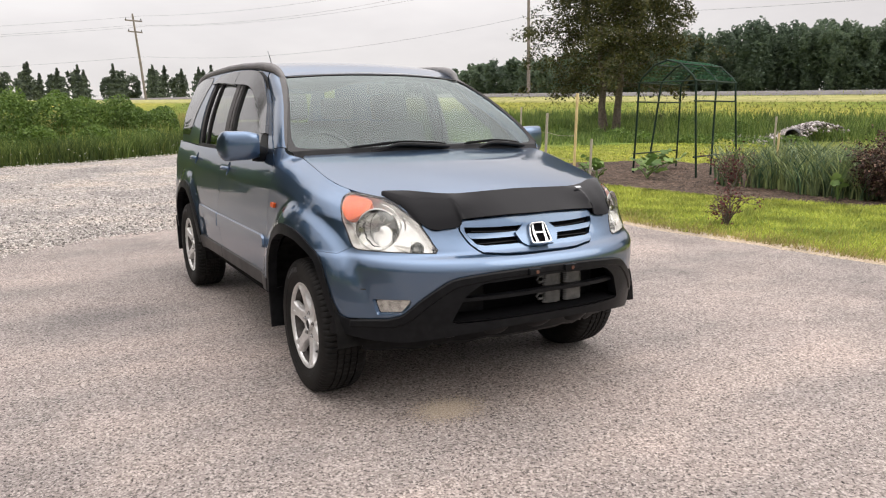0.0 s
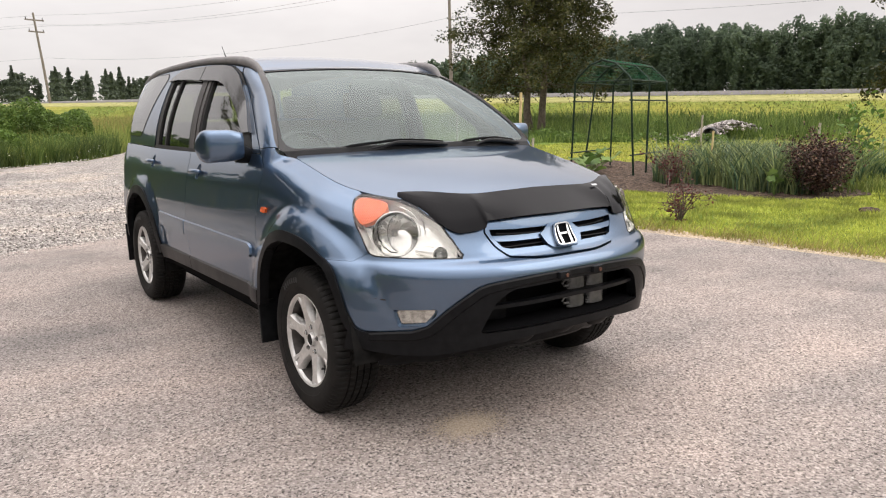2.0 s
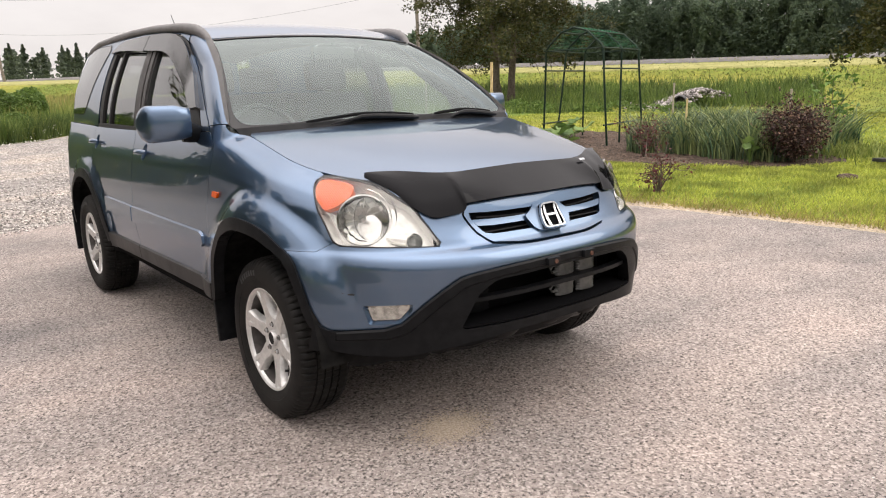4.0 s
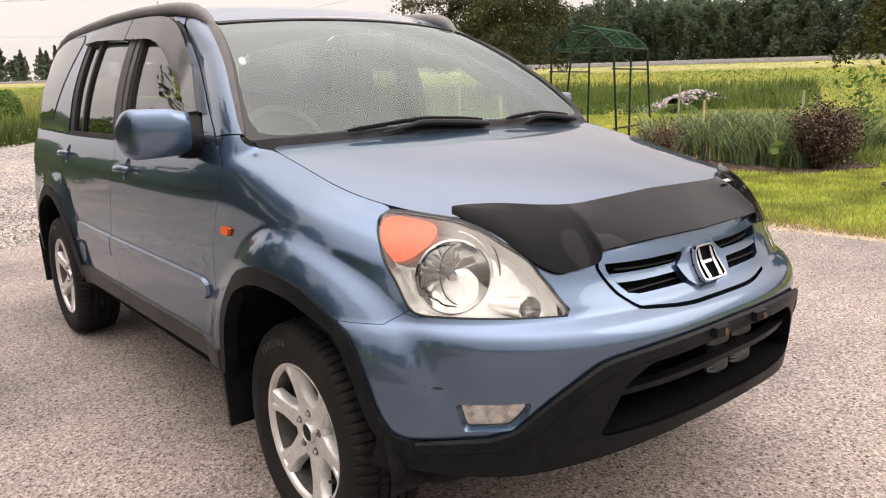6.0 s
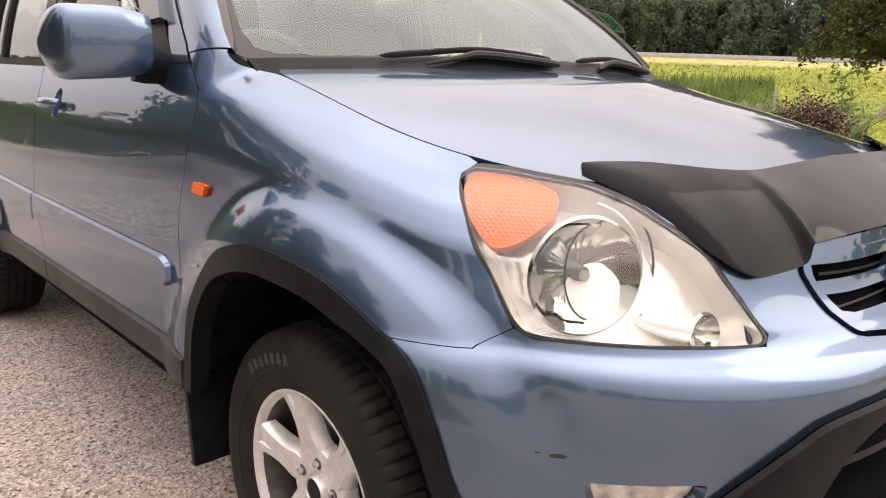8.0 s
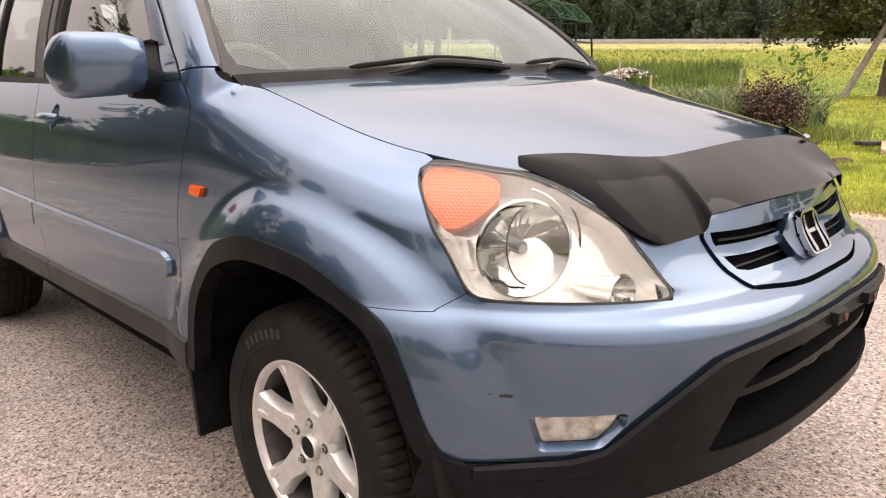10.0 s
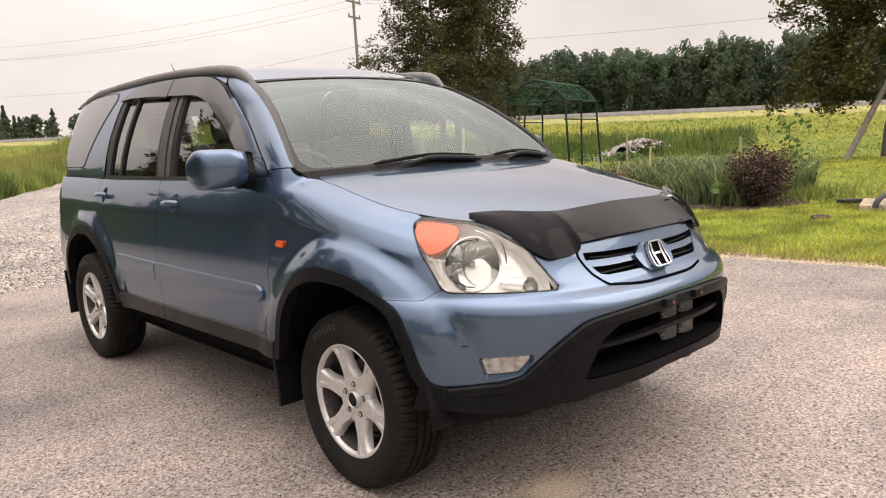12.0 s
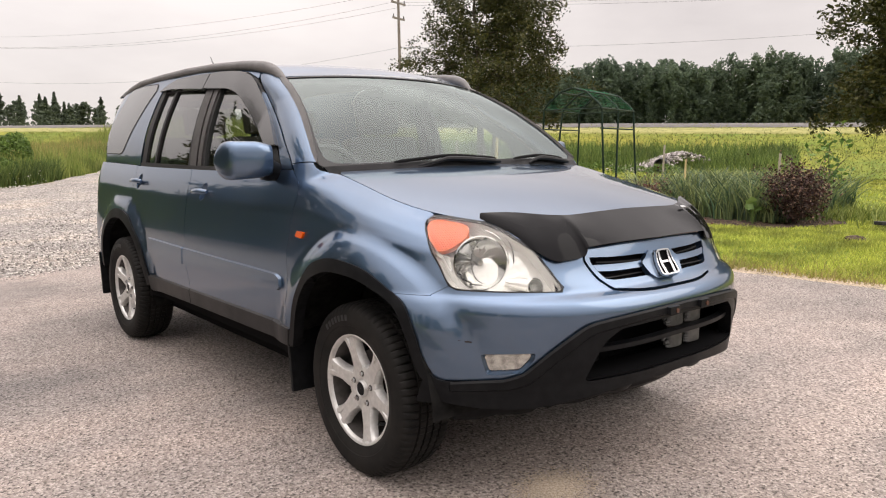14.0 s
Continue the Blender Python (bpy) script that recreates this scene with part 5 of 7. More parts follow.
for side in SIDES:
    panel("grille_bar", rounded([(0.09, 0.895), (0.32, 0.884), (0.298, 0.856), (0.075, 0.853)], 0.006), body, PAINT, grille, (0.03, 0.01), lift=0.004, thick=0.025, sides=side)
    panel("grille_bar", [(0.0, 0.94), (0.075, 0.94), (0.11, 0.88), (0.08, 0.80), (0.06, 0.775), (0.0, 0.77)], body, PAINT, grille, (0.03, 0.02), lift=0.014, thick=0.02, sides=side)
    for v in (0.906, 0.834):
        panel("grille_rib", [(0.08, v), (0.30, v - 0.004), (0.30, v - 0.010), (0.08, v - 0.006)], body, BLACK_PLASTIC, grille, (0.05, 0.01), lift=-0.006, thick=0.02, sides=side)
EM = rounded([(-0.050, 0.938), (0.050, 0.938), (0.043, 0.768), (-0.043, 0.768)], 0.024, 6)
EM_IN = rounded([(-0.0445, 0.930), (0.0445, 0.930), (0.038, 0.778), (-0.038, 0.778)], 0.020, 6)


def nose(a, v):
    x, y, z = body(abs(a), v)
    return (x if a >= 0 else -x), y, z


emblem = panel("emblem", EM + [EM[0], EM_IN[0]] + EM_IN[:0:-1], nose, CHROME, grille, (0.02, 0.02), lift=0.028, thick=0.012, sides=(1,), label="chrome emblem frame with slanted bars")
panel("emblem_back", EM, nose, DARK, emblem, (0.03, 0.03), lift=0.019, thick=0.006, sides=(1,))
for k in (-1, 1):
    panel("emblem_bar", [(k * 0.037, 0.925), (k * 0.027, 0.925), (k * 0.014, 0.782), (k * 0.026, 0.782)], nose, CHROME, emblem, (0.02, 0.02), lift=0.028, thick=0.01, sides=(1,))
panel("emblem_bar", [(-0.020, 0.862), (0.020, 0.862), (0.018, 0.846), (-0.018, 0.846)], nose, CHROME, emblem, (0.02, 0.02), lift=0.026, thick=0.008, sides=(1,))

# intake: bar, radiator, cooler tubes, plate brackets
panel("intake_bar", [(0.0, 0.581), (0.37, 0.575), (0.378, 0.560), (0.0, 0.565)], body, BLACK_PLASTIC, car, (0.04, 0.02), lift=-0.012, thick=0.03, sides=BOTH)
# Intake floor and back are near-black to carry the recess's shade.
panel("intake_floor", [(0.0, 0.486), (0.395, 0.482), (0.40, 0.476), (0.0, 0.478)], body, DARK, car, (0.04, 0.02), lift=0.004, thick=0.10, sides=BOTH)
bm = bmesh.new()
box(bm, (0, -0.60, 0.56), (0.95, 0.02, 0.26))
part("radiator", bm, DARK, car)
rad = bpy.data.objects["radiator"]
for sx in (-0.31, 0.30):
    bm = bmesh.new()
    tube(bm, [(sx, -0.62 , 0.455 + 0.007 * k) for k in range(30)], [0.10 if k % 2 else 0.094 for k in range(30)], 8, flat=0.12, up=(0, 1, 0))
    part("radiator_core", bm, BLACK_PLASTIC, rad)
cooler = two_tone("bare_aluminium", (0.09, 0.09, 0.088), (0.15, 0.149, 0.144), 30, 0.5, 0.6)
for cx in (0.073, 0.189):
    for cz in (0.527, 0.607):
        bm = bmesh.new()
        tube(bm, [(cx, -0.735, cz - 0.030 + 0.005 * k) for k in range(13)], [0.052 if k % 2 else 0.048 for k in range(13)], 14, flat=0.3, up=(0, 1, 0))
        part("cooler_block", bm, cooler, rad, "ribbed bare aluminium cooler block")
for cz in (0.535, 0.61):
    bm = bmesh.new()
    tube(bm, [(0.015, -0.75, cz + 0.014), (-0.008, -0.75, cz + 0.014), (-0.020, -0.75, cz), (-0.010, -0.75, cz - 0.012), (0.015, -0.75, cz - 0.012)], 0.006, 8)
    part("cooler_hose", bm, cooler, rad)
rust = two_tone("rusty_bolt", (0.07, 0.03, 0.018), (0.11, 0.045, 0.025), 60, 0.8)
for cx in (-0.094, 0.094):
    p, n = along(body, 1, abs(cx), 0.667, -0.012)
    bm = bmesh.new()
    box(bm, (cx, p.y - 0.008, p.z + 0.006), (0.058, 0.022, 0.026), bevel=0.003)
    brk = part("plate_bracket", bm, BLACK_PLASTIC, car, "black licence plate bracket")
    bm = bmesh.new()
    tube(bm, [(cx + 0.008, p.y - 0.017, p.z + 0.004), (cx + 0.008, p.y - 0.023, p.z + 0.004)], 0.008, 8)
    part("bolt", bm, rust, brk, "rusty bolt")
bm = bmesh.new()
half = [(0.0, -0.705, 0.358), (0.08, -0.698, 0.356), (0.16, -0.675, 0.348), (0.21, -0.66, 0.350), (0.30, -0.625, 0.331), (0.37, -0.585, 0.329), (0.40, -0.565, 0.318), (0.425, -0.55, 0.327), (0.45, -0.535, 0.306),
        (0.50, -0.505, 0.301), (0.56, -0.475, 0.306), (0.62, -0.45, 0.299), (0.67, -0.435, 0.304), (0.71, -0.42, 0.312)]
line = [(-x, y, z) for x, y, z in half[:0:-1]] + half
rows = []
for x, y, z in line:
    rows.append([bm.verts.new((x, y + a, z + (0.46 - z) * b)) for a, b in ((0.016, 0.0), (0.002, 0.12), (0.0, 0.5), (-0.02, 1.0))])
for q, w in zip(rows, rows[1:]):
    for k in range(3):
        bm.faces.new((q[k], w[k], w[k + 1], q[k + 1]))
bmesh.ops.recalc_face_normals(bm, faces=bm.faces)
bmesh.ops.solidify(bm, geom=bm.faces[:], thickness=0.006)
for k in range(-2, 3):
    p = Vector(body(abs(k) * 0.19, 0.43))
    x = math.copysign(p.x, k)
    tube(bm, [(x, p.y + 0.045, 0.455), (x, p.y + 0.055, 0.425), (x, p.y + 0.07, 0.405 - 0.006 * (k % 2))], [0.075, 0.068, 0.05], 12, flat=0.35)
part("lower_valance", bm, BLACK_PLASTIC, car, "scuffed black lower valance with uneven edge")
bm = bmesh.new()
box(bm, (0, -0.50, 0.462), (0.95, 0.30, 0.02), bevel=0.008)
part("splash_shield", bm, DARK, car)

# bug deflector: a smoked strip standing proud of the bonnet's front edge
D_TOP = spline([(0, -0.55, 0.996), (0.17, -0.553, 0.993), (0.29, -0.55, 0.990), (0.335, -0.543, 0.991), (0.36, -0.536, 0.992), (0.41, -0.515, 0.996), (0.455, -0.486, 1.001), (0.50, -0.457, 1.005), (0.56, -0.425, 1.006), (0.597, -0.412, 1.005)], 4)
D_LOW = spline([(0, -0.716, 0.905), (0.17, -0.705, 0.905), (0.325, -0.678, 0.897), (0.353, -0.674, 0.893), (0.366, -0.672, 0.866), (0.43, -0.657, 0.857), (0.475, -0.640, 0.857), (0.52, -0.595, 0.888), (0.572, -0.49, 0.958), (0.606, -0.42, 0.987)], 4)
bm = bmesh.new()
for s in (1, -1):
    rows = []
    for k, (a, b) in enumerate(zip(D_TOP, D_LOW)):
        a, b = Vector(a), Vector(b)
        wing = sstep(0.20, 0.36, a.x) * (1 - 0.8 * sstep(0.50, 0.60, a.x))
        c = (a + b) / 2 + Vector((0.5 * wing, -0.8, 0.9)).normalized() * (0.006 + 0.029 * wing) + Vector((0, 0.012, 0)) * (1 - wing)
        row = []
        for j in range(9):
            t = j / 8
            p = (1 - t) ** 2 * a + 2 * t * (1 - t) * c + t * t * b
            row.append(bm.verts.new((p.x * s, p.y, p.z)))
        rows.append(row)
    for q, w in zip(rows, rows[1:]):
        for j in range(8):
            bm.faces.new((q[j], w[j], w[j + 1], q[j + 1]))
bmesh.ops.remove_doubles(bm, verts=bm.verts, dist=0.0005)
bmesh.ops.recalc_face_normals(bm, faces=bm.faces)
bmesh.ops.solidify(bm, geom=bm.faces[:], thickness=0.005)
defl = part("bug_deflector", bm, SMOKED, car, "smoked black bonnet deflector", smooth=75)
bm = bmesh.new()
box(bm, (0.335, -0.585, 0.985), (0.034, 0.012, 0.003), pose(0, 0, 0, 32, 0, 4).to_3x3())
part("maker_plate", bm, CHROME, defl)

# roof, rails, windscreen, pillars
ROOF_OUT = [(lut(y, ROOF_Y, ROOF_X) + 0.005, y) for y in np.linspace(0.98, 3.40, 14)]
panel("roof", [(0.0, 0.872), (0.2, 0.884), (0.4, 0.922), (0.555, 0.968)] + ROOF_OUT + [(0.3, 3.43), (0.0, 3.44)], lambda x, y: (x, y, roof_z(x, y)), PAINT, car, (0.06, 0.08), sides=BOTH, centre=(0, 1.5, 1.0))
panel("roof_lining", [(0.0, 0.90), (0.5, 0.98)] + ROOF_OUT[1:] + [(0.0, 3.4)], lambda x, y: (x * 0.95, y, roof_z(x, y) - 0.045), LINING, car, (0.1, 0.2), sides=BOTH, centre=(0, 1.5, 1.0))
windscreen = panel("windscreen", [(0.0, -0.02), (0.74, -0.02)] + [(screen_half(w), w) for w in np.linspace(0.03, 0.985, 14)] + [(0.0, 0.985)], screen, GLASS, car, (0.05, 0.05), thick=0.0, sides=BOTH, label="tinted windscreen reflecting pale sky")
panel("screen_top_seal", [(0.0, 0.980), (0.566, 0.980), (0.558, 1.0), (0.0, 1.0)], screen, RUBBER_SEAL, windscreen, (0.05, 0.05), lift=0.004, sides=BOTH)


def screen_edge(f, w):
    return screen(f * screen_half(w), w)


panel("screen_border", [(0.0, -0.02), (0.952, -0.02), (0.998, 0.03), (0.998, 0.97), (0.988, 0.97), (0.98, 0.25), (0.972, 0.12), (0.95, 0.055), (0.9, 0.03), (0.8, 0.022), (0.0, 0.018)], screen_edge, RUBBER_SEAL, windscreen, (0.08, 0.05), lift=0.0015, thick=0.0, sides=BOTH, label="black printed glass border")
panel("scuttle_seal", [(0.0, -0.075), (0.74, -0.075), (0.752, 0.012), (0.0, 0.012)], screen, BLACK_PLASTIC, windscreen, (0.06, 0.03), lift=0.002, thick=0.01, sides=BOTH)
SEAM_W, SEAM_Y = (0.0, 0.10, 0.202, 0.415, 0.571, 0.786, 0.903, 1.0), (0.497, 0.535, 0.588, 0.708, 0.815, 0.995, 1.10, 1.14)


def pillar(a, w):
    """From the windscreen's edge (0) to the door's shut line (1)."""
    p, q = Vector(screen(screen_half(w), w)), Vector(cabin(lut(w, SEAM_W, SEAM_Y), w))
    p += Vector((0.004, -0.004, 0))
    return p + (q - p) * a + Vector((0.5, -0.6, 0.2)) * 0.022 * 4 * a * (1 - a)


CHEEK_S = (0.0, 0.3, 0.55, 0.8, 1.0)
CHEEK_FOOT = ((1.44, 1.54, 1.63, 1.70, 1.785), (0.955, 0.955, 0.957, 0.961, 0.998))
CHEEK_TOP = ((0.7225, 0.725, 0.742, 0.777, 0.790), (0.14, 0.245, 0.298, 0.334, 0.372), (1.093, 1.116, 1.124, 1.138, 1.160))


def cheek(s, t):
    """The wing's rear corner, sweeping up from the shut line (t 0) to the screen's foot (t 1)."""
    u, v = lut(s, CHEEK_S, CHEEK_FOOT[0]), lut(s, CHEEK_S, CHEEK_FOOT[1])
    b, k = Vector(body(u, v)), Vector([lut(s, CHEEK_S, c) for c in CHEEK_TOP])
    if s < 0.3:
        k = Vector(body(u, 1.0)).lerp(k, sstep(0.0, 0.3, s))
    c = k - b
    rise = (Vector(body(u, v)) - Vector(body(u, v - 0.01))).normalized()
    lean = Vector((-0.93, 0.0, 0.36)).lerp(c.normalized(), s * s)
    rise = rise.lerp(c.normalized(), s ** 3)
    m0, m1 = rise * c.length, lean * c.length
    p = b * (2 * t ** 3 - 3 * t ** 2 + 1) + m0 * (t ** 3 - 2 * t ** 2 + t) + k * (3 * t ** 2 - 2 * t ** 3) + m1 * (t ** 3 - t ** 2)
    p = Vector(body(u, v + (1 - v) * t)).lerp(p, sstep(0.0, 0.4, s))
    return p.lerp(pillar(1 - 0.9 * t, 0.045), sstep(0.72, 1.0, s) * max(min(1.0, 4 * t), sstep(0.8, 0.92, s)))


def wing(u, v):
    """The front wing: the body's side, then the corner that climbs to the screen's foot."""
    if u <= 1.44:
        return Vector(body(u, v))
    lo, hi = 0.0, 1.0
    for _ in range(18):
        mid = (lo + hi) / 2
        lo, hi = (mid, hi) if lut(mid, CHEEK_S, CHEEK_FOOT[0]) < u else (lo, mid)
    foot = min(lut(lo, CHEEK_S, CHEEK_FOOT[1]), 0.961)
    if v <= foot:
        return Vector(body(u, v))
    return Vector(cheek(lo, (v - foot) / (1 - foot)))



for side in SIDES:
    s = side[0]
    panel("front_fender", [(0.927, 0.997), (0.936, 0.985), (0.884, 0.946), (0.819, 0.859), (0.786, 0.784), (0.838, 0.748)] + ARCH_F[::-1] + DOOR_FRONT_EDGE[:-1] + [(1.74, 0.961), (1.785, 0.961), (1.785, 1.0), (1.447, 1.0), (1.2, 1.0), (0.955, 1.0)],
          wing, PAINT, car, (0.012, 0.008), gap=0.0007, sides=side)
    panel("door_frame_edge", [(0.503, 0.0), (0.541, 0.10), (0.594, 0.202), (0.714, 0.415), (0.821, 0.571), (1.0, 0.786), (1.03, 0.79), (0.86, 0.571), (0.765, 0.415), (0.66, 0.202), (0.62, 0.07), (0.61, 0.0)], cabin, PAINT, car, (0.05, 0.04), lift=0.002, thick=0.012, sides=side)
    panel("pillar_trim", [(-0.03, 0.06), (0.0, 0.04), (0.05, 0.06), (0.09, 0.12), (0.14, 0.5), (0.24, 0.98), (-0.06, 0.98), (-0.05, 0.1)], pillar, GREY_PLASTIC, windscreen, (0.1, 0.04), lift=0.006, thick=0.012, sides=side, label="dark grey windscreen pillar trim")
    panel("front_pillar", [(0.04, 0.052), (1.0, 0.052), (1.0, 0.98), (0.19, 0.98), (0.10, 0.5), (0.05, 0.08)], pillar, PAINT, car, (0.1, 0.04), gap=0.002, thick=0.02, sides=side)
    # body side above the doors and round the quarter window
    QW = rounded([(2.43, 0.915), (2.405, 0.85), (2.80, 0.12), (3.25, 0.128), (3.27, 0.17), (3.15, 0.57), (2.99, 0.945)], [0.02, 0.03, 0.06, 0.02, 0.02, 0.02, 0.05])
    panel("cabin_side", [(2.40, 0.0), (3.46, 0.0), (3.44, 0.2), (3.36, 0.6), (3.2, 1.0), (1.14, 1.0), (1.117, 0.905), (1.235, 0.95), (1.389, 0.957), (1.747, 0.938), (2.112, 0.928), (2.194, 0.895), (2.30, 0.80), (2.36, 0.40)],
          cabin, PAINT, car, (0.06, 0.06), gap=0.002, sides=side)
    panel("quarter_window", QW, cabin, GLASS_DARK, car, (0.06, 0.06), lift=0.003, thick=0.0, sides=side, label="dark tinted quarter window")
    panel("quarter_seal", inset(QW, -0.012), cabin, RUBBER_SEAL, car, (0.06, 0.06), lift=0.0015, thick=0.0, sides=side)
    # door window frames, glass and trim
    panel("door_frame", [(0.56, -0.01), (1.50, -0.01), (1.505, 0.0), (1.51, 0.935), (1.389, 0.95), (1.235, 0.942), (1.122, 0.90), (1.008, 0.783), (0.842, 0.568), (0.75, 0.412), (0.645, 0.20), (0.60, 0.06),
                        (0.78, 0.035), (0.80, 0.28), (0.905, 0.44), (1.03, 0.58), (1.18, 0.74), (1.30, 0.80), (1.44, 0.80), (1.425, 0.035), (0.70, 0.035), (0.60, 0.04)], cabin, RUBBER_SEAL, car, (0.06, 0.06), lift=-0.002, thick=0.02, sides=side, label="black door window frame")
    panel("door_frame", [(1.515, -0.01), (2.385, -0.01), (2.37, 0.04), (2.345, 0.40), (2.285, 0.80), (2.188, 0.885), (2.105, 0.92), (1.747, 0.93), (1.515, 0.937), (1.62, 0.80), (2.225, 0.80), (2.27, 0.40), (2.30, 0.04), (1.64, 0.035), (1.62, 0.80)],
          cabin, RUBBER_SEAL, car, (0.06, 0.06), lift=-0.002, thick=0.02, sides=side, label="black rear door window frame")
    panel("window_divider", [(2.125, 0.03), (2.155, 0.03), (2.065, 0.80), (2.035, 0.80)], cabin, RUBBER_SEAL, car, (0.1, 0.1), lift=-0.002, thick=0.02, sides=side)
    panel("front_side_glass", [(0.60, 0.02), (1.44, 0.02), (1.45, 0.82), (1.1, 0.82), (0.70, 0.33)], cabin, GLASS_SIDE, car, (0.08, 0.08), lift=-0.014, thick=0, sides=side, label="side window glass")
    panel("rear_side_glass", [(1.61, 0.02), (2.33, 0.02), (2.29, 0.40), (2.24, 0.82), (1.6, 0.82)], cabin, GLASS_DARK, car, (0.08, 0.08), lift=-0.014, thick=0, sides=side, label="tinted rear side glass")
    panel("belt_trim", [(0.66, -0.005), (2.375, -0.005), (2.37, 0.032), (0.68, 0.032)], cabin, RUBBER_SEAL, car, (0.1, 0.02), lift=0.005, thick=0.012, sides=side)
    panel("pillar_gloss", [(1.455, 0.03), (1.50, 0.03), (1.505, 0.86), (1.462, 0.86)], cabin, GREY_PLASTIC, car, (0.1, 0.1), lift=0.004, thick=0.006, sides=side)
    panel("pillar_gloss", [(1.52, 0.03), (1.60, 0.03), (1.60, 0.86), (1.525, 0.86)], cabin, GREY_PLASTIC, car, (0.1, 0.1), lift=0.004, thick=0.006, sides=side)
    # smoked weather shields over the door windows
    V1 = spline([(0.675, 0.24), (0.757, 0.40), (0.853, 0.565), (1.01, 0.765), (1.115, 0.875), (1.235, 0.925), (1.4, 0.935), (1.60, 0.925)], 3) + [(1.615, 0.775)] + spline([(1.481, 0.768), (1.319, 0.762), (1.177, 0.70), (1.007, 0.545), (0.875, 0.385), (0.77, 0.235)], 3)
    V2 = [(1.61, 0.920), (1.747, 0.915), (2.06, 0.905), (2.15, 0.875), (2.275, 0.80), (2.083, 0.805), (1.625, 0.768)]
    for line in (V1, V2):
        panel("weather_shield", line, cabin, SMOKED_VISOR, car, (0.05, 0.05), lift=0.022, thick=0.022, sides=side, label="smoked weather shield above the window")
    # rail along the roof edge
    ys = [0.945, 0.96, 0.985, 1.02, 1.06, 1.11, 1.18, 1.3, 1.6, 2.0, 2.4, 2.8, 3.05, 3.2, 3.28]
    rise = [-0.030, -0.020, -0.004, 0.009, 0.015, 0.016, 0.013, 0.008, 0.004, 0.002, 0.0, 0.0, -0.004, -0.018, -0.034]
    bm = bmesh.new()
    pts = [(s * (lut(y, ROOF_Y, ROOF_X) + 0.004), y, lut(y, ROOF_Y, ROOF_Z) - 0.004 + r) for y, r in zip(ys, rise)]
    tube(bm, pts, [0.012, 0.016, 0.020, 0.023, 0.025, 0.025, 0.024, 0.022, 0.020, 0.019, 0.018, 0.018, 0.016, 0.013, 0.008], 14, flat=1.1)
    part("roof_rail", bm, RAIL_GREY, car, "dark grey roof rail")
    # door handles in dished recesses
    for (uc, hz), host in zip(HANDLES, (door_of[s], rear_of[s])):
        def hollow(a, b, uc=uc, hz=hz):
            d = max(0.0, 1 - ((a - uc) / 0.036) ** 2 - ((b - hz) / 0.031) ** 2)
            p, n = Vector(body(a, b)), body_n(a, b)
            n = n if n.x > 0 else -n
            return p - n * (0.024 * d)

        panel("handle_dish", dish_line(uc, hz, 0.995), hollow, PAINT, host, (0.012, 0.008), thick=0, sides=side)
        bm = bmesh.new()
        hp = []
        for k in range(9):
            t = k / 8
            p, n = along(body, s, uc - 0.085 + 0.185 * t, hz - 0.004 * t, -(0.006 + 0.030 * math.sin(math.pi * min(max(t, 0.06), 0.94)) ** 0.5))
            hp.append(p)
        tube(bm, hp, [0.010, 0.0135, 0.0145, 0.0145, 0.0145, 0.0145, 0.0145, 0.0135, 0.010], 12, flat=0.6, up=(s, 0, 0.7))
        part("door_handle", bm, PAINT, host, "blue door handle")
    # door mirror
    bm = bmesh.new()
    secs = []
    for k in range(19):
        t = math.sin(k / 18 * math.pi / 2)
        x = 0.845 + 0.192 * t
        e = math.sqrt(max(0.0, 1 - max(0.0, (t - 0.80) / 0.20) ** 2.2)) * (0.93 + 0.07 * sstep(0.0, 0.3, t))
        e = max(e, 0.06)
        top, low = 1.166 + 0.082 * e * (0.92 + 0.08 * sstep(0, 0.35, t)), 1.166 - 0.078 * e + 0.012 * (1 - t)
        back, front = 0.668, 0.668 - 0.105 * e
        ring = []
        for j in range(28):
            a = 2 * math.pi * j / 28
            ca, sa = math.cos(a), math.sin(a)
            yy = (back + front) / 2 + (front - back) / 2 * math.copysign(abs(ca) ** 0.58, ca)
            zz = (top + low) / 2 + (top - low) / 2 * math.copysign(abs(sa) ** 0.58, sa)
            ring.append(bm.verts.new((s * x, yy + 0.05 * t * t, zz)))
        secs.append(ring)
    for q, w in zip(secs, secs[1:]):
        for j in range(28):
            bm.faces.new((q[j], q[(j + 1) % 28], w[(j + 1) % 28], w[j]))
    bm.faces.new(secs[0])
    bm.faces.new(secs[-1])
    mirror = part("door_mirror", bm, PAINT, car, "blue door mirror on a black foot", smooth=85)
    bm = bmesh.new()
    tube(bm, [(s * 0.775, 0.63, 1.118), (s * 0.805, 0.62, 1.120), (s * 0.835, 0.622, 1.128), (s * 0.862, 0.625, 1.135)], [0.026, 0.033, 0.04, 0.042], 14, flat=1.15)
    part("mirror_foot", bm, BLACK_PLASTIC, mirror, "black plastic mirror foot")
    bm = bmesh.new()
    box(bm, (s * 0.935, 0.695, 1.168), (0.15, 0.01, 0.115), pose(0, 0, 0, 0, 0, s * 12).to_3x3(), bevel=0.004)
    part("mirror_glass", bm, CHROME, mirror, "mirror glass")
    panel("mirror_sail", [(0.60, 0.035), (0.79, 0.035), (0.80, 0.27), (0.735, 0.34)], cabin, BLACK_PLASTIC, mirror, (0.05, 0.05), lift=0.004, thick=0.008, sides=side)
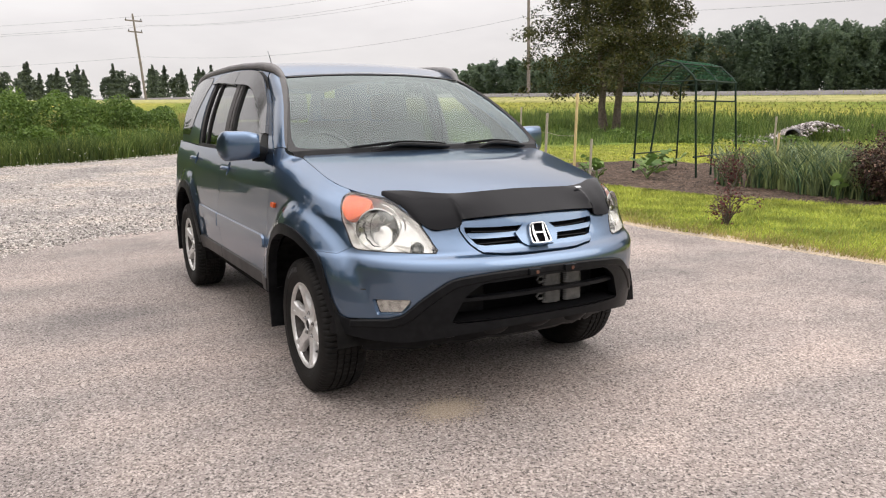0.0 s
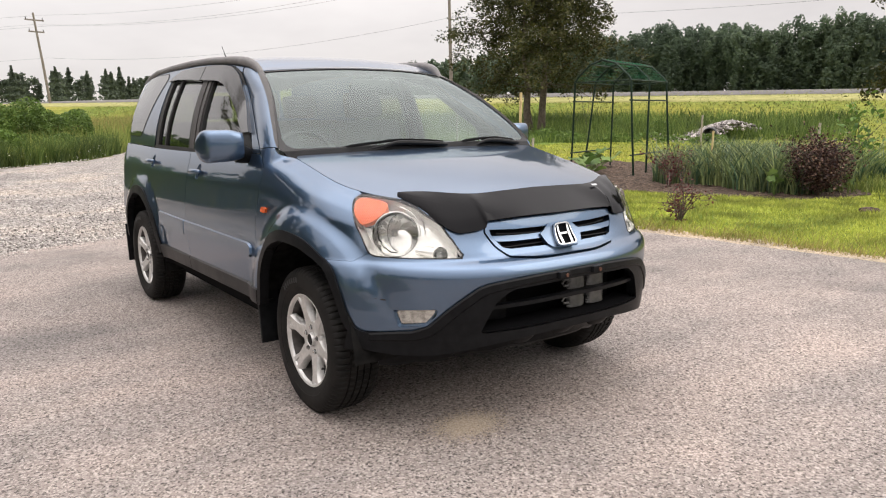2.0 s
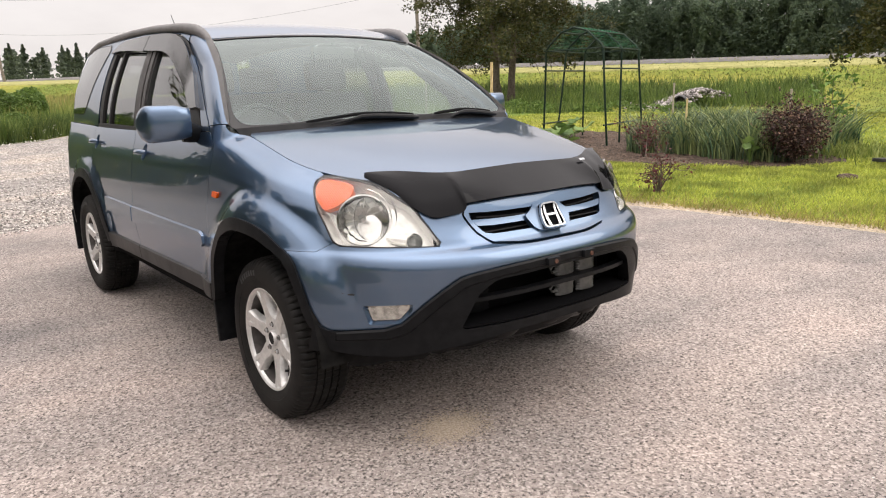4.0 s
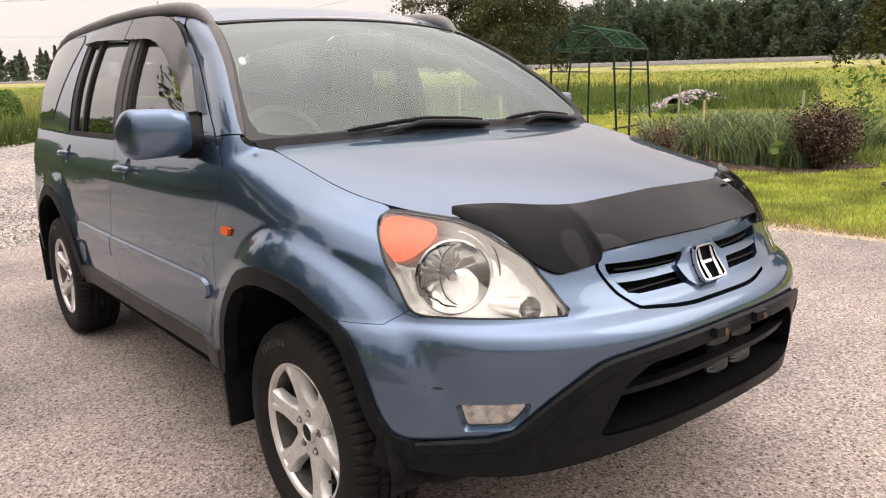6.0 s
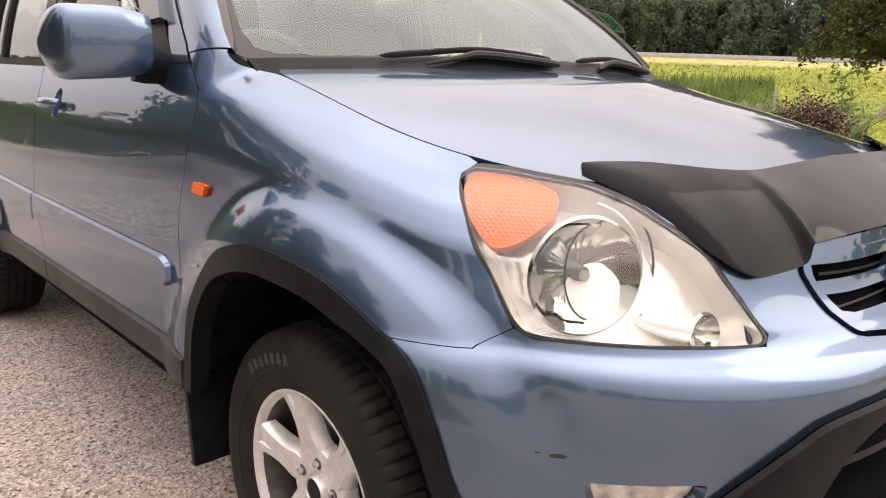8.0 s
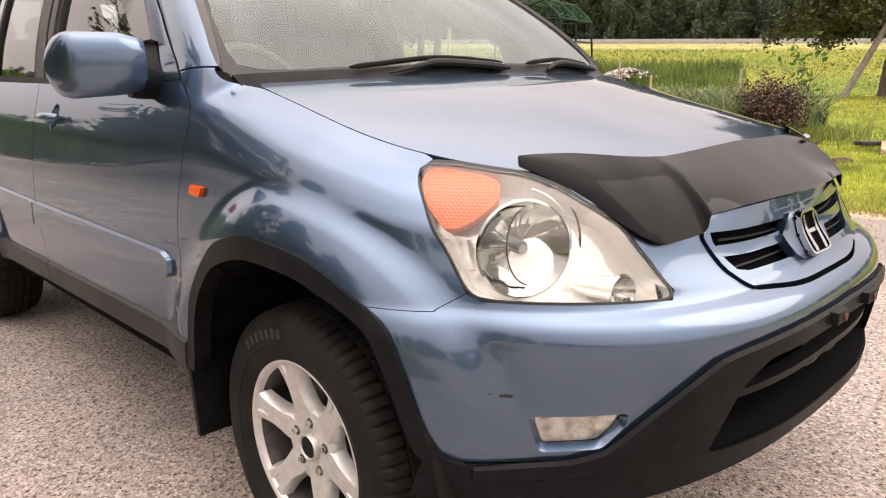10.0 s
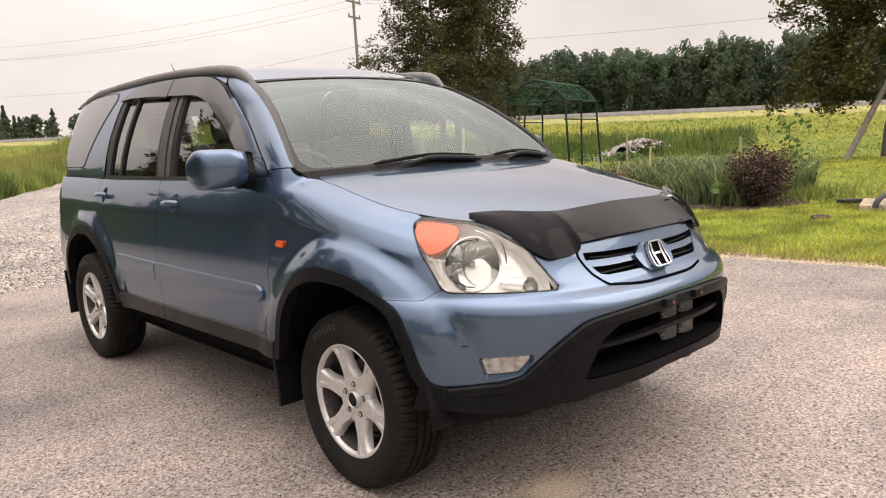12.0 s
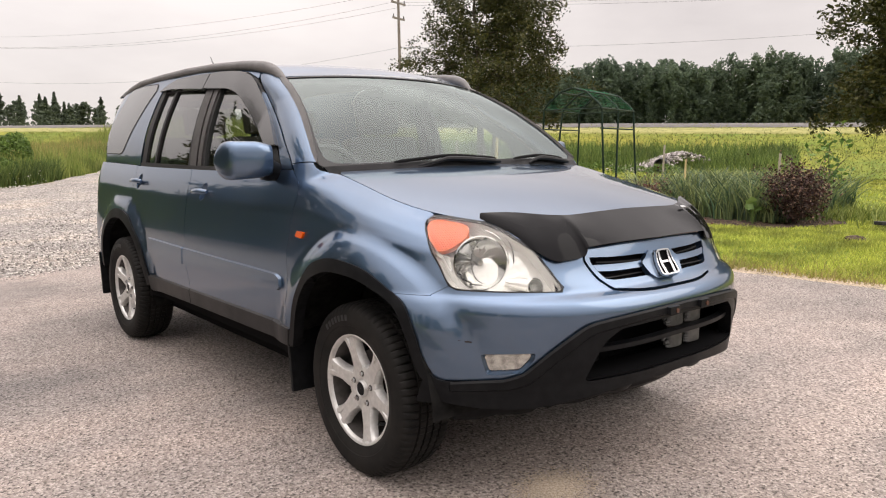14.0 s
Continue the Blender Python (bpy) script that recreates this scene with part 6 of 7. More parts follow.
    # mud flaps and wheel house liners
    for y0, lean in ((0.40, 0.03), (WHEELBASE + 0.42, 0.05)):
        bm = bmesh.new()
        box(bm, (s * 0.795, y0 + lean, 0.372), (0.16, 0.020, 0.285), pose(0, 0, 0, -7, 0, 0).to_3x3(), bevel=0.006)
        part("mud_flap", bm, BLACK_PLASTIC, car, "black rubber mud flap")
    for yc in (0.0, WHEELBASE):
        bm = bmesh.new()
        rings = []
        for x in (0.55, 0.70, 0.84):
            rings.append([bm.verts.new((s * x, yc + 0.455 * math.cos(a), AXLE_Z + 0.455 * math.sin(a))) for a in np.linspace(0.06, math.pi + (0.1 if yc else -0.02), 20)])
        for q, w in zip(rings, rings[1:]):
            for j in range(19):
                bm.faces.new((q[j], q[j + 1], w[j + 1], w[j]))
        bm.faces.new(rings[0])
        part("wheel_liner", bm, LINER, car)

# rear end
panel("tailgate", [(0.0, 0.42), (0.60, 0.42), (0.60, 1.0), (0.0, 1.0)], lambda a, v: (a, body(4.9, v)[1] + 0.01 * (1 - a * a), 0.45 + (v - 0.42) / 0.58 * 0.67), PAINT, car, (0.1, 0.05), sides=BOTH)
panel("tailgate", [(0.40, 0.0), (0.66, 0.0), (0.55, 1.0), (0.0, 1.0), (0.0, 0.86), (0.44, 0.86)], lambda a, w: (a, 3.47 - 0.10 * w, 1.10 + 0.48 * w), PAINT, car, (0.1, 0.1), sides=BOTH)
panel("rear_glass", [(0.0, 0.02), (0.46, 0.02), (0.46, 0.88), (0.0, 0.88)], lambda a, w: (a, 3.46 - 0.10 * w, 1.10 + 0.48 * w), GLASS_SIDE, car, (0.2, 0.2), thick=0, sides=BOTH, label="tailgate window glass")

# wipers and scuttle
panel("scuttle", [(0.0, 0.185), (0.70, 0.27), (0.715, 0.33), (0.0, 0.24)], lambda x, y: (x, y, hood_z(x, y) - 0.012), BLACK_PLASTIC, car, (0.08, 0.03), sides=BOTH)
for pts, arm in (([(-0.47, 0.004), (-0.35, 0.018), (-0.193, 0.036), (-0.06, 0.026), (0.07, 0.006)], (0.08, 0.0)), ([(0.19, 0.004), (0.30, 0.022), (0.40, 0.034), (0.50, 0.028), (0.60, 0.012)], (0.62, 0.0))):
    bm = bmesh.new()
    line = [Vector(screen(a, b)) + Vector((0, -0.010, 0.010)) for a, b in spline(pts, 3)]
    tube(bm, line, [0.002] + [0.0045] * (len(line) - 2) + [0.003], 8, flat=1.6)
    wiper = part("wiper", bm, BLACK_PLASTIC, car, "black windscreen wiper")
    bm = bmesh.new()
    (x0, _), (x1, w1), (x2, w2) = pts[1], pts[2], pts[3]
    line = [Vector(screen(a, b)) + Vector((0, -0.018, 0.006)) for a, b in spline([(x0 - 0.02, -0.022), (x1 - 0.06, w1 - 0.028), (x1, w1 - 0.016), (x2, w2 - 0.018), (arm[0], -0.012)], 3)]
    tube(bm, line, [0.003] + [0.007 + 0.009 * min(1, k / 5) for k in range(len(line) - 2)] + [0.012], 8, flat=0.7)
    part("wiper_arm", bm, BLACK_PLASTIC, wiper)
bm = bmesh.new()
tube(bm, [(-0.05, 2.9, 1.68), (-0.05, 2.97, 1.78), (-0.05, 3.04, 1.86)], [0.006, 0.004, 0.002], 6)
part("antenna", bm, RUBBER_SEAL, car, "short black roof antenna")

# cabin: dashboard, wheel, seats, inner mirror
bm = bmesh.new()
box(bm, (0, 0.62, 0.98), (1.36, 0.55, 0.22), bevel=0.06)
box(bm, (0, 0.42, 1.06), (1.30, 0.36, 0.08), bevel=0.03)
part("dashboard", bm, DASH, car, "grey dashboard")
bm = bmesh.new()
m = pose(-0.37, 0.86, 1.06, 62, 0, 0)
tube(bm, [m @ Vector((0.185 * math.cos(a), 0.185 * math.sin(a), 0)) for a in np.linspace(0, 2 * math.pi, 33)], 0.014, 8, caps=False)
for a in (0.1, math.pi - 0.1, -math.pi / 2):
    tube(bm, [m @ Vector((0.03 * math.cos(a), 0.03 * math.sin(a), 0.02)), m @ Vector((0.18 * math.cos(a), 0.18 * math.sin(a), 0))], 0.016, 6)
tube(bm, [m @ Vector((0, 0, 0.03)), m @ Vector((0, 0, -0.25))], [0.07, 0.03], 14)
part("steering_wheel", bm, SEAT_CLOTH, car, "grey steering wheel")
for sx, y0, w in ((-0.37, 1.42, 0.50), (0.37, 1.42, 0.50), (-0.34, 2.35, 0.60), (0.34, 2.35, 0.60)):
    bm = bmesh.new()
    box(bm, (sx, y0 - 0.22, 0.70), (w, 0.52, 0.16), bevel=0.05)
    box(bm, (sx, y0 + 0.06, 0.98), (w, 0.14, 0.60), pose(0, 0, 0, -14, 0, 0).to_3x3(), bevel=0.055)
    seat = part("seat", bm, SEAT_CLOTH, car, "dark cloth seat")
    bm = bmesh.new()
    box(bm, (sx, y0 + 0.14, 1.375), (0.26, 0.09, 0.17), pose(0, 0, 0, -10, 0, 0).to_3x3(), bevel=0.04)
    for k in (-0.06, 0.06):
        tube(bm, [(sx + k, y0 + 0.12, 1.22), (sx + k, y0 + 0.135, 1.32)], 0.006, 6)
    part("headrest", bm, SEAT_CLOTH, seat)
bm = bmesh.new()
box(bm, (0.0, 0.80, 1.475), (0.24, 0.03, 0.062), pose(0, 0, 0, 10, 0, 0).to_3x3(), bevel=0.014)
tube(bm, [(0, 0.80, 1.49), (0, 0.795, 1.525)], 0.010, 8)
part("inner_mirror", bm, DASH, car, "interior rear-view mirror")

# wheels: tyre with cut tread, six-spoke alloy, hub, nuts, disc
def wheel_kit():
    bm = bmesh.new()
    prof = [(-0.088, 0.196), (-0.098, 0.213), (-0.106, 0.235), (-0.107, 0.241), (-0.109, 0.243), (-0.111, 0.265), (-0.109, 0.286), (-0.103, 0.302), (-0.092, 0.315), (-0.078, 0.3205), (-0.052, 0.3240), (-0.051, 0.316), (-0.044, 0.316), (-0.043, 0.325),
            (-0.020, 0.3255), (-0.019, 0.317), (-0.012, 0.317), (-0.011, 0.3255)]
    prof += [(-a, r) for a, r in prof[::-1]]
    n = 360
    rings = lathe(bm, prof, n)
    for i, (a, r) in enumerate(prof):
        for k in range(n):
            cut = 0.0
            if 0.045 < abs(a) < 0.10 and (k + (1 if a > 0 else 0)) % 5 == 0 and r > 0.312:
                cut = 0.007
            elif abs(a) <= 0.045 and r > 0.3245 and k % 5 == 2:
                cut = 0.005
            v = rings[i][k]
            q = math.hypot(v.co.y, v.co.z)
            v.co.y, v.co.z = v.co.y * (q - cut) / q, v.co.z * (q - cut) / q
    tyre = mesh_ob("tyre", bm, TYRE, 30)
    bm = bmesh.new()
    lathe(bm, [(-0.080, 0.212), (-0.091, 0.211), (-0.095, 0.206), (-0.094, 0.200), (-0.088, 0.194), (-0.080, 0.191)], 72)
    wheel = mesh_ob("wheel", bm, ALLOY, 40)
    # Barrel darker than the alloy face: shade behind the spokes, put in colour.
    bm = bmesh.new()
    lathe(bm, [(-0.080, 0.191), (-0.05, 0.186), (0.02, 0.178), (0.085, 0.185), (0.092, 0.21)], 48)
    barrel = mesh_ob("rim_barrel", bm, STEEL, 40)
    kit = [(tyre, Matrix()), (barrel, Matrix())]
    bm = bmesh.new()
    st = [(0.055, 0.034, -0.068, 0.034), (0.085, 0.037, -0.072, 0.034), (0.105, 0.031, -0.076, 0.034), (0.13, 0.0285, -0.079, 0.033), (0.155, 0.030, -0.083, 0.031), (0.18, 0.036, -0.088, 0.028), (0.198, 0.046, -0.091, 0.022)]
    rows = []
    for r, w, x, th in st:
        g = 0.006 * sstep(0.15, 0.18, r)
        sec = [(-w * 1.10, x + th), (-w * 1.02, x + 0.012), (-w * 0.80, x + 0.001), (-w * 0.32, x), (-w * 0.26, x + g), (w * 0.26, x + g), (w * 0.32, x), (w * 0.80, x + 0.001), (w * 1.02, x + 0.012), (w * 1.10, x + th)]
        rows.append([bm.verts.new((xx, t, r)) for t, xx in sec])
    for q, w in zip(rows, rows[1:]):
        for j in range(9):
            bm.faces.new((q[j], q[j + 1], w[j + 1], w[j]))
    spoke = mesh_ob("spoke", bm, ALLOY, 30)
    for k in range(6):
        kit.append((spoke, pose(0, 0, 0, 60 * k - 17, 0, 0)))
    bm = bmesh.new()
    lathe(bm, [(-0.060, 0.028), (-0.066, 0.033), (-0.0685, 0.050), (-0.0690, 0.072), (-0.066, 0.086), (-0.056, 0.092), (-0.036, 0.094)], 48)
    kit.append((mesh_ob("hub", bm, ALLOY, 40), Matrix()))
    bm = bmesh.new()
    lathe(bm, [(-0.076, 0.0005), (-0.077, 0.018), (-0.076, 0.0245), (-0.060, 0.026)], 32)
    kit.append((mesh_ob("centre_cap", bm, BLACK_PLASTIC, 40), Matrix()))
    bm = bmesh.new()
    lathe(bm, [(-0.060, 0.0255), (-0.077, 0.0258), (-0.0795, 0.028), (-0.077, 0.0305), (-0.060, 0.032)], 36)
    kit.append((mesh_ob("cap_ring", bm, ALLOY, 40), Matrix()))
    # Wells take the darker steel for the shade inside the nut holes.
    bm = bmesh.new()
    lathe(bm, [(-0.0692, 0.0005), (-0.0696, 0.0118), (-0.062, 0.012)], 16)
    well = mesh_ob("nut_well", bm, STEEL, 40)
    bm = bmesh.new()
    lathe(bm, [(-0.078, 0.0005), (-0.078, 0.0075), (-0.066, 0.0085)], 6)
    nut = mesh_ob("wheel_nut", bm, CHROME, 20)
    for k in range(5):
        a = radians(72 * k + 20)
        m = Matrix.Translation((0.0, 0.0575 * math.cos(a), 0.0575 * math.sin(a)))
        kit += [(well, m), (nut, m)]
    bm = bmesh.new()
    lathe(bm, [(-0.03, 0.03), (-0.032, 0.07), (-0.012, 0.075), (-0.010, 0.135), (0.01, 0.137), (0.012, 0.08)], 48)
    kit.append((mesh_ob("brake_disc", bm, STEEL, 30), Matrix()))
    # A near-black disc closes the wheel, as shade seen between the spokes.
    bm = bmesh.new()
    lathe(bm, [(0.045, 0.0005), (0.045, 0.185)], 32)
    kit.append((mesh_ob("wheel_back", bm, DARK, 40), Matrix()))
    # worn raised marking on the sidewall
    bm = bmesh.new()
    box(bm, (-0.1105, 0, 0.270), (0.0025, 0.016, 0.022), bevel=0.001)
    mark = mesh_ob("sidewall_mark", bm, RUBBER_SEAL, 30)
    for k in range(7):
        kit.append((mark, pose(0, 0, 0, -8 - 5.2 * k, 0, 0)))
    bm = bmesh.new()
    tube(bm, [(-0.060, 0, 0.165), (-0.085, 0, 0.158)], [0.006, 0.005], 8)
    kit.append((mesh_ob("valve", bm, RUBBER_SEAL, 40), pose(0, 0, 0, 128, 0, 0)))
    return wheel, kit


wheel_ob, kit = wheel_kit()
used = set()
for y, spin in ((0.0, 0), (WHEELBASE, 11)):
    for s in (-1, 1):
        steer = -0.5 if y == 0 else 0.0
        m = pose(s * (0.765 if y else 0.738), y, AXLE_Z, 0, 0, (0 if s < 0 else 180) + steer) @ pose(0, 0, 0, spin, 0, 0)
        w = wheel_ob if wheel_ob not in used else new("wheel", wheel_ob.data)
        used.add(wheel_ob)
        w.parent, w.matrix_basis = car, m
        tagged(w, "six-spoke silver alloy wheel")
        for ob, k in kit:
            o = ob if ob not in used else new(ob.name.split(".")[0], ob.data)
            used.add(ob)
            o.parent, o.matrix_basis = w, k

# ---- garden ----
GREEN_PIPE = mat("dark_green_plastic_pipe", (0.006, 0.021, 0.012), 0.55, spec=0.25)
NETTING = mat("green_netting", (0.02, 0.16, 0.07), 0.6)
gz = 0.06
frame_ob = thing("garden_arch", (10.3, 7.9, gz), "dark green tubular arch frame with netting", "garden arch")
A0, D0, AX = Vector((9.3, 8.42)), Vector((9.4, 6.85)), Vector((1.87, 0.62))


def hoop_pt(k, t):
    """t from 0 (one foot) over the top to 1 (other foot)."""
    a, d = A0 + AX * k, D0 + AX * k
    prof = [(0.0, 0.0), (0.03, 1.0), (0.05, 1.86), (0.10, 1.96), (0.30, 2.20), (0.5, 2.28), (0.70, 2.20), (0.90, 1.96), (0.95, 1.86), (0.97, 1.0), (1.0, 0.0)]
    f = t * (len(prof) - 1)
    i = min(int(f), len(prof) - 2)
    s = prof[i][0] + (prof[i + 1][0] - prof[i][0]) * (f - i)
    z = prof[i][1] + (prof[i + 1][1] - prof[i][1]) * (f - i)
    p = a.lerp(d, s)
    return Vector((p.x - 10.3, p.y - 7.9, z))


for k in (0.0, 0.5, 1.0):
    bm = bmesh.new()
    lean = {0.0: (0.0, 0.0, 0.05, 0.0), 0.5: (-0.16, 0.05, -0.10, 0.02), 1.0: (0.05, 0.0, 0.10, 0.0)}[k]
    pts = []
    for i in range(11):
        p = hoop_pt(k, i / 10)
        low = max(0.0, 1 - p.z / 1.8)
        o = lean[:2] if i < 5 else lean[2:]
        pts.append(p + Vector((o[0] * low, o[1] * low, 0)))
    tube(bm, pts, 0.021, 8)
    part("hoop", bm, GREEN_PIPE, frame_ob)
for t in (0.155, 0.2, 0.4, 0.5, 0.6, 0.8, 0.845, 0.04, 0.96):
    bm = bmesh.new()
    tube(bm, [hoop_pt(-0.03, t), hoop_pt(1.03, t)], 0.017, 6)
    part("cross_bar", bm, GREEN_PIPE, frame_ob)
for k in (0.0, 1.0):
    bm = bmesh.new()
    tube(bm, [hoop_pt(k, 0.2), hoop_pt(k, 0.8)], 0.013, 6)
    part("tie_bar", bm, GREEN_PIPE, frame_ob)
nv, nf = [], []


def strand(p, q):
    k = len(nv)
    o = Vector((0, 0, 0.0022))
    nv.extend([tuple(p - o), tuple(q - o), tuple(q + o), tuple(p + o)])
    nf.append((k, k + 1, k + 2, k + 3))


for i in range(40):
    for j in range(13):
        t0, t1 = 0.22 + 0.56 * i / 40, 0.22 + 0.56 * (i + 1) / 40
        strand(hoop_pt(j / 12, t0) + Vector((0, 0, 0.016)), hoop_pt(j / 12, t1) + Vector((0, 0, 0.016)))
for i in range(23):
    t0 = 0.22 + 0.56 * i / 22
    for j in range(12):
        strand(hoop_pt(j / 12, t0) + Vector((0, 0, 0.016)), hoop_pt((j + 1) / 12, t0) + Vector((0, 0, 0.016)))
tagged(soup("netting", nv, nf, NETTING, frame_ob), "green plastic plant netting", kind="stuff")

# stakes and string
STAKE = two_tone("raw_wood_stake", (0.45, 0.34, 0.16), (0.58, 0.46, 0.24), 12, 0.85, 0, 60, 0.4, 0.004)
GREY_STAKE = two_tone("grey_wood_stake", (0.28, 0.25, 0.2), (0.38, 0.34, 0.28), 12, 0.9, 0, 60, 0.4, 0.004)
for (x, y, top, w, m, lab) in ((6.02, 6.36, 1.64, 0.034, STAKE, "tall raw yellow wooden garden stake"), (7.16, 8.65, 1.32, 0.04, GREY_STAKE, "grey wooden garden stake"),
                               (7.19, 7.33, 0.85, 0.035, GREY_STAKE, "short grey wooden garden stake"), (8.48, 11.4, 1.46, 0.03, GREY_STAKE, "thin grey garden stake"),
                               (9.6, 5.2, 0.95, 0.03, STAKE, "short stake among the leeks"), (14.2, 8.7, 1.2, 0.04, GREY_STAKE, "grey post behind the bed"), (14.6, 5.9, 1.0, 0.05, GREY_STAKE, "short dark post behind the shrub")):
    z0 = ground_z(x, y)
    st = thing("garden_stake", (x, y, z0), lab, "stake", "garden stakes")
    bm = bmesh.new()
    box(bm, (0, 0, (top - z0) / 2 - 0.05), (w, w, top - z0 + 0.1), pose(0, 0, 0, 1.0, 0.8, 20).to_3x3(), bevel=0.004)
    part("stake", bm, m, st)
bm = bmesh.new()
for h in (0.55, 0.95):
    tube(bm, [(6.02, 6.36, h), (6.6, 7.5, h - 0.04), (7.16, 8.65, h), (7.8, 10.0, h - 0.04), (8.48, 11.4, h + 0.05)], 0.003, 4)
tagged(mesh_ob("garden_string", bm, GREY_STAKE, 0), "thin string strung between garden stakes", "string")

# leeks and long-leaved plants
rg = np.random.RandomState(17)
n = 520
px, py = rg.uniform(8.7, 11.6, n), rg.uniform(3.0, 6.1, n)
ok = (px > 8.6 + 0.10 * (py - 3) + 0.25 * np.sin(py * 3)) & (px < 11.6)
px, py = px[ok], py[ok]
m = len(px)
rows = []
for k in range(9):
    base = np.stack([px + rg.normal(0, 0.03, m), py + rg.normal(0, 0.03, m), ground_many(px, py)], 1)
    rows.append(blades(base, rg.uniform(0.35, 0.92, m), rg.uniform(0.018, 0.032, m), 0.8, 0.6, rg, 5))
stuff_from("leek_plants", rows, LEEK, "dense blue-green leek leaves with yellow tips", "vegetable plants")


def squash(name, x, y, count, r, size, label):
    z0 = ground_z(x, y)
    pl = thing(name, (x, y, z0), label, "vegetable plant", "squash plants")
    v, f = [], []
    for k in range(count):
        a, d = rg.uniform(0, 6.28), rg.uniform(0.1, 1.0) * r
        c = Vector((math.cos(a) * d, math.sin(a) * d, rg.uniform(0.12, 0.38)))
        s = size * rg.uniform(0.6, 1.2)
        tilt = Matrix.Rotation(rg.uniform(-0.6, 0.6), 3, "X") @ Matrix.Rotation(rg.uniform(-0.6, 0.6), 3, "Y")
        k0 = len(v)
        v.append(tuple(c + tilt @ Vector((0, 0, -0.03))))
        m_ = 14
        for j in range(m_):
            b = 6.28 * j / m_
            rr = s * (0.5 + 0.08 * math.cos(5 * b))
            v.append(tuple(c + tilt @ Vector((rr * math.cos(b), rr * math.sin(b), 0.02 * math.cos(3 * b)))))
        f += [(k0, k0 + 1 + j, k0 + 1 + (j + 1) % m_) for j in range(m_)]
    tagged(soup("leaves", v, f, SQUASH, pl), "broad green leaves")
    bm = bmesh.new()
    for k in range(6):
        a = rg.uniform(0, 6.28)
        tube(bm, [(0, 0, 0), (math.cos(a) * r * 0.3, math.sin(a) * r * 0.3, 0.15), (math.cos(a) * r * 0.6, math.sin(a) * r * 0.6, 0.22)], 0.008, 5)
    part("stems", bm, SQUASH, pl)


for x, y, c, r, s in ((8.6, 7.3, 9, 0.35, 0.26), (9.4, 8.0, 12, 0.5, 0.28), (8.2, 8.6, 8, 0.35, 0.22), (7.6, 7.6, 8, 0.3, 0.2), (10.4, 8.6, 10, 0.5, 0.28), (8.55, 3.35, 4, 0.15, 0.2), (7.0, 8.4, 8, 0.3, 0.22), (9.7, 2.8, 4, 0.2, 0.16)):
    squash("squash_plant", x, y, c, r, s, "low green squash plant with broad leaves")


def shrub(name, x, y, h, r, n, leaf, material, label, seed, bare=10, accents=None, squat=0.55):
    """A twiggy bush: stems fanning from one root, with leaves along them."""
    q, rr = random.Random(seed), np.random.RandomState(seed)
    z0 = ground_z(x, y)
    b = thing(name, (x, y, z0), label, "shrub")
    bm, tips = bmesh.new(), []
    for k in range(bare):
        a = q.uniform(0, 6.28)
        e = q.uniform(0.15, 1.0)
        limb(bm, (0, 0, -0.02), (math.cos(a) * r * e, math.sin(a) * r * e, h * 0.9), math.hypot(r * e, h) * q.uniform(0.7, 1.0), 0.011, 1, q, tips, 0.4)
    tagged(part("branchwork", bm, BARK, b), "bare brown twigs", kind="stuff")
    tp = np.array([tuple(t) for t in tips])
    tp = tp[tp[:, 2] > h * 0.12]
    p = tp[rr.randint(0, len(tp), n)] + rr.normal(0, 1, (n, 3)) * np.array([r, r, h]) * 0.10
    if squat:
        u = rr.normal(size=(n // 2, 3))
        u /= np.linalg.norm(u, axis=1)[:, None]
        p[: n // 2] = u * np.array([r, r, h * 0.5]) * rr.uniform(0.5, 1.0, (n // 2, 1)) + np.array([0, 0, h * squat])
    v, f = leaves(p, rr.uniform(0.6, 1.4, n) * leaf, rr, 0.1, 0.6)
    tagged(soup("leaves", v, f, material, b), label.split(" with ")[0])
    if accents:
        sel = p[rr.randint(0, n, accents[0])] * 1.03
        v, f = leaves(sel, accents[1], rr, 0, 0.9)
        tagged(soup("blossom", v, f, accents[2], b), "faded pinkish blossom")
    return b


shrub("dark_bush", 9.05, 2.95, 0.80, 0.50, 5200, 0.042, BUSH_LEAF, "rounded dark purple bush with faded blossom", 3, 22, (1500, 0.034, PINK_LEAF))
shrub("red_shrub", 5.15, 2.52, 0.47, 0.20, 420, 0.034, RED_LEAF, "small open dark red shrub with bare twigs", 4, 10, squat=0)
shrub("red_shrub", 8.3, 5.1, 0.62, 0.25, 500, 0.04, RED_LEAF, "small dark red shrub with thin twigs", 5, 10, squat=0)

# leaning green sapling behind the dark bush
sap = thing("sapling", (10.6, 3.5, ground_z(10.6, 3.5)), "young leaning green sapling with pale leaves", "sapling")
bm, tips = bmesh.new(), []
q = random.Random(8)
for d, L in (((0.35, -0.35, 0.9), 1.25), ((0.1, 0.0, 1.0), 0.9), ((0.5, -0.7, 0.75), 0.8)):
    limb(bm, (0, 0, 0), d, L, 0.014, 1, q, tips, 0.3)
tagged(part("branchwork", bm, BARK, sap), "slender brown stems", kind="stuff")
tp = np.array([tuple(t) for t in tips])
tp = tp[tp[:, 2] > 0.35]
p = tp[rg.randint(0, len(tp), 210)] + rg.normal(0, 0.05, (210, 3))
v, f = leaves(p, rg.uniform(0.09, 0.15, 210), rg, 0.2, 0.5)
tagged(soup("leaves", v, f, GREEN_LEAF, sap), "fresh green leaves")
n = 900
x, y = rg.normal(10.6, 0.5, n), rg.normal(2.9, 0.5, n)
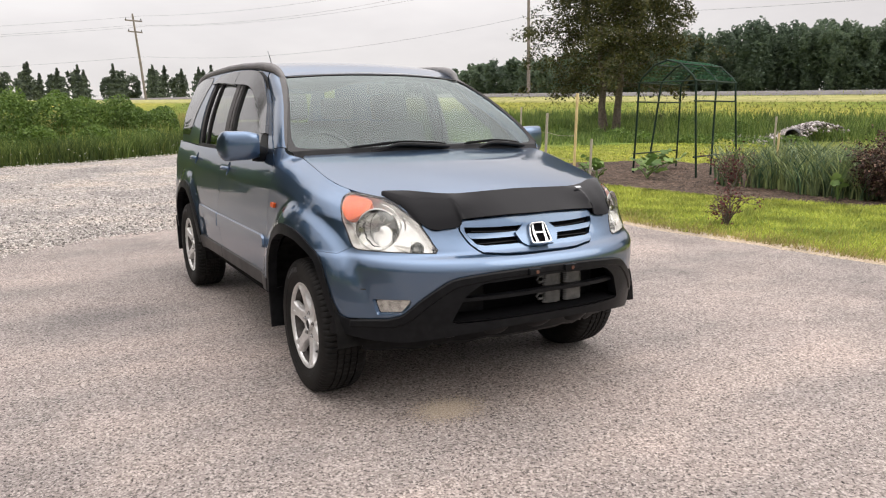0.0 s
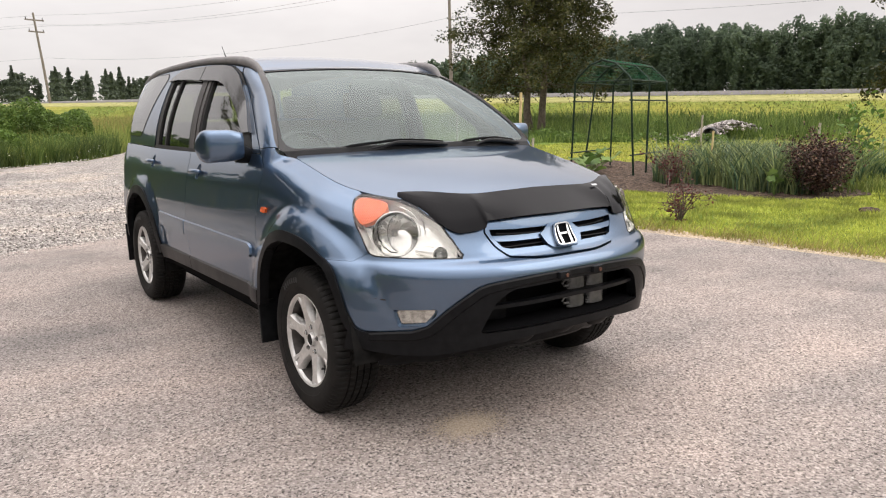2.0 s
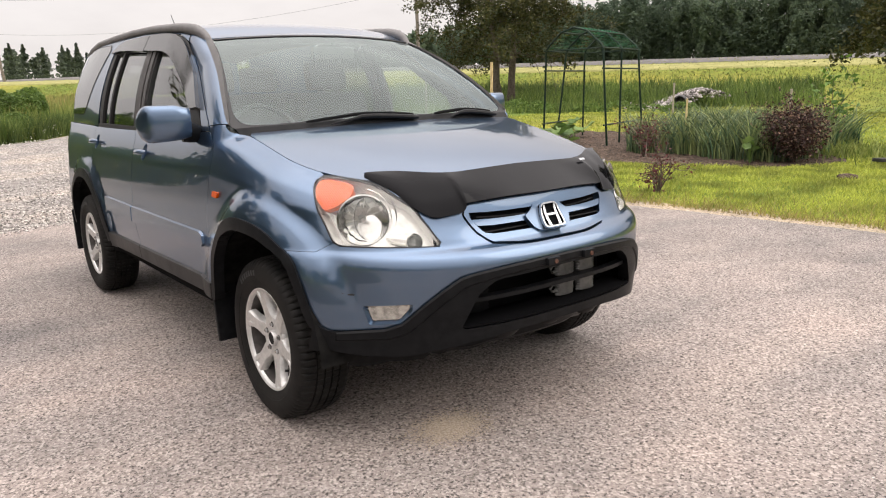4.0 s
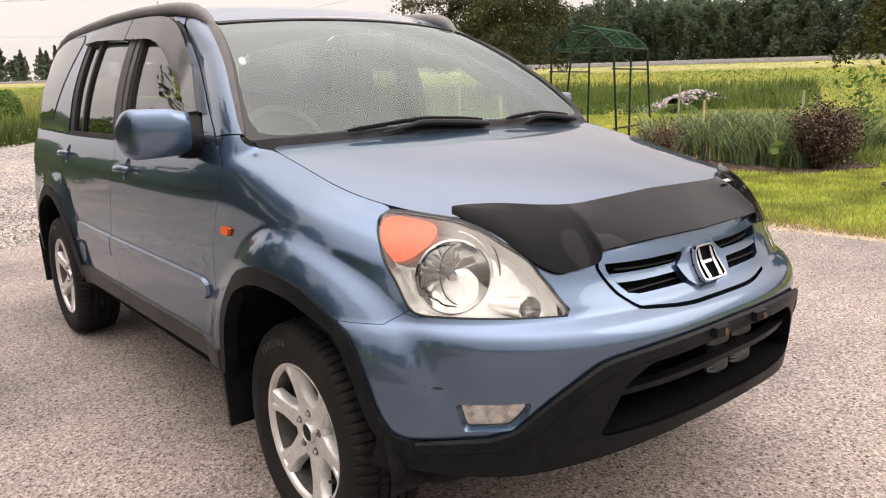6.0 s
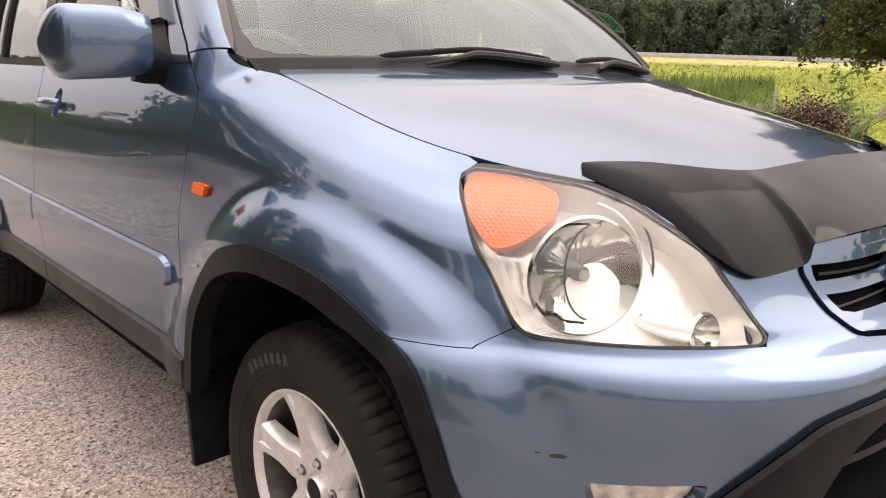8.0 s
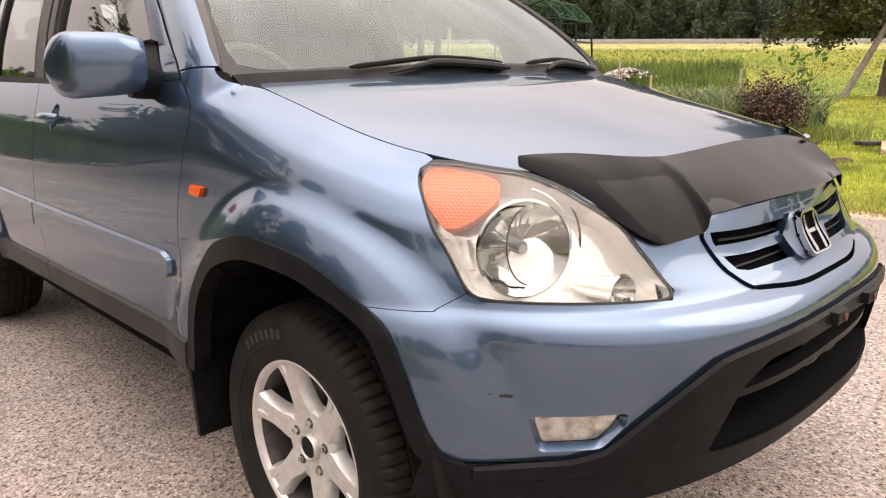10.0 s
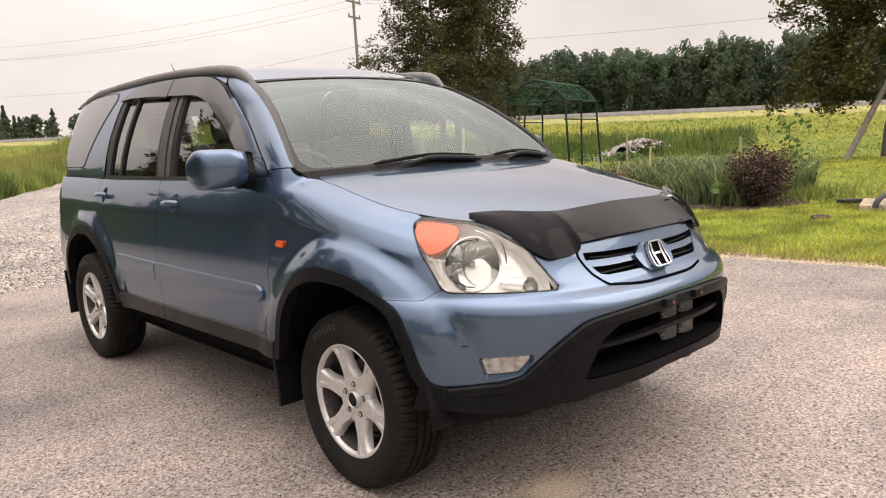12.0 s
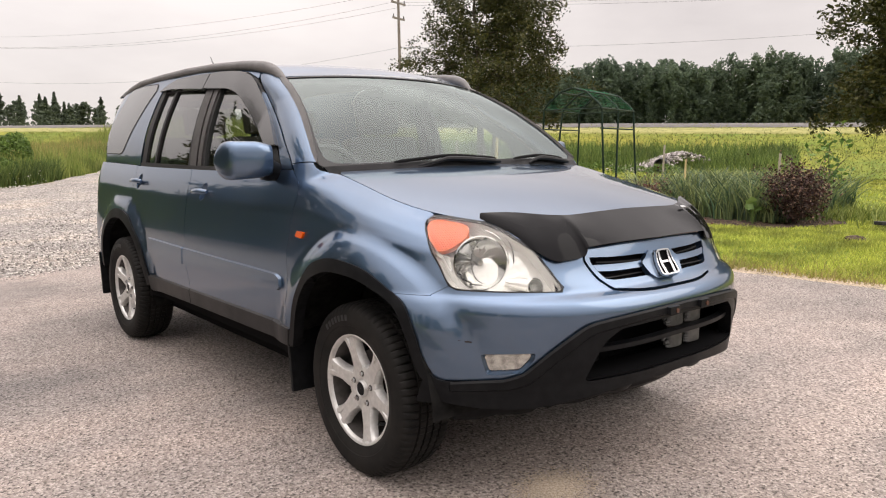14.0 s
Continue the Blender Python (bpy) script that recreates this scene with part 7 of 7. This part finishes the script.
stuff_from("bed_edge_weeds", [blades(np.stack([x, y, ground_many(x, y)], 1), rg.uniform(0.08, 0.3, n), np.full(n, 0.02), 0.8, 0.4, rg, 2)], GRASS_TALL, "rank grass round the end of the bed", "grass")

# culvert and stones in the ditch
RUBBLE = mat("grey_rubble", (0.35, 0.33, 0.31), 0.9, spec=0.2)
_g = node(RUBBLE, "ShaderNodeNewGeometry")
_r = ramp(RUBBLE, _g, "Random Per Island", [(0.0, (0.10, 0.09, 0.085)), (0.5, (0.27, 0.245, 0.235)), (1.0, (0.54, 0.50, 0.48))])
link(RUBBLE, _r, "Color", bsdf(RUBBLE), "Base Color")
PIPE = two_tone("black_corrugated_plastic", (0.012, 0.012, 0.013), (0.03, 0.03, 0.03), 20, 0.5)
cul = thing("culvert_pipe", (25.9, 16.6, 0.30), "black corrugated culvert pipe end among stones", "culvert")
bm = bmesh.new()
prof = [(0.0, 0.275)]
for k in range(16):
    prof += [(0.03 + 0.12 * k, 0.30 if k % 2 else 0.275), (0.10 + 0.12 * k, 0.30 if k % 2 else 0.275)]
lathe(bm, prof, 32)
lathe(bm, [(0.0, 0.275), (0.0, 0.255), (1.9, 0.255)], 32)
bmesh.ops.transform(bm, matrix=pose(0, 0, 0, 0, 0, 28), verts=bm.verts)
part("pipe", bm, PIPE, cul)
n = 900
x, y = rg.normal(0, 0.55, n), rg.normal(0, 0.55, n)
X, Y = 27.0 + 0.95 * x * 0.35 + y, 17.2 - x
ok = np.hypot(X - 25.9, Y - 16.6) > 0.38
X, Y = X[ok], Y[ok]
Z = ground_many(X, Y) + 0.72 * np.exp(-((X - 27.4) / 1.1) ** 2 - ((Y - 16.4) / 1.7) ** 2)
scatter_stones("rubble_stones", np.stack([X, Y, Z], 1), rg.uniform(0.04, 0.12, len(X)), RUBBLE, "heap of pale limestone rubble in the ditch", "rubble", 0.75)
n = 50
x = rg.normal(0, 1, n)
X, Y = 26.0 + rg.normal(0, 0.4, n), 18.2 + 0.6 * x
scatter_stones("rubble_stones", np.stack([X, Y, ground_many(X, Y) + 0.05], 1), rg.uniform(0.04, 0.12, n), RUBBLE, "pale limestone rubble along the ditch", "rubble", 0.75)

# sunken sand pit with a black plastic hoop on the lawn
pit = thing("sand_pit", (9.4, 1.15, ground_z(9.4, 1.15)), "black plastic hoop over a small sandy slab", "sand pit")
bm = bmesh.new()
box(bm, (0, 0, 0.03), (1.1, 0.9, 0.09), pose(0, 0, 0, 0, 0, 15).to_3x3(), bevel=0.02)
part("slab", bm, SAND, pit, "pale sandy slab")
bm = bmesh.new()
tube(bm, [(0.05 - 0.66 * math.cos(a), -0.25 + 0.35 * math.cos(a), 0.05 + 0.27 * math.sin(a)) for a in np.linspace(0, math.pi, 18)], 0.055, 8, flat=0.45)
part("hoop", bm, PIPE, pit, "black plastic hoop")
bm = bmesh.new()
box(bm, (0.45, 0.60, 0.045), (1.1, 0.14, 0.05), pose(0, 0, 0, 0, 3, -14).to_3x3(), bevel=0.008)
part("board", bm, PIPE, pit, "dark board")
bm = bmesh.new()
bmesh.ops.create_icosphere(bm, subdivisions=3, radius=1)
for v in bm.verts:
    k = 1 + 0.25 * noise.noise(v.co * 2.5)
    v.co = Vector((v.co.x * 0.16 * k, v.co.y * 0.12 * k, max(v.co.z, -0.2) * 0.05 * k))
mound_ob = mesh_ob("soil_mound", bm, SOIL, 60)
mound_ob.matrix_basis = pose(7.7, 1.55, 0.02)
tagged(mound_ob, "small brown soil mound in the lawn", "soil mound")
bm = bmesh.new()
box(bm, (0, 0, 0.02), (1.9, 0.35, 0.06), bevel=0.01)
edging = mesh_ob("stone_edging", bm, LIMESTONE, 40)
edging.matrix_basis = pose(8.2, 9.6, ground_z(8.2, 9.6), 0, 0, -30)
tagged(edging, "pale stone edging slab by the bed", "edging")

# ---- small marks ----
chip = mat("scratch", (0.015, 0.016, 0.02), 0.7)
for line in ([(0.0, 0.0), (0.012, 0.003), (0.026, 0.002), (0.024, -0.003), (0.004, -0.004)], [(0.036, 0.004), (0.044, 0.005), (0.043, 0.002)]):
    panel("paint_chip", [(0.735 + a * 0.8, 0.609 + b) for a, b in line], body, chip, bumper, (0.05, 0.05), lift=0.0006, thick=0, sides=RIGHT, label="small black scratch in the paint")
panel("paint_chip", [(0.868, 0.528), (0.862, 0.545), (0.852, 0.552), (0.859, 0.543), (0.864, 0.528)], body, chip, bumper, (0.05, 0.05), lift=0.0006, thick=0, sides=RIGHT, label="thin curved scratch in the paint")
STAIN = mat("tan_stain", (0.42, 0.33, 0.24), 0.9, spec=0.2)
_n = noise_tex(STAIN, 130, 4)
_r = ramp(STAIN, _n, "Fac", [(0.4, (0.38, 0.31, 0.235)), (0.6, (0.58, 0.49, 0.39))])
link(STAIN, _r, "Color", bsdf(STAIN), "Base Color")
pts = np.stack([rs.normal(-0.36, 0.075, 4000), rs.normal(-0.55, 0.055, 4000), np.full(4000, 0.0135)], 1)
scatter_stones("spilt_sand", pts, rs.uniform(0.0025, 0.005, 4000), STAIN, "pale tan spot of fine sand on the asphalt", "sand", 0.25)
